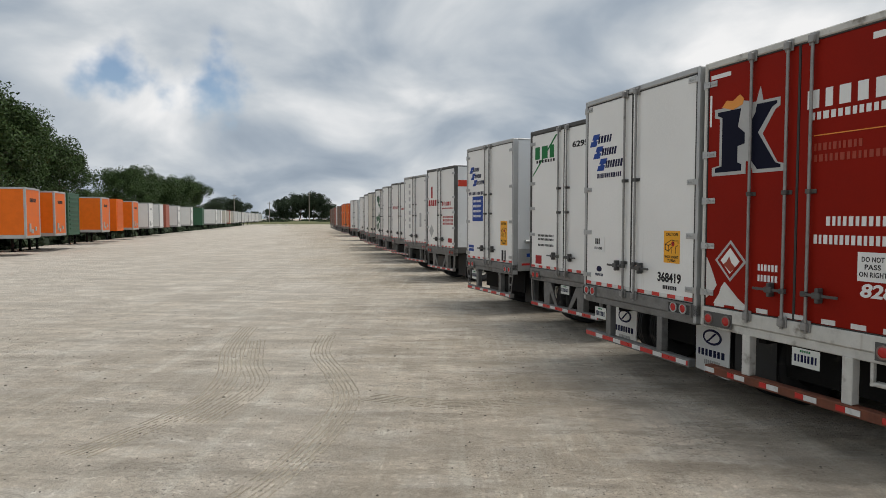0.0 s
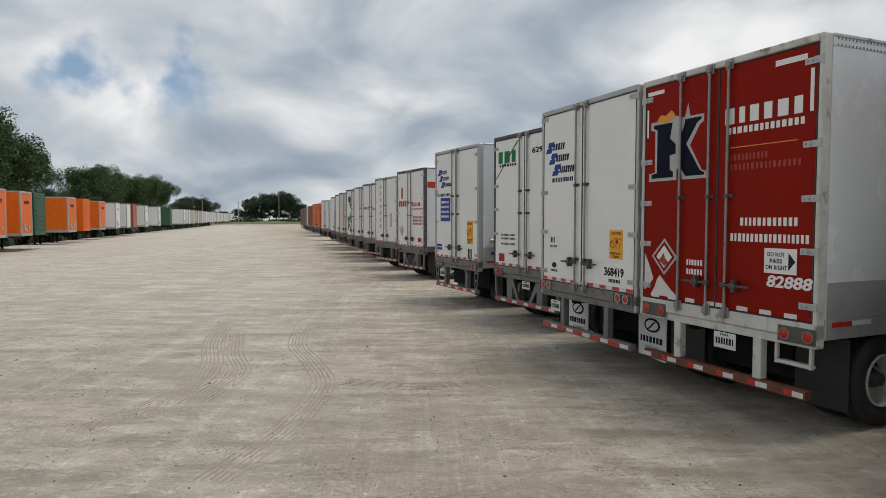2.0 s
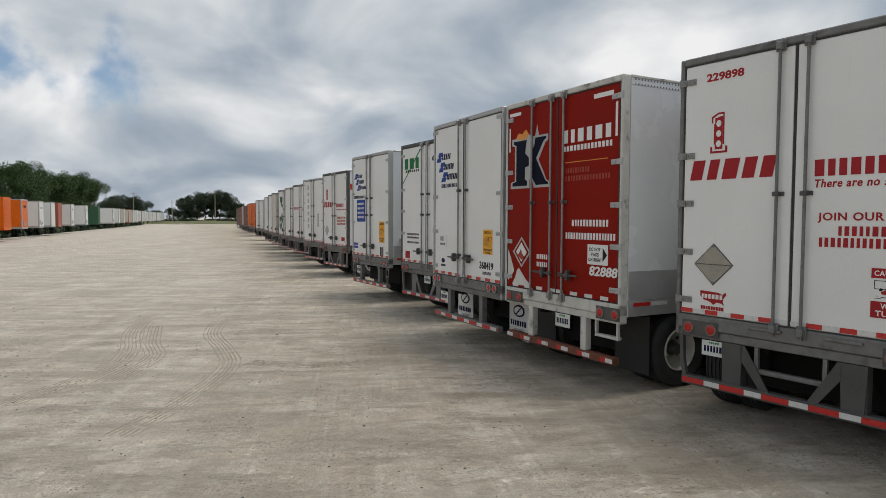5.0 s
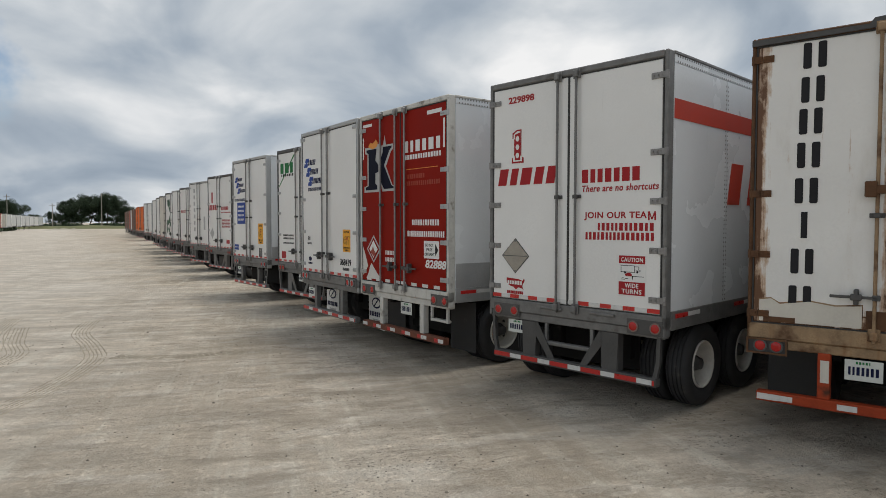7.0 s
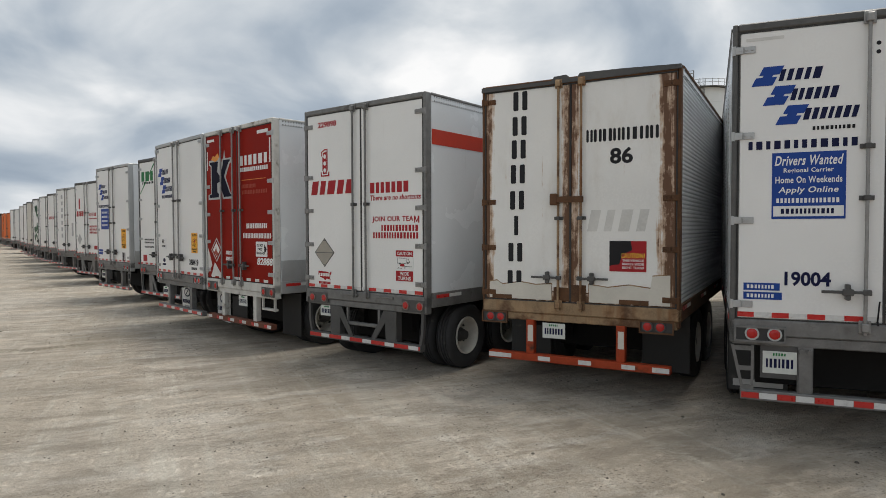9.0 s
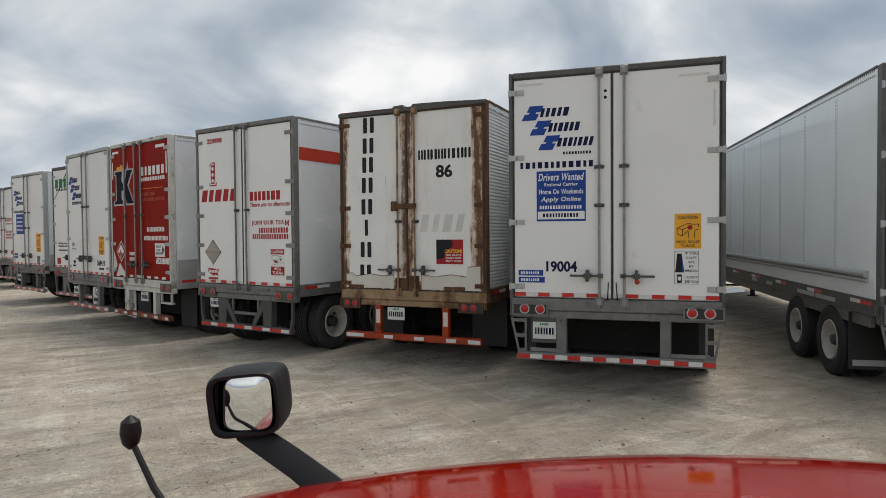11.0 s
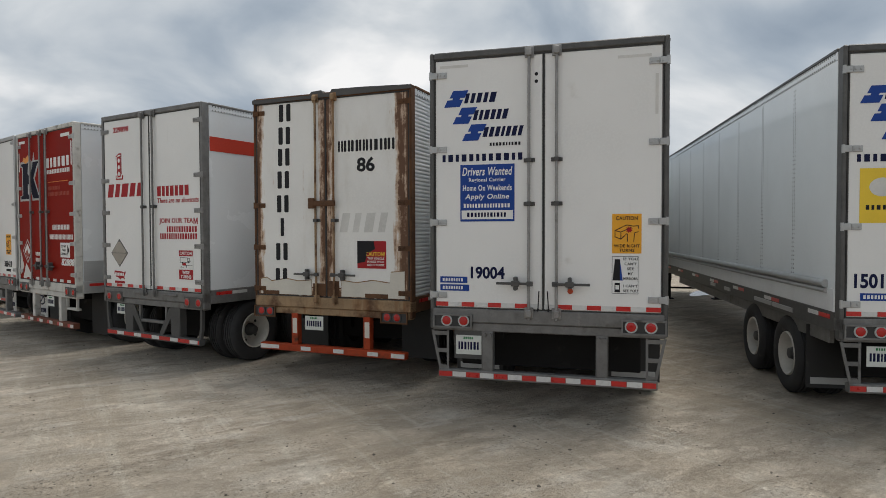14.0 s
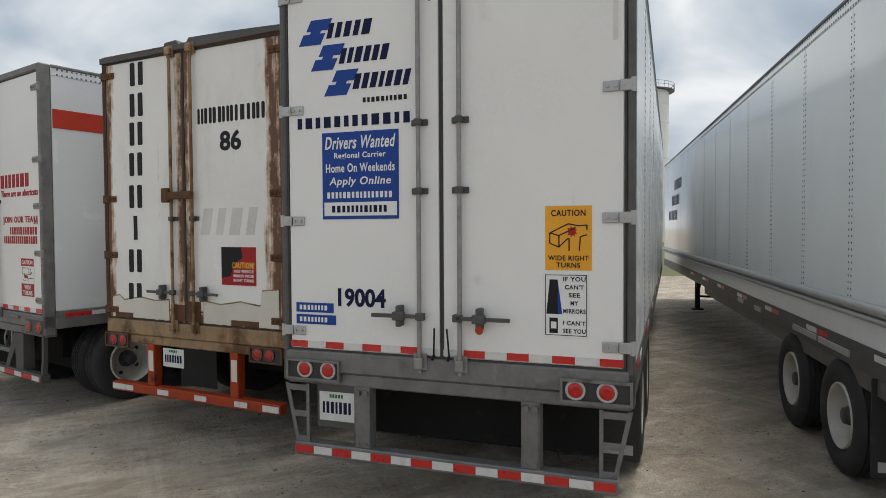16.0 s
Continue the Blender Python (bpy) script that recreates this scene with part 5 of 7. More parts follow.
# 82888: red doors
t = trailer(3.84, 7.03, -68.5, "white semi-trailer with dark red rear doors and a large emblem", length=8.6, door="red_door", frame="white_steel", sill="white_steel", hinges=(3.85, 3.02, 2.47, 1.93, 1.37),
            rods=(-0.57, -0.11, 0.17), brackets=(2.53,), handle_z=1.50, lamps=(-1.15, -0.88, 0.95, 1.22), lamp_z=1.06, lamp_box=False, bumper="rust_bumper", support_mat="white_steel", supports="post",
            stripes=[("tape_white", 0.15), (None, 0.20), ("tape_red", 0.10)], axles=(1.15, 2.40), flap=0.60, door_tape="white", band="alu")
# emblem: navy shape with a pale outline and an amber plume
out = [(-1.16, 2.76), (-0.66, 2.76), (-0.66, 2.90), (-0.60, 2.90), (-0.56, 2.76), (-0.16, 2.76), (-0.16, 2.84), (-0.24, 2.86), (-0.44, 3.18), (-0.28, 3.42), (-0.22, 3.45), (-0.22, 3.54), (-0.44, 3.54),
       (-0.48, 3.70), (-0.53, 3.54), (-0.58, 3.54), (-0.60, 3.44), (-0.62, 3.56), (-0.78, 3.60), (-0.80, 3.54), (-1.13, 3.54), (-1.13, 3.44), (-1.05, 3.42), (-1.05, 2.88), (-1.16, 2.86)]
shape("emblem_outline", out, M["print_grey"], t)
g = Geo()
yy = FACE - 0.002
for pts in ([(-1.11, 2.80), (-0.72, 2.80), (-0.72, 2.87), (-0.78, 2.90), (-0.78, 3.08), (-0.68, 3.10), (-0.68, 3.22), (-0.78, 3.30), (-0.74, 3.50), (-1.08, 3.50), (-1.08, 3.46), (-1.01, 3.43), (-1.01, 2.87), (-1.11, 2.85)],
            [(-0.60, 2.92), (-0.50, 2.80), (-0.20, 2.80), (-0.20, 2.83), (-0.27, 2.86), (-0.50, 3.20), (-0.32, 3.45), (-0.26, 3.48), (-0.26, 3.51), (-0.52, 3.51), (-0.54, 3.42), (-0.62, 3.30), (-0.62, 3.05)]):
    g.prism(pts, yy, yy + 0.004)
part("emblem", g, M["emblem_navy"], t)
shape("emblem_plume", [(-1.02, 3.55), (-0.95, 3.62), (-0.86, 3.60), (-0.76, 3.66), (-0.70, 3.60), (-0.72, 3.54), (-0.86, 3.50)], M["flame"], t, y=FACE - 0.002)
bars((0.10, 1.15, 3.35, 3.53), 6, M["print_white"], t, gap=0.40)
bars((0.13, 1.13, 3.235, 3.31), 14, M["print_white"], t, gap=0.34)
sheet("rule", (0.18, 1.03, 3.075, 3.085), M["flame"], t)
bars((0.19, 0.70, 2.93, 3.00), 10, M["faded_gold"], t)
bars((0.19, 1.10, 2.82, 2.89), 16, M["faded_gold"], t)
bars((0.34, 1.08, 2.19, 2.28), 12, M["print_white"], t)
bars((0.21, 1.21, 2.01, 2.10), 18, M["print_white"], t)
s = sheet("warning_sticker", (0.67, 1.06, 1.68, 1.95), M["print_white"], t, "white sticker with black print and an arrow")
for line, zc, x0, x1 in (("DO NOT", 1.885, 0.71, 0.92), ("PASS", 1.815, 0.74, 0.89), ("ON RIGHT", 1.745, 0.69, 0.95)):
    words(line, (x0, x1, zc - 0.024, zc + 0.024), M["black"], s)
part("arrow", Geo().prism([(0.965, 1.72), (1.045, 1.815), (0.965, 1.91)], FACE - 0.002, FACE + 0.002), M["black"], s)
number(t, "82888", (0.71, 1.24, 1.53, 1.66), M["print_white"], slant=0.2)
for z in (1.69, 1.575):
    bars((-0.46, -0.19, z, z + 0.07), 6, M["print_white"], t)
shape("bare_patch", [(-1.22, 1.80), (-1.16, 1.70), (-1.11, 1.60), (-1.05, 1.47), (-1.13, 1.36), (-1.22, 1.30)], M["ghost"], t, y=-0.002)
shape("bare_patch", [(-0.98, 1.46), (-0.93, 1.52), (-0.86, 1.46), (-0.72, 1.34), (-0.62, 1.28), (-0.64, 1.25), (-1.10, 1.25), (-1.02, 1.36)], M["ghost"], t, y=-0.002)
shape("placard_edge", [(-1.08, 1.77), (-0.85, 1.53), (-0.62, 1.77), (-0.85, 2.01)], M["print_grey"], t)
shape("placard_holder", [(-1.04, 1.77), (-0.85, 1.57), (-0.66, 1.77), (-0.85, 1.97)], M["red_door"], t, y=FACE - 0.002)
shape("placard", [(-0.99, 1.77), (-0.85, 1.62), (-0.71, 1.77), (-0.85, 1.92)], M["print_white"], t, "worn white placard", y=FACE - 0.004)
shape("placard_wear", [(-0.95, 1.72), (-0.90, 1.69), (-0.84, 1.64), (-0.77, 1.70), (-0.83, 1.75), (-0.86, 1.82), (-0.90, 1.76)], M["faded_gold"], t, y=FACE - 0.006)
for r in ((0.75, 1.12, 3.88, 3.94), (1.16, 1.20, 3.35, 3.78), (-1.20, -0.90, 3.90, 3.95), (-1.21, -1.18, 3.35, 3.72)):
    sheet("old_tape", r, M["print_white"], t, y=-0.002)
number_plate(t, -0.02, 0.30, 0.74, 0.93)
part("lower_band", Geo().box(1.299, 1.305, 0.13, 8.5, 1.25, 1.62).box(-1.305, -1.299, 0.13, 8.5, 1.25, 1.62), M["alu"], t)
part("step", Geo().box(0.82, 1.22, 0.03, 0.12, 0.72, 0.76, 0.01).box(0.80, 0.83, 0.03, 0.07, 0.72, 0.96).box(1.20, 1.23, 0.03, 0.07, 0.72, 0.96), M["white_steel"], t)
g = Geo()
for pts in ([(2.95, 2.62), (3.55, 2.62), (3.50, 3.50), (2.95, 3.50)], [(3.7, 2.62), (4.3, 2.62), (3.9, 3.1), (4.2, 3.5), (3.8, 3.5), (3.6, 3.1)]):
    n_ = len(pts)
    vs = [(1.299, a, b) for a, b in pts] + [(1.304, a, b) for a, b in pts]
    g.add(vs, [tuple(range(n_)), tuple(range(n_, 2 * n_))] + [(i, (i + 1) % n_, (i + 1) % n_ + n_, i + n_) for i in range(n_)])
part("side_emblem", g, M["red"], t)

# 368419
t = trailer(2.89, 9.50, -70.6, "white semi-trailer with blue lettering, yellow sticker and white mud flaps", hinges=(3.96, 2.71, 2.04, 1.37), rods=(-0.195, 0.07), seam=-0.06, brackets=(2.80, 1.62), handle_z=1.57,
            lamps=(-1.19, -1.02, 0.90, 1.08), lamp_z=1.12, supports="post", support_mat="steel", axles=(1.45, 2.70), flap=0)
freight_logo(t, -1.17, -0.27, 2.98, 3.56, M["blue"])
bars((-0.95, -0.30, 2.88, 2.95), 12, M["navy"], t)
s = sheet("label", (-1.08, -0.73, 1.74, 1.98), M["print_white"], t)
bars((-1.00, -0.78, 1.78, 1.82), 7, M["black"], s, y=FACE - 0.002)
bars((-0.98, -0.84, 1.86, 1.95), 3, M["black"], s, y=FACE - 0.002)
part("maker_ring", Geo().prism(disc(-0.87, 1.48, 0.07, 0.045), FACE, FACE + 0.005), M["navy"], t)
bars((-0.97, -0.76, 1.37, 1.41), 7, M["navy"], t)
wide_turn_sticker(t, 0.67, 0.98, 1.68, 2.10)
number(t, "368419", (0.55, 1.01, 1.42, 1.55), M["black"])
bars((0.66, 0.94, 1.33, 1.38), 8, M["black"], t)
for sgn in (-1, 1):
    fl = part("mud_flap", Geo().prism([(sgn * 0.97 - 0.30, 0.24), (sgn * 0.97 + 0.30, 0.20), (sgn * 0.97 + 0.31, 1.0), (sgn * 0.97 - 0.31, 1.0)], 0.55, 0.562), M["print_white"], t, "white mud flap with a navy emblem")
    part("flap_emblem", Geo().prism(disc(sgn * 0.97, 0.70, 0.17, 0.105), 0.543, 0.551), M["navy"], fl)
    part("flap_emblem_gap", Geo().prism(disc(sgn * 0.97, 0.70, 0.135, 0.075), 0.540, 0.547), M["print_white"], fl)
    part("flap_emblem_bar", Geo().prism([(sgn * 0.97 - 0.09, 0.64), (sgn * 0.97 - 0.05, 0.64), (sgn * 0.97 + 0.09, 0.76), (sgn * 0.97 + 0.05, 0.76)], 0.537, 0.543), M["navy"], fl)
    bars((sgn * 0.97 - 0.25, sgn * 0.97 + 0.25, 0.44, 0.53), 7, M["navy"], fl, y=0.543)
    bars((sgn * 0.97 - 0.14, sgn * 0.97 + 0.16, 0.33, 0.39), 8, M["print_grey"], fl, y=0.543)
number_plate(t, -1.0, -0.7, 0.70, 0.88)

# 6295
t = trailer(2.52, 13.04, -67.0, "white semi-trailer with a green emblem and a slanted green stroke", hinges=(3.84, 3.0, 2.47, 1.92), frame="dark_steel", lamps=(-1.12, -0.95, 0.95, 1.12), lamp_box=False, supports="angled", axles=(1.15, 2.40), flap=0)
bars((-1.10, -0.28, 3.50, 3.76), 3, M["print_green"], t, gap=0.30)
bars((-1.05, -0.30, 3.42, 3.48), 7, M["black"], t)
shape("logo_stroke", [(-1.22, 3.16), (-1.18, 3.16), (-0.24, 3.95), (-0.30, 3.95)], M["print_green"], t, y=FACE - 0.002)
number(t, "6295", (0.29, 0.81, 3.62, 3.74), M["black"])
for z in (1.88, 1.80, 1.68):
    bars((-0.96, -0.34, z, z + 0.045), 12, M["black"], t)
sheet("maker_label", (-1.06, -0.82, 1.30, 1.48), M["red"], t)
number_plate(t, -0.1, 0.2, 0.76, 0.93)

# a second blue-lettered trailer
t = trailer(1.23, 16.35, -67.0, "white semi-trailer with blue lettering, blue sign and yellow sticker", axles=(1.45, 2.70), flap=0.75)
freight_logo(t, -1.13, -0.25, 3.09, 3.60, M["blue"])
bars((-1.15, -0.20, 2.87, 2.95), 12, M["navy"], t)
s = sheet("hiring_sign", (-0.94, -0.32, 2.19, 2.83), M["blue"], t, "blue hiring sign with white print")
for i in range(4):
    bars((-0.88, -0.40, 2.68 - i * 0.13, 2.74 - i * 0.13), 10, M["print_white"], s, y=FACE - 0.002)
wide_turn_sticker(t, 0.66, 1.0, 1.62, 2.20)
bars((0.72, 0.98, 1.25, 1.5), 2, M["black"], t)
for z in (1.49, 1.40):
    sheet("maker_label", (-1.18, -0.86, z, z + 0.072), M["blue"], t)
part("rub_rail", Geo().rod((1.325, 0.30, 1.72), (1.325, 14.0, 1.72), 0.045, 10).rod((-1.325, 0.30, 1.72), (-1.325, 14.0, 1.72), 0.045, 10), M["alu"], t, smooth=True)
part("lower_band", Geo().box(1.299, 1.306, 0.13, 14.5, 1.25, 1.55).box(-1.306, -1.299, 0.13, 14.5, 1.25, 1.55), M["alu"], t)
part("side_label", Geo().box(1.303, 1.310, 0.35, 0.75, 1.36, 1.44), M["blue"], t)
number_plate(t, -1.0, -0.70, 0.67, 0.89)

# a second red-lettered trailer
t = trailer(-0.11, 23.79, -66.0, "white semi-trailer with dark red lettering and a red side stripe", frame="dark_steel", hinges=(3.84, 3.01, 2.47, 1.92, 1.37), lamp_box=False, supports="angled", axles=(1.05, 2.30), flap=0.6, detail=1)
sheet("logo_block", (-0.88, -0.74, 3.03, 3.46), M["red"], t)
bars((-1.13, -0.13, 2.73, 2.95), 5, M["red"], t, slant=0.2, gap=0.30)
bars((0.20, 0.98, 2.72, 2.86), 7, M["red"], t)
bars((0.20, 1.20, 2.60, 2.65), 14, M["red"], t)
for z in (2.27, 2.15, 2.03):
    bars((0.26, 1.17, z, z + 0.08), 12, M["red"], t)
shape("placard_holder", [(-1.07, 1.79), (-0.84, 1.56), (-0.61, 1.79), (-0.84, 2.02)], M["print_grey"], t)
sheet("warning_sticker", (0.72, 1.05, 1.40, 1.55), M["red"], t)
part("side_stripe", Geo().box(1.299, 1.304, 0.13, 14.4, 3.38, 3.60), M["stripe_red"], t)

# farther along the row: (x, y, turn, label, options, marks)
FAR_ROW = [
    (-1.30, 28.2, -65, "white semi-trailer with grey vertical lettering and a dented side", dict(frame="alu", detail=1, axles=(1.05, 2.3)), "tall"),
    (-2.36, 33.3, -65, "white semi-trailer with faint red lettering", dict(frame="dark_steel", detail=1), "red"),
    (-3.20, 36.6, -65, "white semi-trailer with plain weathered doors", dict(frame="alu", detail=1), ""),
    (-4.05, 40.0, -65, "white semi-trailer with dark green graffiti on its doors", dict(frame="dark_steel", detail=1), "scrawl"),
    (-5.20, 45.2, -65, "grey-white semi-trailer with dark door frame", dict(frame="dark_steel", detail=1, door="cream"), ""),
    (-5.95, 48.6, -65, "white semi-trailer with dark frame and plain doors", dict(frame="dark_steel", detail=1), ""),
    (-7.10, 54.1, -65, "white semi-trailer with grey frame and plain doors", dict(frame="alu", detail=1), ""),
    (-9.57, 64.5, -65, "tall white semi-trailer standing apart", dict(frame="alu", detail=1), ""),
    (-12.9, 79.6, -65, "orange semi-trailer with orange doors", dict(door="orange", body="orange", frame="rust_orange", detail=1), ""),
    (-13.8, 83.6, -65, "faded orange semi-trailer with brown frame", dict(door="orange", body="orange", frame="rust_orange", detail=1), ""),
    (-16.4, 94.8, -65, "brown container trailer with ribbed doors", dict(door="brown", body="brown", frame="rust", detail=0), ""),
    (-17.4, 99.4, -65, "white semi-trailer far along the row", dict(frame="alu", detail=0), ""),
    (-18.7, 104.8, -65, "red-brown container trailer with plain doors", dict(door="brick_red", body="brick_red", frame="rust", detail=0), ""),
    (-20.6, 113.0, -65, "grey-brown container trailer far along the row", dict(door="brown", body="brown", frame="dark_steel", detail=0), ""),
    (-23.0, 123.6, -65, "brown container trailer at the end of the row", dict(door="brown", body="brown", frame="rust", detail=0), ""),
]
for x, y, h, label, opt, marks in FAR_ROW:
    t = trailer(x, y, h, label, side="sheet", flap=0, length=13.6, **opt)
    if marks == "tall":
        for i in range(7):
            sheet("stencil_block", (-0.72, -0.52, 3.62 - i * 0.3, 3.80 - i * 0.3), M["print_grey"], t)
        sheet("dark_label", (0.55, 0.75, 1.9, 2.5), M["print_grey"], t)
        part("side_brace", Geo().rod((1.32, 0.2, 1.7), (1.32, 1.6, 2.2), 0.03), M["alu"], t)
    elif marks == "red":
        bars((-1.1, -0.2, 2.75, 2.9), 6, M["red"], t)
        bars((0.2, 1.1, 2.7, 2.8), 8, M["red"], t)
    elif marks == "scrawl":
        rnd = random.Random(9)
        for i in range(14):
            cx, cz = rnd.uniform(-1.0, -0.3), rnd.uniform(1.4, 3.6)
            shape("graffiti_patch", [(cx + rnd.uniform(0.06, 0.2) * math.cos(a), cz + rnd.uniform(0.1, 0.32) * math.sin(a)) for a in [j * math.pi / 4 for j in range(8)]], M["green"], t)
        for i in range(8):
            cx, cz = rnd.uniform(0.3, 1.0), rnd.uniform(1.4, 3.3)
            shape("graffiti_patch", [(cx + rnd.uniform(0.03, 0.1) * math.cos(a), cz + rnd.uniform(0.06, 0.2) * math.sin(a)) for a in [j * math.pi / 4 for j in range(8)]], M["print_grey"], t)


# ---------- the left-hand row: trailers with their noses to the yard ----------
def nose_trailer(cx, cy, turn, label, paint, trim="alu", length=14.6, ribs=False, legs=True, marks=None):
    """A trailer whose near nose corner stands at cx, cy."""
    a = radians(turn)
    ox = cx - (1.3 * math.cos(a) - length * math.sin(a))
    oy = cy - (1.3 * math.sin(a) + length * math.cos(a))
    t = thing("semi_trailer", ox, oy, 0, turn, label, "trailer", "trailers in the row nosed to the yard")
    z0 = 1.12
    P, A = M[paint], M[trim]
    for s in (-1, 1):
        part("side_wall", Geo().box(min(s * 1.25, s * 1.295), max(s * 1.25, s * 1.295), 0.0, length - 0.06, z0 + 0.15, TOP - 0.1), P, t)
        part("bottom_rail", Geo().box(min(s * 1.22, s * 1.30), max(s * 1.22, s * 1.30), 0.0, length - 0.05, z0 - 0.06, z0 + 0.16, 0.01), A, t)
        part("top_rail", Geo().box(min(s * 1.22, s * 1.30), max(s * 1.22, s * 1.30), 0.0, length - 0.05, TOP - 0.11, TOP, 0.01), A, t)
        part("corner_post", Geo().box(min(s * 1.14, s * 1.30), max(s * 1.14, s * 1.30), length - 0.14, length + 0.01, z0 - 0.05, TOP, 0.035), A, t)
        leg = part("landing_leg", Geo().box(s * 0.72 - 0.07, s * 0.72 + 0.07, length - 2.8, length - 2.66, 0.03, z0, 0.01), M["under"], t)
        part("foot", Geo().box(s * 0.72 - 0.16, s * 0.72 + 0.16, length - 2.9, length - 2.56, 0.0, 0.035), M["under"], leg)
    part("roof", Geo().box(-1.26, 1.26, 0.0, length, TOP - 0.05, TOP - 0.006), A, t)
    nose = part("nose_wall", Geo().box(-1.14, 1.14, length - 0.10, length - 0.01, z0 + 0.02, TOP - 0.10), P, t)
    part("nose_header", Geo().box(-1.14, 1.14, length - 0.12, length + 0.012, TOP - 0.12, TOP, 0.012), A, t)
    part("nose_sill", Geo().box(-1.14, 1.14, length - 0.12, length + 0.012, z0 - 0.06, z0 + 0.10, 0.012), A, t)
    part("floor", Geo().box(-1.25, 1.25, 0.0, length - 0.1, z0 - 0.06, z0 + 0.04), M["under"], t)
    part("landing_brace", Geo().rod((-0.72, length - 2.73, 0.4), (0.72, length - 2.73, 0.4), 0.035).rod((-0.72, length - 2.73, 0.4), (0, length - 2.3, z0), 0.03).rod((0.72, length - 2.73, 0.4), (0, length - 2.3, z0), 0.03), M["under"], t)
    wheels(t, (1.4, 2.7), far=True)
    if ribs:
        for i in range(8):
            part("nose_rib", Geo().box(-1.0, 1.0, length - 0.012, length + 0.05, z0 + 0.35 + i * 0.32, z0 + 0.47 + i * 0.32, 0.01), P, nose)
    if marks:
        g = Geo()
        for k in range(8):
            g.box(-0.55 + k * 0.14, -0.45 + k * 0.14, length - 0.012, length - 0.004, 3.25, 3.48)
        part("lettering_bar", g, M[marks], nose)
        part("air_coupling", Geo().box(-0.5, -0.25, length - 0.012, length + 0.04, 1.5, 1.75, 0.01).box(0.1, 0.4, length - 0.012, length + 0.04, 1.35, 1.6, 0.01), M["alu"], nose)
        part("document_box", Geo().box(0.55, 0.75, length - 0.012, length + 0.05, 1.45, 1.95, 0.01), M["print_grey"], nose)
    return t


def left_line(y):
    return -18.94 - 0.2217 * y


LEFT = [
    (43, "orange", "alu", "orange semi-trailer with grey corner posts", dict(marks="black")),
    (47.8, "orange", "alu", "orange semi-trailer with small dark lettering", dict(marks="black")),
    (50.4, "green", "green", "dark green ribbed container trailer", dict(ribs=True)),
    (58.4, "orange", "alu", "orange semi-trailer on black landing legs", dict(marks="black")),
    (62.8, "orange", "orange", "orange container trailer with a ribbed nose", dict(ribs=True)),
    (68.6, "orange", "alu", "orange semi-trailer next to a white one", dict(marks="black")),
    (75.2, "white_door", "alu", "white semi-trailer with dirty sides", dict(marks="print_grey")),
    (80.5, "white_door", "alu", "white semi-trailer with a plain nose", dict()),
    (84, "brick_red", "brick_red", "faded red container trailer", dict()),
    (91.4, "white_door", "alu", "white semi-trailer with grey posts", dict(marks="print_grey")),
    (101.2, "white_door", "alu", "white semi-trailer with grey nose fittings", dict(marks="print_grey")),
    (111.7, "green", "green", "dark green container trailer with ribbed nose", dict(ribs=True)),
    (127.5, "white_door", "alu", "white semi-trailer with grey nose fittings", dict(marks="print_grey")),
    (134.6, "white_door", "alu", "white semi-trailer in the far row", dict()),
    (141.7, "cream", "alu", "cream semi-trailer in the far row", dict()),
    (149.5, "cream", "brick_red", "cream semi-trailer with reddish posts", dict()),
    (157.1, "cream", "alu", "cream semi-trailer in the far row", dict()),
    (165.5, "white_door", "alu", "white semi-trailer in the far row", dict()),
    (174.9, "white_door", "dark_steel", "white semi-trailer with dark posts", dict()),
    (183.8, "white_door", "alu", "white semi-trailer in the far row", dict()),
    (193.7, "white_door", "dark_steel", "white semi-trailer with dark posts", dict()),
    (204.8, "white_door", "alu", "white semi-trailer in the far row", dict()),
    (217.1, "white_door", "dark_steel", "white semi-trailer with dark posts", dict()),
    (231, "white_door", "alu", "white semi-trailer in the far row", dict()),
    (246.9, "white_door", "dark_steel", "white semi-trailer with dark posts", dict()),
]
for y, paint, trim, label, opt in LEFT:
    k = 0.88 + 0.12 * min(1.0, (y - 43) / 30)
    nose_trailer(0.3 + (left_line(y) - 0.3) * k, y * k, -73 if y < 50 else -75, label, paint, trim, **opt)


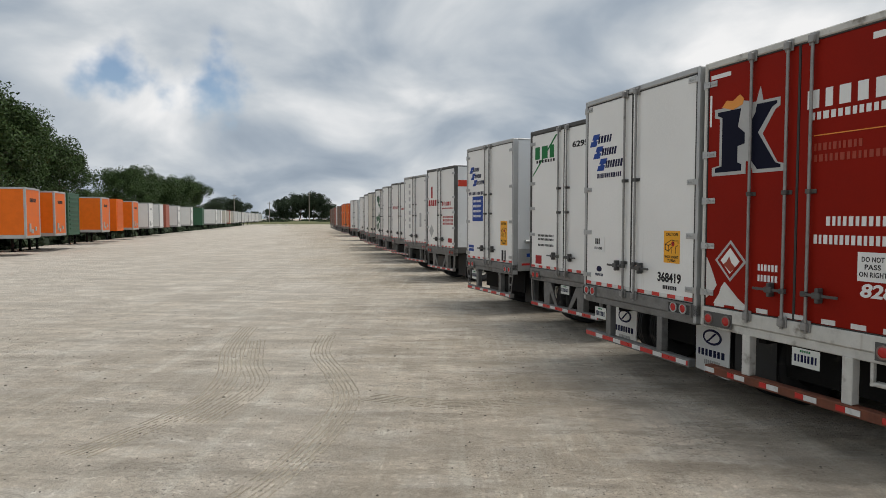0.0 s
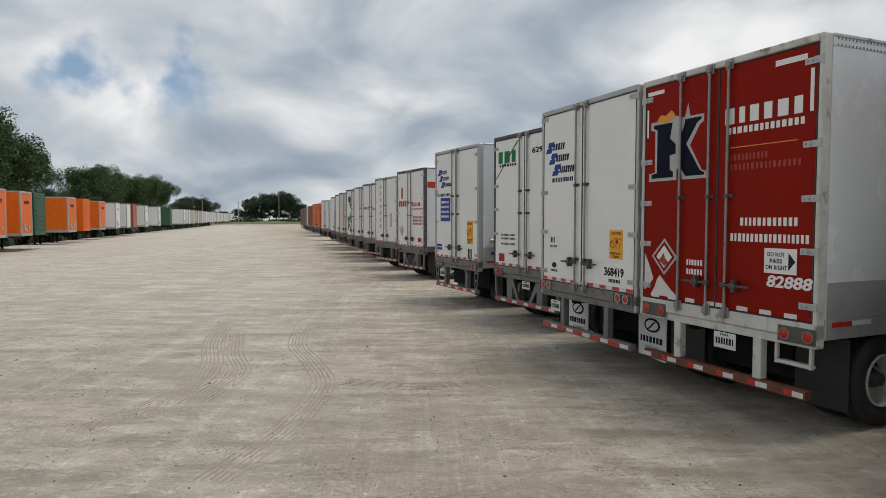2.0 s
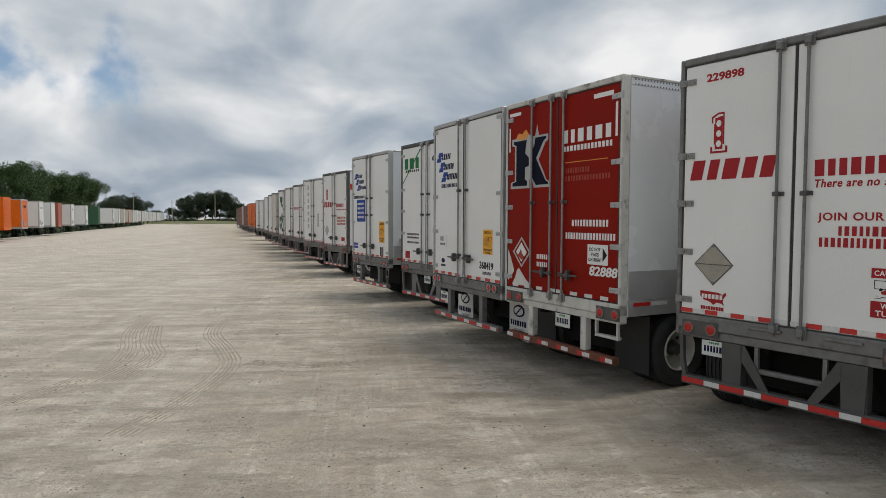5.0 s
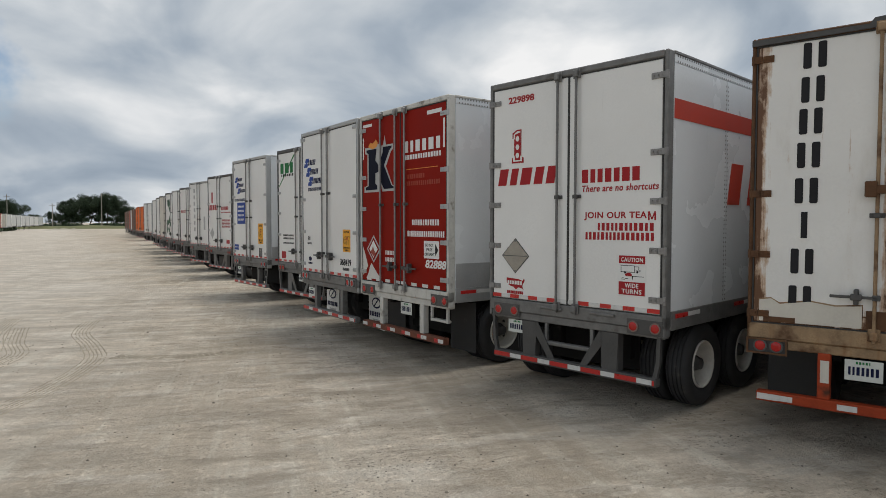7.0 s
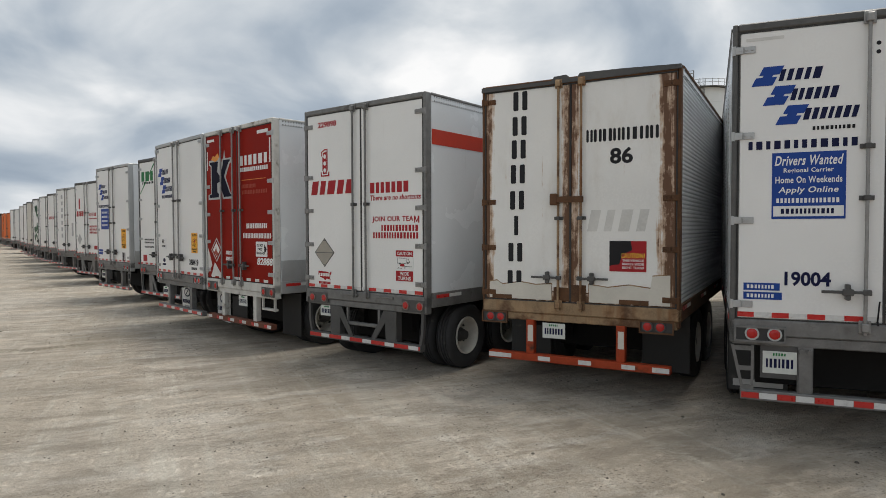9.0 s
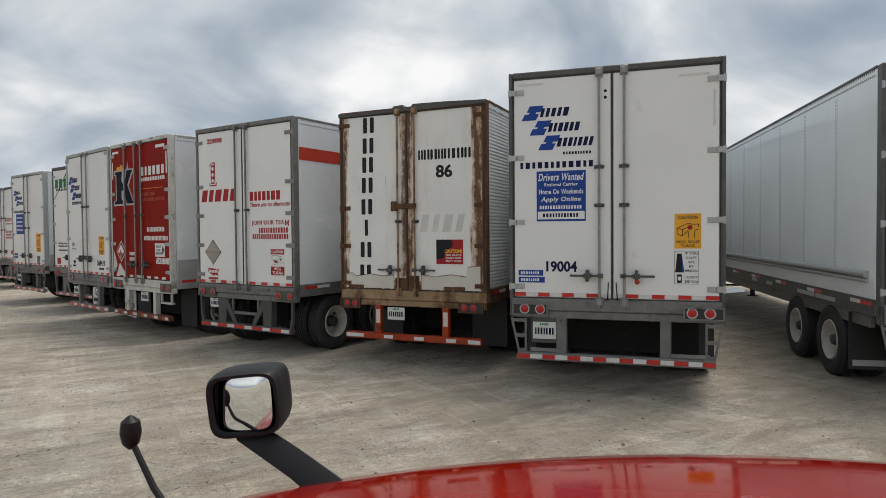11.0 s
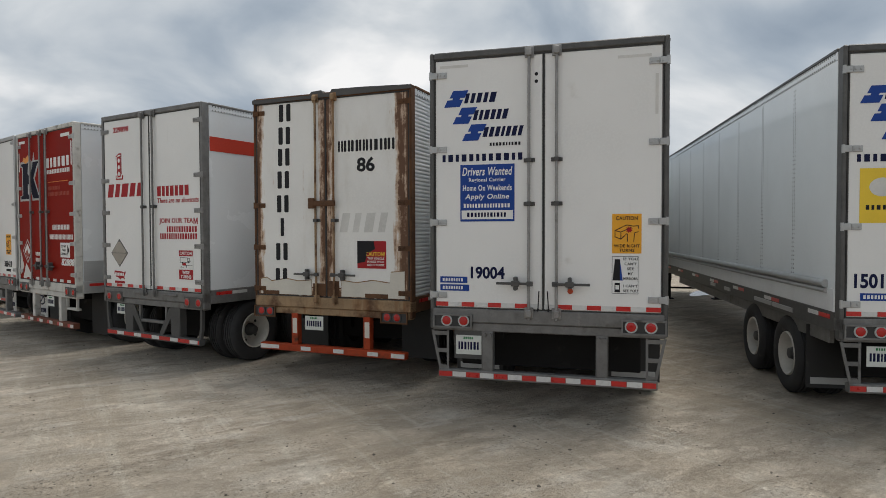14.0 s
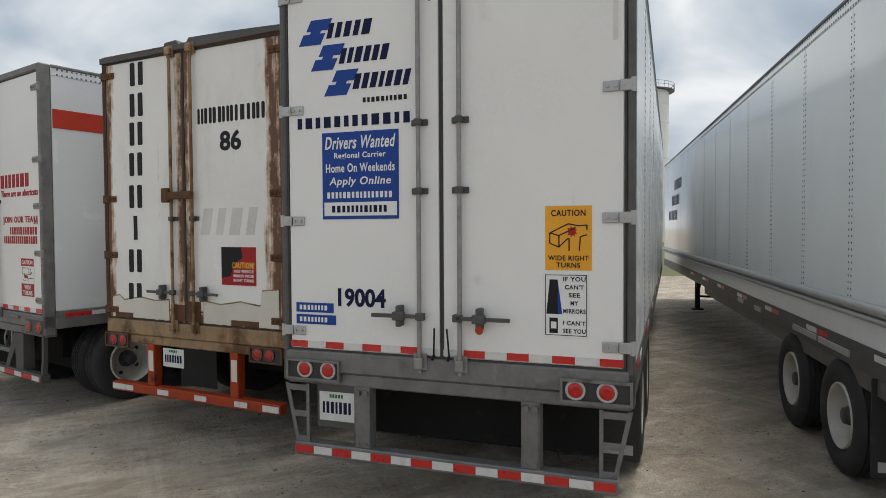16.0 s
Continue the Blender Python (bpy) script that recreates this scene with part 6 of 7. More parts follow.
# ---------- trees ----------
def tree_mesh(seed, height, width, leaves, leaf_size):
    rnd = random.Random(seed)
    g = Geo()
    base_r = height * 0.022
    knots = [Vector((0, 0, 0))]
    for i in range(1, 7):
        knots.append(Vector((rnd.uniform(-1, 1) * 0.02 * height, rnd.uniform(-1, 1) * 0.02 * height, height * 0.12 * i)))
    for i in range(6):
        g.rod(knots[i], knots[i + 1], base_r * (1 - i * 0.14), 9, base_r * (1 - (i + 1) * 0.14))
    tips = []
    for i in range(17):
        z = height * rnd.uniform(0.16, 0.74)
        a = rnd.uniform(0, 2 * math.pi)
        reach = width * 0.5 * rnd.uniform(0.45, 1.0) * (1.05 - 0.5 * abs(z / height - 0.45))
        o = Vector((0, 0, z))
        m = o + Vector((math.cos(a) * reach * 0.55, math.sin(a) * reach * 0.55, height * 0.07))
        e = m + Vector((math.cos(a + 0.3) * reach * 0.45, math.sin(a + 0.3) * reach * 0.45, height * rnd.uniform(0.03, 0.12)))
        g.rod(o, m, base_r * 0.36, 6, base_r * 0.2)
        g.rod(m, e, base_r * 0.2, 5, base_r * 0.06)
        tips += [(m, 0.7), (e, 1.0)]
    for i in range(16):
        a, r = rnd.uniform(0, 2 * math.pi), width * 0.30 * math.sqrt(rnd.random())
        tips.append((Vector((math.cos(a) * r, math.sin(a) * r, height * rnd.uniform(0.60, 0.96))), 0.85))
    tmesh = g.mesh("trunk", True)
    vs, fs = [], []
    per = leaves // len(tips)
    for c, k in tips:
        rad = width * rnd.uniform(0.10, 0.19) * k
        for j in range(per):
            d = Vector((rnd.gauss(0, 1), rnd.gauss(0, 1), rnd.gauss(0, 0.8)))
            d = d.normalized() * rad * (0.35 + 0.75 * rnd.random() ** 0.6)
            p = c + d
            n = Vector((rnd.gauss(0, 1), rnd.gauss(0, 1), rnd.gauss(0.5, 1))).normalized()
            u = n.orthogonal().normalized()
            u = Matrix.Rotation(rnd.uniform(0, 6.28), 3, n) @ u
            w = n.cross(u)
            s = leaf_size * rnd.uniform(0.6, 1.35)
            b = len(vs)
            vs += [tuple(p - u * s), tuple(p - w * s * 0.55 + n * s * 0.1), tuple(p + u * s), tuple(p + w * s * 0.55 + n * s * 0.1)]
            fs.append((b, b + 1, b + 2, b + 3))
    cm = bpy.data.meshes.new("crown")
    cm.from_pydata(vs, [], fs)
    cm.materials.append(M["leaf"])
    return tmesh, cm


KINDS = [tree_mesh(11, 18, 13, 30000, 0.17), tree_mesh(23, 15, 12, 27000, 0.165), tree_mesh(37, 13, 12, 25000, 0.16), tree_mesh(51, 16, 10, 25000, 0.17)]
PROTO = {}


def tree(k, x, y, scale, turn, label, far=False, group="trees behind the trailers"):
    key = (k, far)
    m = pose(x, y, -0.05, 0, 0, turn)
    if key in PROTO:
        t = copy_thing(PROTO[key], m)
    else:
        t = thing("tree", x, y, -0.05, turn, label, "tree", group)
        PROTO[key] = t
        tr = dress(new("trunk", KINDS[k][0]), M["bark"])
        tr.parent = t
        cr = dress(new("crown", KINDS[k][1]), M["leaf_hazed"] if far else M["leaf"])
        cr.parent = t
    t.scale = (scale, scale, scale * (1.0 if not far else 0.92))
    return tagged(t, label, "tree", group)


def spot(yaw, dist):
    return -math.sin(radians(yaw)) * dist, math.cos(radians(yaw)) * dist


LEAFY = "tall broad tree in full dark green leaf"
# yaw from the yard's entry, distance, kind, scale, turn
for yaw, dist, k, sc, tn in ((41.4, 79, 0, 0.96, 0), (37.6, 86, 0, 0.98, 80), (35.3, 92, 3, 1.04, 150), (33.4, 102, 1, 0.98, 30), (31.5, 112, 3, 0.85, 200), (30.0, 123, 2, 0.56, 120), (45.1, 87, 0, 0.92, 60), (38.8, 98, 1, 1.10, 10), (27.1, 153, 2, 1.01, 210), (26.1, 162, 1, 0.92, 60), (24.9, 181, 2, 1.01, 20), (23.3, 211, 1, 0.99, 300), (22.3, 233, 2, 1.16, 90), (34.3, 103, 0, 0.70, 230)):
    x, y = spot(yaw, dist)
    tree(k, x, y, sc, tn, LEAFY)
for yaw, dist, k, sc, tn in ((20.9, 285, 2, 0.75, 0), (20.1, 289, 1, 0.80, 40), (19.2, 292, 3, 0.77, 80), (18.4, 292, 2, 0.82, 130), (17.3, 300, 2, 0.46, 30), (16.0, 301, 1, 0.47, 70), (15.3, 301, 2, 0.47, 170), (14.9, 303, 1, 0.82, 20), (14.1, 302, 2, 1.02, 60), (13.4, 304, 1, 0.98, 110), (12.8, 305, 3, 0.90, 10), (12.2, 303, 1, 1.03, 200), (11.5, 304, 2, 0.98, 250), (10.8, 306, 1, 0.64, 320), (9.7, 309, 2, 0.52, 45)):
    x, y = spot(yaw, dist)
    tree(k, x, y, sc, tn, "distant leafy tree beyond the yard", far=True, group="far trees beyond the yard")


# ---------- beyond the yard ----------
def mound(name, cx, cy, lx, ly, h, turn, label, material, seed, kind="stuff"):
    nx, ny = 46, 20
    vs = []
    for j in range(ny + 1):
        for i in range(nx + 1):
            u, v = i / nx * 2 - 1, j / ny * 2 - 1
            f = max(0.0, 1 - u * u) ** 0.6 * max(0.0, 1 - v * v) ** 0.8
            z = h * f * (0.75 + 0.5 * noise.noise((u * 5, v * 3, seed))) - 0.06
            vs.append((u * lx / 2, v * ly / 2, z))
    fs = [(j * (nx + 1) + i, j * (nx + 1) + i + 1, (j + 1) * (nx + 1) + i + 1, (j + 1) * (nx + 1) + i) for j in range(ny) for i in range(nx)]
    me = bpy.data.meshes.new(name)
    me.from_pydata(vs, [], fs)
    me.polygons.foreach_set("use_smooth", [True] * len(fs))
    me.materials.append(material)
    ob = new(name, me)
    ob.matrix_world = pose(cx, cy, 0, 0, 0, turn)
    return tagged(ob, label, "grass", kind=kind)


M["heap"] = mat("heaped_gravel", (0.40, 0.365, 0.31), 0.95, vary=0.2, scale=1.2, specular=0.2)
mound("grass_bank", *spot(13.9, 275), 120, 60, 1.2, 12, "low bank of rough grass closing the yard", M["grass"], 3)
mound("grass_bank", *spot(24, 190), 80, 12, 0.7, -80, "strip of rough grass behind the trailers", M["grass"], 8)
mound("grass_bank", *spot(-55, 76), 90, 16, 0.5, 35, "strip of green grass beyond the trailers", M["grass"], 5)
mound("gravel_heap", *spot(15.2, 205), 10, 5, 0.6, 12, "heap of pale gravel", M["heap"], 6)


def scrub(name, cx, cy, lx, ly, h, n, label, turn=12):
    rnd = random.Random(77)
    vs, fs = [], []
    for i in range(n):
        a, b = rnd.uniform(-0.5, 0.5) * lx, rnd.uniform(-0.5, 0.5) * ly
        top = h * (0.5 + 0.5 * noise.noise((a * 0.15, b * 0.2, 2)))
        p = Vector((a, b, rnd.random() * max(0.3, top)))
        q = Vector((rnd.gauss(0, 1), rnd.gauss(0, 1), rnd.gauss(0, 1))).normalized()
        u = q.orthogonal().normalized()
        w = q.cross(u)
        s = rnd.uniform(0.2, 0.5)
        k = len(vs)
        vs += [tuple(p - u * s), tuple(p - w * s * 0.6), tuple(p + u * s), tuple(p + w * s * 0.6)]
        fs.append((k, k + 1, k + 2, k + 3))
    me = bpy.data.meshes.new(name)
    me.from_pydata(vs, [], fs)
    me.materials.append(M["leaf_hazed"])
    ob = new(name, me)
    ob.matrix_world = pose(cx, cy, 0, 0, 0, turn)
    return tagged(ob, label, "bushes", kind="stuff")


scrub("scrub", *spot(14.3, 290), 160, 9, 2.6, 26000, "low scrub in front of the far trees")
# dark leaves added below the left row in place of the shadow band there
scrub("scrub", -47.0, 108, 190, 2.5, 1.2, 16000, "dark leaf strip added as shade under the trailers", 102.5)
scrub("scrub", -60, 98, 190, 7, 4.2, 26000, "dark undergrowth below the trees", 102.5)


def utility_pole(x, y, h, turn, label):
    t = thing("utility_pole", x, y, 0, turn, label, "pole", "utility poles")
    part("shaft", Geo().rod((0, 0, -0.1), (0, 0, h), 0.19, 10, 0.12), M["pole"], t, smooth=True)
    part("crossarm", Geo().box(-0.9, 0.9, -0.06, 0.06, h - 0.8, h - 0.66, 0.01), M["pole"], t)
    for a in (-0.8, 0.0, 0.8):
        part("insulator", Geo().turn([(0, 0.04), (0.08, 0.06), (0.16, 0.03)], at=(a, 0, h - 0.66), axis="z", n=8), M["print_grey"], t)
    return t


utility_pole(*spot(12.6, 262), 13.0, 20, "grey wooden utility pole on the far bank")
utility_pole(*spot(18.9, 265), 12.0, 30, "thin grey utility pole behind the trailers")
utility_pole(*spot(16.0, 280), 9.4, 10, "thin pale utility pole among the far trees")


def silo(x, y, r, h, turn):
    t = thing("silo", x, y, 0, turn, "tall white round silo with railed platform and caged ladder", "silo")
    part("shell", Geo().turn([(0, r), (h - 1.0, r), (h - 0.4, r * 0.97), (h, r * 0.6), (h + 0.3, 0.3)], axis="z", n=48), M["concrete"], t, smooth=True)
    for z in range(2, int(h), 3):
        part("hoop", Geo().turn([(z, r + 0.002), (z + 0.02, r + 0.03), (z + 0.10, r + 0.03), (z + 0.12, r + 0.002)], axis="z", n=48), M["concrete"], t, smooth=True)
    g = Geo().turn([(h - 0.35, r + 0.9), (h - 0.28, r + 0.9), (h - 0.28, 0.2)], axis="z", n=40)
    deck = part("platform", g, M["dark_steel"], t)
    n = 30
    for i in range(n):
        a = 2 * math.pi * i / n
        part("rail_post", lambda: Geo().box(-0.03, 0.03, -0.03, 0.03, 0, 1.15), M["steel"], deck, key="rail_post", at=((r + 0.85) * math.cos(a), (r + 0.85) * math.sin(a), h - 0.28))
    for z in (h + 0.3, h + 0.82):
        g = Geo()
        for i in range(n):
            a, b = 2 * math.pi * i / n, 2 * math.pi * (i + 1) / n
            g.rod(((r + 0.85) * math.cos(a), (r + 0.85) * math.sin(a), z), ((r + 0.85) * math.cos(b), (r + 0.85) * math.sin(b), z), 0.035, 5)
        part("rail", g, M["steel"], deck)
    # caged ladder down the side
    g = Geo()
    for s in (-0.3, 0.3):
        g.rod((s, -r - 0.25, 0.5), (s, -r - 0.25, h), 0.04, 5)
    k = 0.5
    while k < h:
        g.rod((-0.3, -r - 0.25, k), (0.3, -r - 0.25, k), 0.025, 4)
        k += 0.4
    part("ladder", g, M["steel"], t)
    g, k = Geo(), 3.0
    while k < h:
        pts = [(0.45 * math.cos(a), -r - 0.25 - 0.75 * math.sin(a), k) for a in [math.pi * j / 6 for j in range(7)]]
        for p, q in zip(pts, pts[1:]):
            g.rod(p, q, 0.03, 4)
        k += 1.0
    for j in range(1, 6):
        a = math.pi * j / 6
        g.rod((0.45 * math.cos(a), -r - 0.25 - 0.75 * math.sin(a), 3.0), (0.45 * math.cos(a), -r - 0.25 - 0.75 * math.sin(a), h + 1), 0.025, 4)
    part("ladder_cage", g, M["steel"], t)
    g = Geo()
    for a, b in ((-1.2, -1.0), (1.2, -1.0), (1.2, 1.0), (-1.2, 1.0)):
        g.rod((a - r * 0.6, b, h - 0.3), (a - r * 0.6, b, h + 3.2), 0.08, 6)
    for z in (h + 1.0, h + 2.1, h + 3.2):
        for (a, b), (c, d) in (((-1.2, -1), (1.2, -1)), ((1.2, -1), (1.2, 1)), ((1.2, 1), (-1.2, 1)), ((-1.2, 1), (-1.2, -1))):
            g.rod((a - r * 0.6, b, z), (c - r * 0.6, d, z), 0.06, 5)
    part("hoist_frame", g, M["steel"], t)
    part("hoist_drive", Geo().box(-r * 0.6 - 0.5, -r * 0.6 + 0.5, -0.5, 0.5, h, h + 0.9, 0.05), M["lemon"], t)
    return t


silo(2.5 + 118 * math.sin(radians(46.4)), -5.5 + 118 * math.cos(radians(46.4)), 4.2, 25.8, -46)


def shed(x, y, w, d, h, turn):
    t = thing("warehouse", x, y, 0, turn, "long low pale metal warehouse beyond the trailers", "building")
    part("wall", Geo().box(-w / 2, w / 2, -d / 2, d / 2, 0, h), M["concrete"], t)
    part("roof", Geo().box(-w / 2 - 0.4, w / 2 + 0.4, -d / 2 - 0.4, d / 2 + 0.4, h, h + 0.35, 0.05), M["alu"], t)
    n = int(w / 1.5)
    for i in range(n):
        part("wall_rib", lambda: Geo().box(-0.05, 0.05, -0.06, 0.0, 0.0, 1.0), M["alu_side"], t, key="shed_rib", at=(-w / 2 + 0.7 + i * 1.5, -d / 2, 0)).scale = (1, 1, h)
    part("base_course", Geo().box(-w / 2 - 0.02, w / 2 + 0.02, -d / 2 - 0.03, -d / 2 + 0.1, 0, 0.9), M["dark_steel"], t)
    return t


shed(*spot(-62, 128), 60, 18, 6.0, -58)

# ---------- small things on the ground ----------
rnd = random.Random(3)
vs, fs = [], []
for i in range(3000):
    x, y = rnd.uniform(-9, 13), rnd.uniform(-9, 16)
    s = rnd.uniform(0.005, 0.013) * (1.7 if rnd.random() < 0.06 else 1)
    a, k = rnd.uniform(0, 6.28), len(vs)
    z = 0.014 * noise.noise((x * 0.5, y * 0.5, 0)) + 0.007 * noise.noise((x * 2.1, y * 2.1, 3)) - 0.005
    for f, h in ((1.0, 0.0), (0.95, 0.35), (0.6, 0.7)):
        for j in range(6):
            r = s * f * rnd.uniform(0.8, 1.2)
            vs.append((x + r * math.cos(a + j * 1.047), y + r * math.sin(a + j * 1.047), z + s * h))
    fs += [(k + q * 6 + j, k + q * 6 + (j + 1) % 6, k + q * 6 + 6 + (j + 1) % 6, k + q * 6 + 6 + j) for q in range(2) for j in range(6)] + [tuple(range(k + 12, k + 18))]
me = bpy.data.meshes.new("gravel")
me.from_pydata(vs, [], fs)
me.materials.append(M["stone"])
tagged(new("gravel", me), "loose pale stones scattered over the yard", "gravel", kind="stuff")


def tyre_track(points, label):
    """Pressed tread marks: two ribs of short slanted bars along a bend."""
    pts = [Vector((*p, 0)) for p in points]
    path = []
    for i in range(len(pts) - 1):
        p0, p1, p2, p3 = pts[max(0, i - 1)], pts[i], pts[i + 1], pts[min(len(pts) - 1, i + 2)]
        n = int((p2 - p1).length / 0.075)
        for j in range(n):
            u = j / n
            path.append(0.5 * ((2 * p1) + (p2 - p0) * u + (2 * p0 - 5 * p1 + 4 * p2 - p3) * u * u + (3 * p1 - p0 - 3 * p2 + p3) * u ** 3))
    g = Geo()
    rr = random.Random(len(path))
    for a, b in zip(path, path[1:]):
        d = (b - a).normalized()
        s = Vector((-d.y, d.x, 0))
        for off in (-0.16, -0.09, -0.03, 0.03, 0.09, 0.16):
            if rr.random() < 0.12:
                continue
            c = a + s * (off + rr.uniform(-0.006, 0.006))
            k = d * (0.006 if off > 0 else -0.006)
            z = 0.014 * noise.noise((c.x * 0.5, c.y * 0.5, 0)) + 0.007 * noise.noise((c.x * 2.1, c.y * 2.1, 3)) - 0.004
            q = [c - s * 0.009 - d * 0.037 - k, c + s * 0.009 - d * 0.037 + k, c + s * 0.009 + d * 0.037 + k, c - s * 0.009 + d * 0.037 - k]
            g.add([(v.x, v.y, z + 0.001) for v in q] + [(v.x, v.y, z + 0.006) for v in [c + (v - c) * 0.8 for v in q]], [(4, 5, 6, 7), (0, 1, 5, 4), (1, 2, 6, 5), (2, 3, 7, 6), (3, 0, 4, 7)])
    me = g.mesh("tyre_track")
    me.materials.append(M["track"])
    return tagged(new("tyre_track", me), label, "tyre track", kind="stuff")


M["track"] = mat("pressed_gravel", (0.36, 0.318, 0.25), 0.95, vary=0.2, scale=2.5, specular=0.2)
for pts in ([(-3.9, 13.5), (-3.5, 11.3), (-2.9, 9.4), (-2.8, 8.0), (-3.3, 6.3)], [(-2.1, 12.6), (-1.9, 11.0), (-1.35, 9.5), (-1.0, 8.2), (-1.1, 6.6), (-1.5, 5.0)],
            [(-3.3, 12.0), (-2.8, 10.2), (-2.35, 8.9), (-2.5, 7.3)], [(-0.7, 8.4), (0.3, 8.1), (1.4, 8.3)]):
    tyre_track(pts, "pale tread marks pressed into the gravel")
x, y = 3.1 + math.sin(radians(53.0)) * 24.5, -8.15 + math.cos(radians(53.0)) * 24.5
pts = [(0.9 * math.cos(a) * (1 + 0.25 * math.sin(3 * a)), 0.38 * math.sin(a) * (1 + 0.2 * math.cos(2 * a))) for a in [2 * math.pi * i / 28 for i in range(28)]]
me = bpy.data.meshes.new("puddle")
me.from_pydata([(a, b, 0.012) for a, b in pts], [], [tuple(range(28))])
me.materials.append(M["water"])
ob = tagged(new("puddle", me), "small pale puddle on the gravel beside a trailer", "puddle", kind="structure")
ob.matrix_world = pose(x, y, 0, 0, 0, 30)


# ---------- the red truck that halts before the row: its front end ----------
def truck_front(x, y, turn):
    t = thing("truck", x, y, 0, turn, "front end of a glossy red truck with black hood mirrors", "truck")
    # hood: a crowned shell that rounds over at the nose and the fenders
    prof = [(0.45, 1.580), (0.7, 1.576), (1.0, 1.563), (1.3, 1.543), (1.6, 1.518), (1.85, 1.488), (2.05, 1.454), (2.2, 1.413), (2.32, 1.348), (2.42, 1.248), (2.50, 1.108), (2.55, 0.958), (2.56, 0.828)]
    nx = 40
    g = Geo()
    vs = []
    for d, z in prof:
        for i in range(nx + 1):
            u = -1 + 2 * i / nx
            half = 1.60 - 0.06 * max(0, d - 1.8)
            drop = 0.105 * abs(u) ** 2.2 + 0.16 * (max(0.0, abs(u) - 0.84) / 0.16) ** 1.6
            crease = 0.010 * math.exp(-((abs(u) - 0.52) / 0.03) ** 2) * min(1.0, max(0.0, (2.3 - d) / 0.6))
            vs.append((u * half, d - 0.22 * u * u * max(0.0, d - 0.7) / 1.6, z - drop + crease))
    k = nx + 1
    g.add(vs, [(j * k + i, j * k + i + 1, (j + 1) * k + i + 1, (j + 1) * k + i) for j in range(len(prof) - 1) for i in range(nx)])
    part("hood", g, M["truck_red"], t, smooth=True)
    for s in (-1, 1):
        side = Geo().box(min(s * 1.30, s * 1.42), max(s * 1.30, s * 1.42), 0.55, 2.05, 1.02, 1.34, 0.03)
        part("fender", side, M["truck_red"], t)
        part("headlamp", Geo().box(min(s * 0.72, s * 1.06), max(s * 0.72, s * 1.06), 2.18, 2.30, 0.86, 1.08, 0.03), M["print_grey"], t)
        w = part("wheel", wheel_rim, M["rim"], t, key="rim", at=(s * 1.02, 1.35, 0.51), smooth=True)
        w.rotation_euler = (0, 0, 0 if s > 0 else math.pi)
        part("tyre", wheel_tyre, M["rubber"], w, key="tyre", smooth=True)
        # hood mirror on a flat blade of an arm
        out = 1.335 if s < 0 else 1.50
        arm, pts = Geo(), [(0.02, 0.02, 1.515, 0.045), (-0.05, 0.0, 1.482, 0.050), (-0.16, -0.04, 1.428, 0.052), (-0.30, -0.10, 1.35, 0.060), (-0.42, -0.16, 1.28, 0.070)]
        vs = []
        for a, b, c, r in pts:
            for q in range(10):
                h = 2 * math.pi * q / 10
                vs.append((s * (out + a) + 0.5 * r * math.cos(h) * s, 2.12 + b + 0.5 * r * math.sin(h), c + 0.8 * r * math.sin(h) + 0.25 * r * math.cos(h)))
        arm.add(vs, [(j * 10 + i, j * 10 + (i + 1) % 10, (j + 1) * 10 + (i + 1) % 10, (j + 1) * 10 + i) for j in range(4) for i in range(10)] + [tuple(range(10)), tuple(range(40, 50))])
        part("mirror_arm", arm, M["black_plastic"], t, smooth=True)
        g = Geo()
        ring = lambda k, yy, cx=0.0: [(cx + k * 0.106 * math.copysign(abs(math.cos(a)) ** 0.42, math.cos(a)), yy, k * 0.098 * math.copysign(abs(math.sin(a)) ** 0.42, math.sin(a))) for a in [2 * math.pi * i / 36 for i in range(36)]]
        # the shell swells towards the truck's middle
        shells = [(0.84, -0.020, 0.0), (0.90, -0.036, 0.0), (0.98, -0.036, 0.0), (1.03, -0.020, 0.002), (1.04, 0.015, 0.006), (1.02, 0.06, 0.014), (0.94, 0.10, 0.022), (0.78, 0.130, 0.026), (0.45, 0.145, 0.026), (0.0, 0.148, 0.026)]
        vs = [v for k, yy, cx in shells for v in ring(k, yy, -s * cx)]
        g.add(vs, [(j * 36 + i, j * 36 + (i + 1) % 36, (j + 1) * 36 + (i + 1) % 36, (j + 1) * 36 + i) for j in range(len(shells) - 1) for i in range(36)])
        m = part("mirror", g, M["black_plastic"], t, smooth=True)
        m.location, m.rotation_euler = (s * out, 2.12, 1.602), (0.08, 0.08 * s, -s * 0.10)
        vs = [v for k, yy in ((0.85, -0.0215), (0.64, -0.0245), (0.40, -0.0268), (0.18, -0.028), (0.0, -0.0284)) for v in ring(k, yy)]
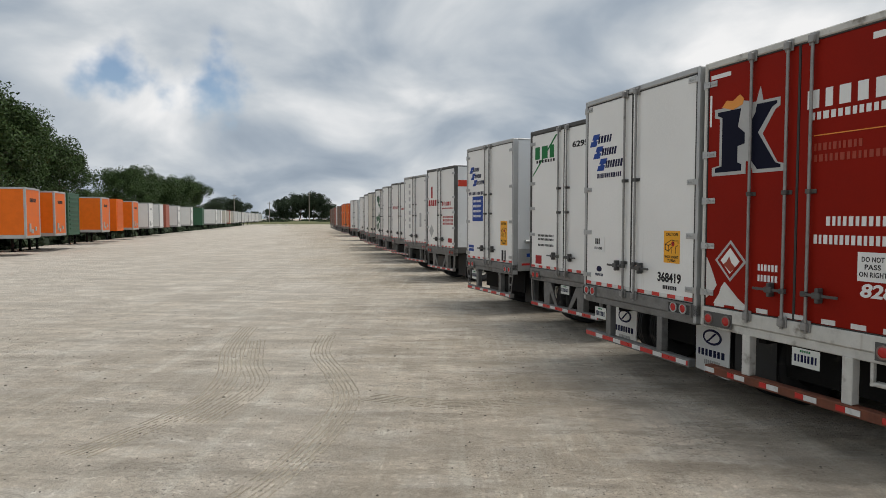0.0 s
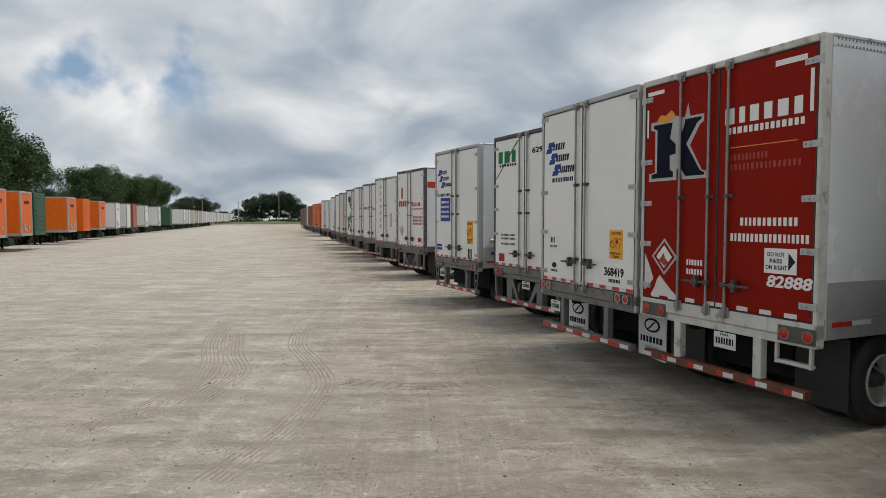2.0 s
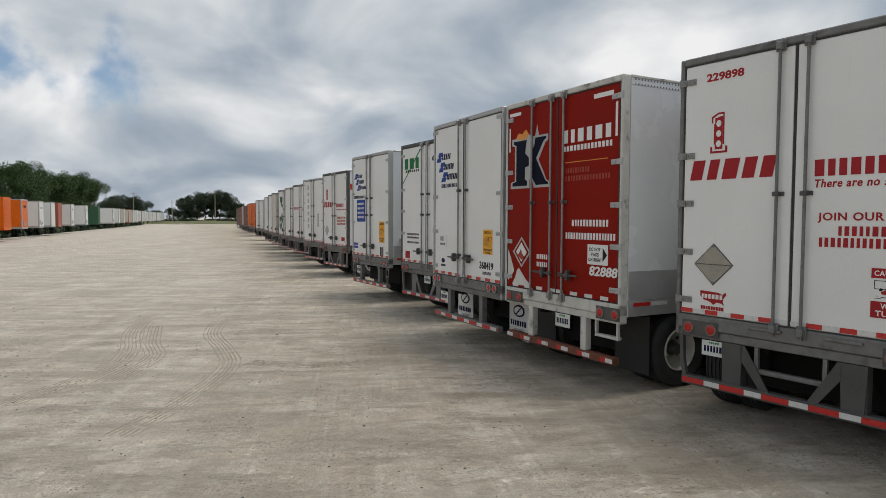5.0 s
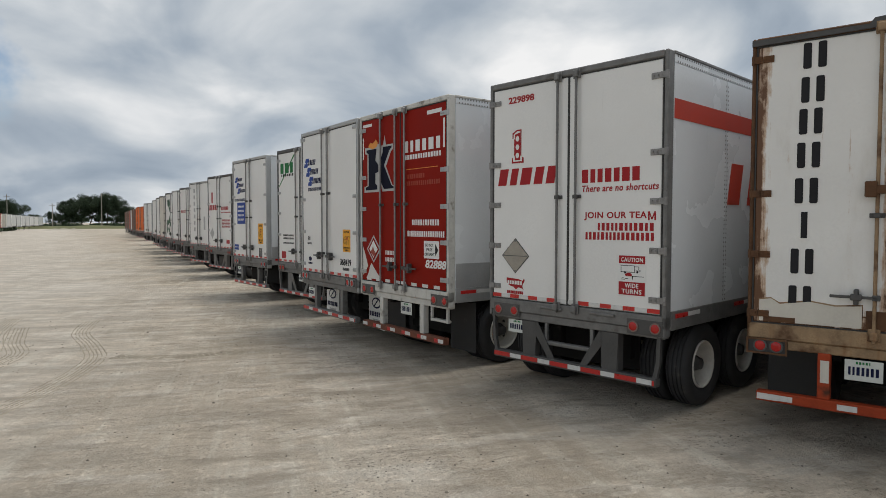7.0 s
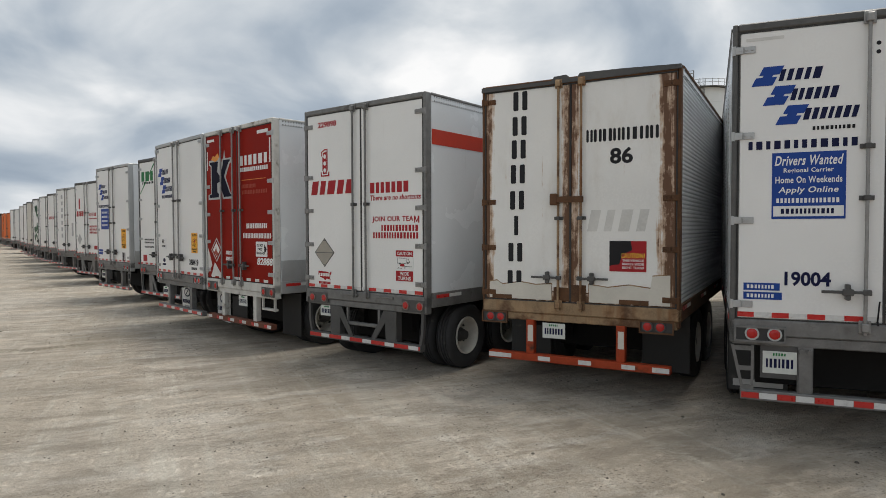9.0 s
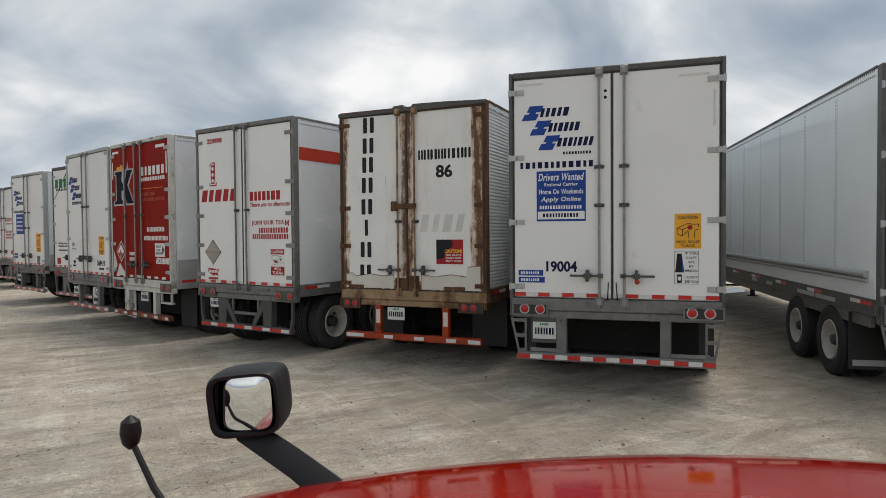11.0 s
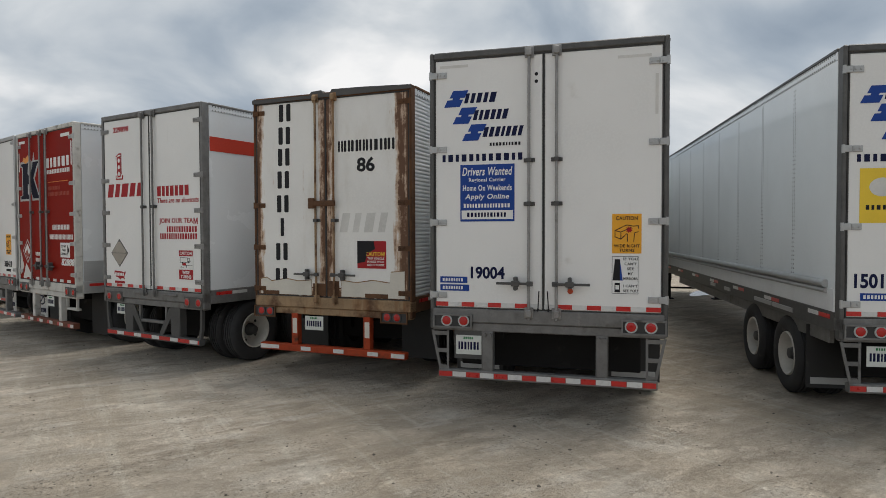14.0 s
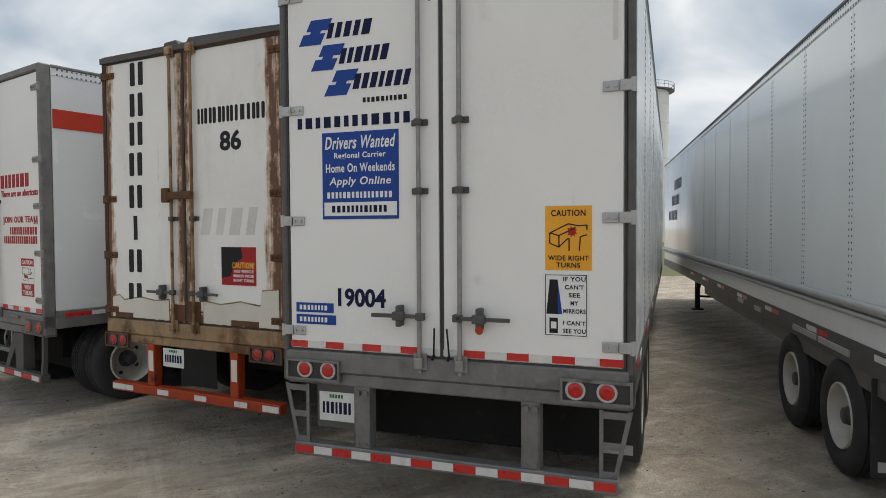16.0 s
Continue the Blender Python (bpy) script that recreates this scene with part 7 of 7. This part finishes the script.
        glass = part("mirror_glass", Geo().add(vs, [(j * 36 + i, j * 36 + (i + 1) % 36, (j + 1) * 36 + (i + 1) % 36, (j + 1) * 36 + i) for j in range(4) for i in range(36)]), M["mirror"], m, smooth=True)
        glass.location, glass.rotation_euler = (0, 0.010, 0), (-0.13, 0, s * 0.20)
    stalk = part("marker_stalk", Geo().rod((-1.40, 1.84, 1.32), (-1.50, 1.87, 1.44), 0.010, 8, 0.009).rod((-1.50, 1.87, 1.44), (-1.57, 1.90, 1.55), 0.009, 8, 0.008), M["black_plastic"], t, smooth=True)
    part("marker_knob", Geo().turn([(1.585, 0.008), (1.60, 0.022), (1.63, 0.028), (1.66, 0.024), (1.675, 0.006)], at=(-1.575, 1.90, -0.05), axis="z", n=14), M["black_plastic"], stalk, smooth=True)
    part("bumper", Geo().box(-1.2, 1.2, 2.35, 2.62, 0.36, 0.74, 0.06), M["truck_red"], t)
    gr = part("grille", Geo().box(-0.62, 0.62, 2.30, 2.44, 0.74, 1.16, 0.03), M["black_plastic"], t)
    for i in range(6):
        part("grille_bar", Geo().box(-0.58, 0.58, 2.43, 2.47, 0.79 + i * 0.06, 0.815 + i * 0.06, 0.006), M["alu"], gr)
    part("firewall", Geo().box(-1.02, 1.02, 0.50, 0.56, 0.62, 1.50), M["black_plastic"], t)
    part("front_axle", Geo().rod((-1.0, 1.35, 0.51), (1.0, 1.35, 0.51), 0.07), M["under"], t)
    for s in (-1, 1):
        part("chassis_rail", Geo().box(s * 0.42 - 0.05, s * 0.42 + 0.05, 0.5, 2.4, 0.58, 0.82), M["under"], t)
    return t


m_ = bpy.data.materials.new("mirror_glass")
m_.use_nodes = True
m_.node_tree.nodes["Principled BSDF"].inputs["Metallic"].default_value = 1.0
m_.node_tree.nodes["Principled BSDF"].inputs["Roughness"].default_value = 0.03
m_.node_tree.nodes["Principled BSDF"].inputs["Base Color"].default_value = (0.8, 0.82, 0.82, 1)
M["mirror"] = m_
truck_front(3.375, -8.225, -30.6)
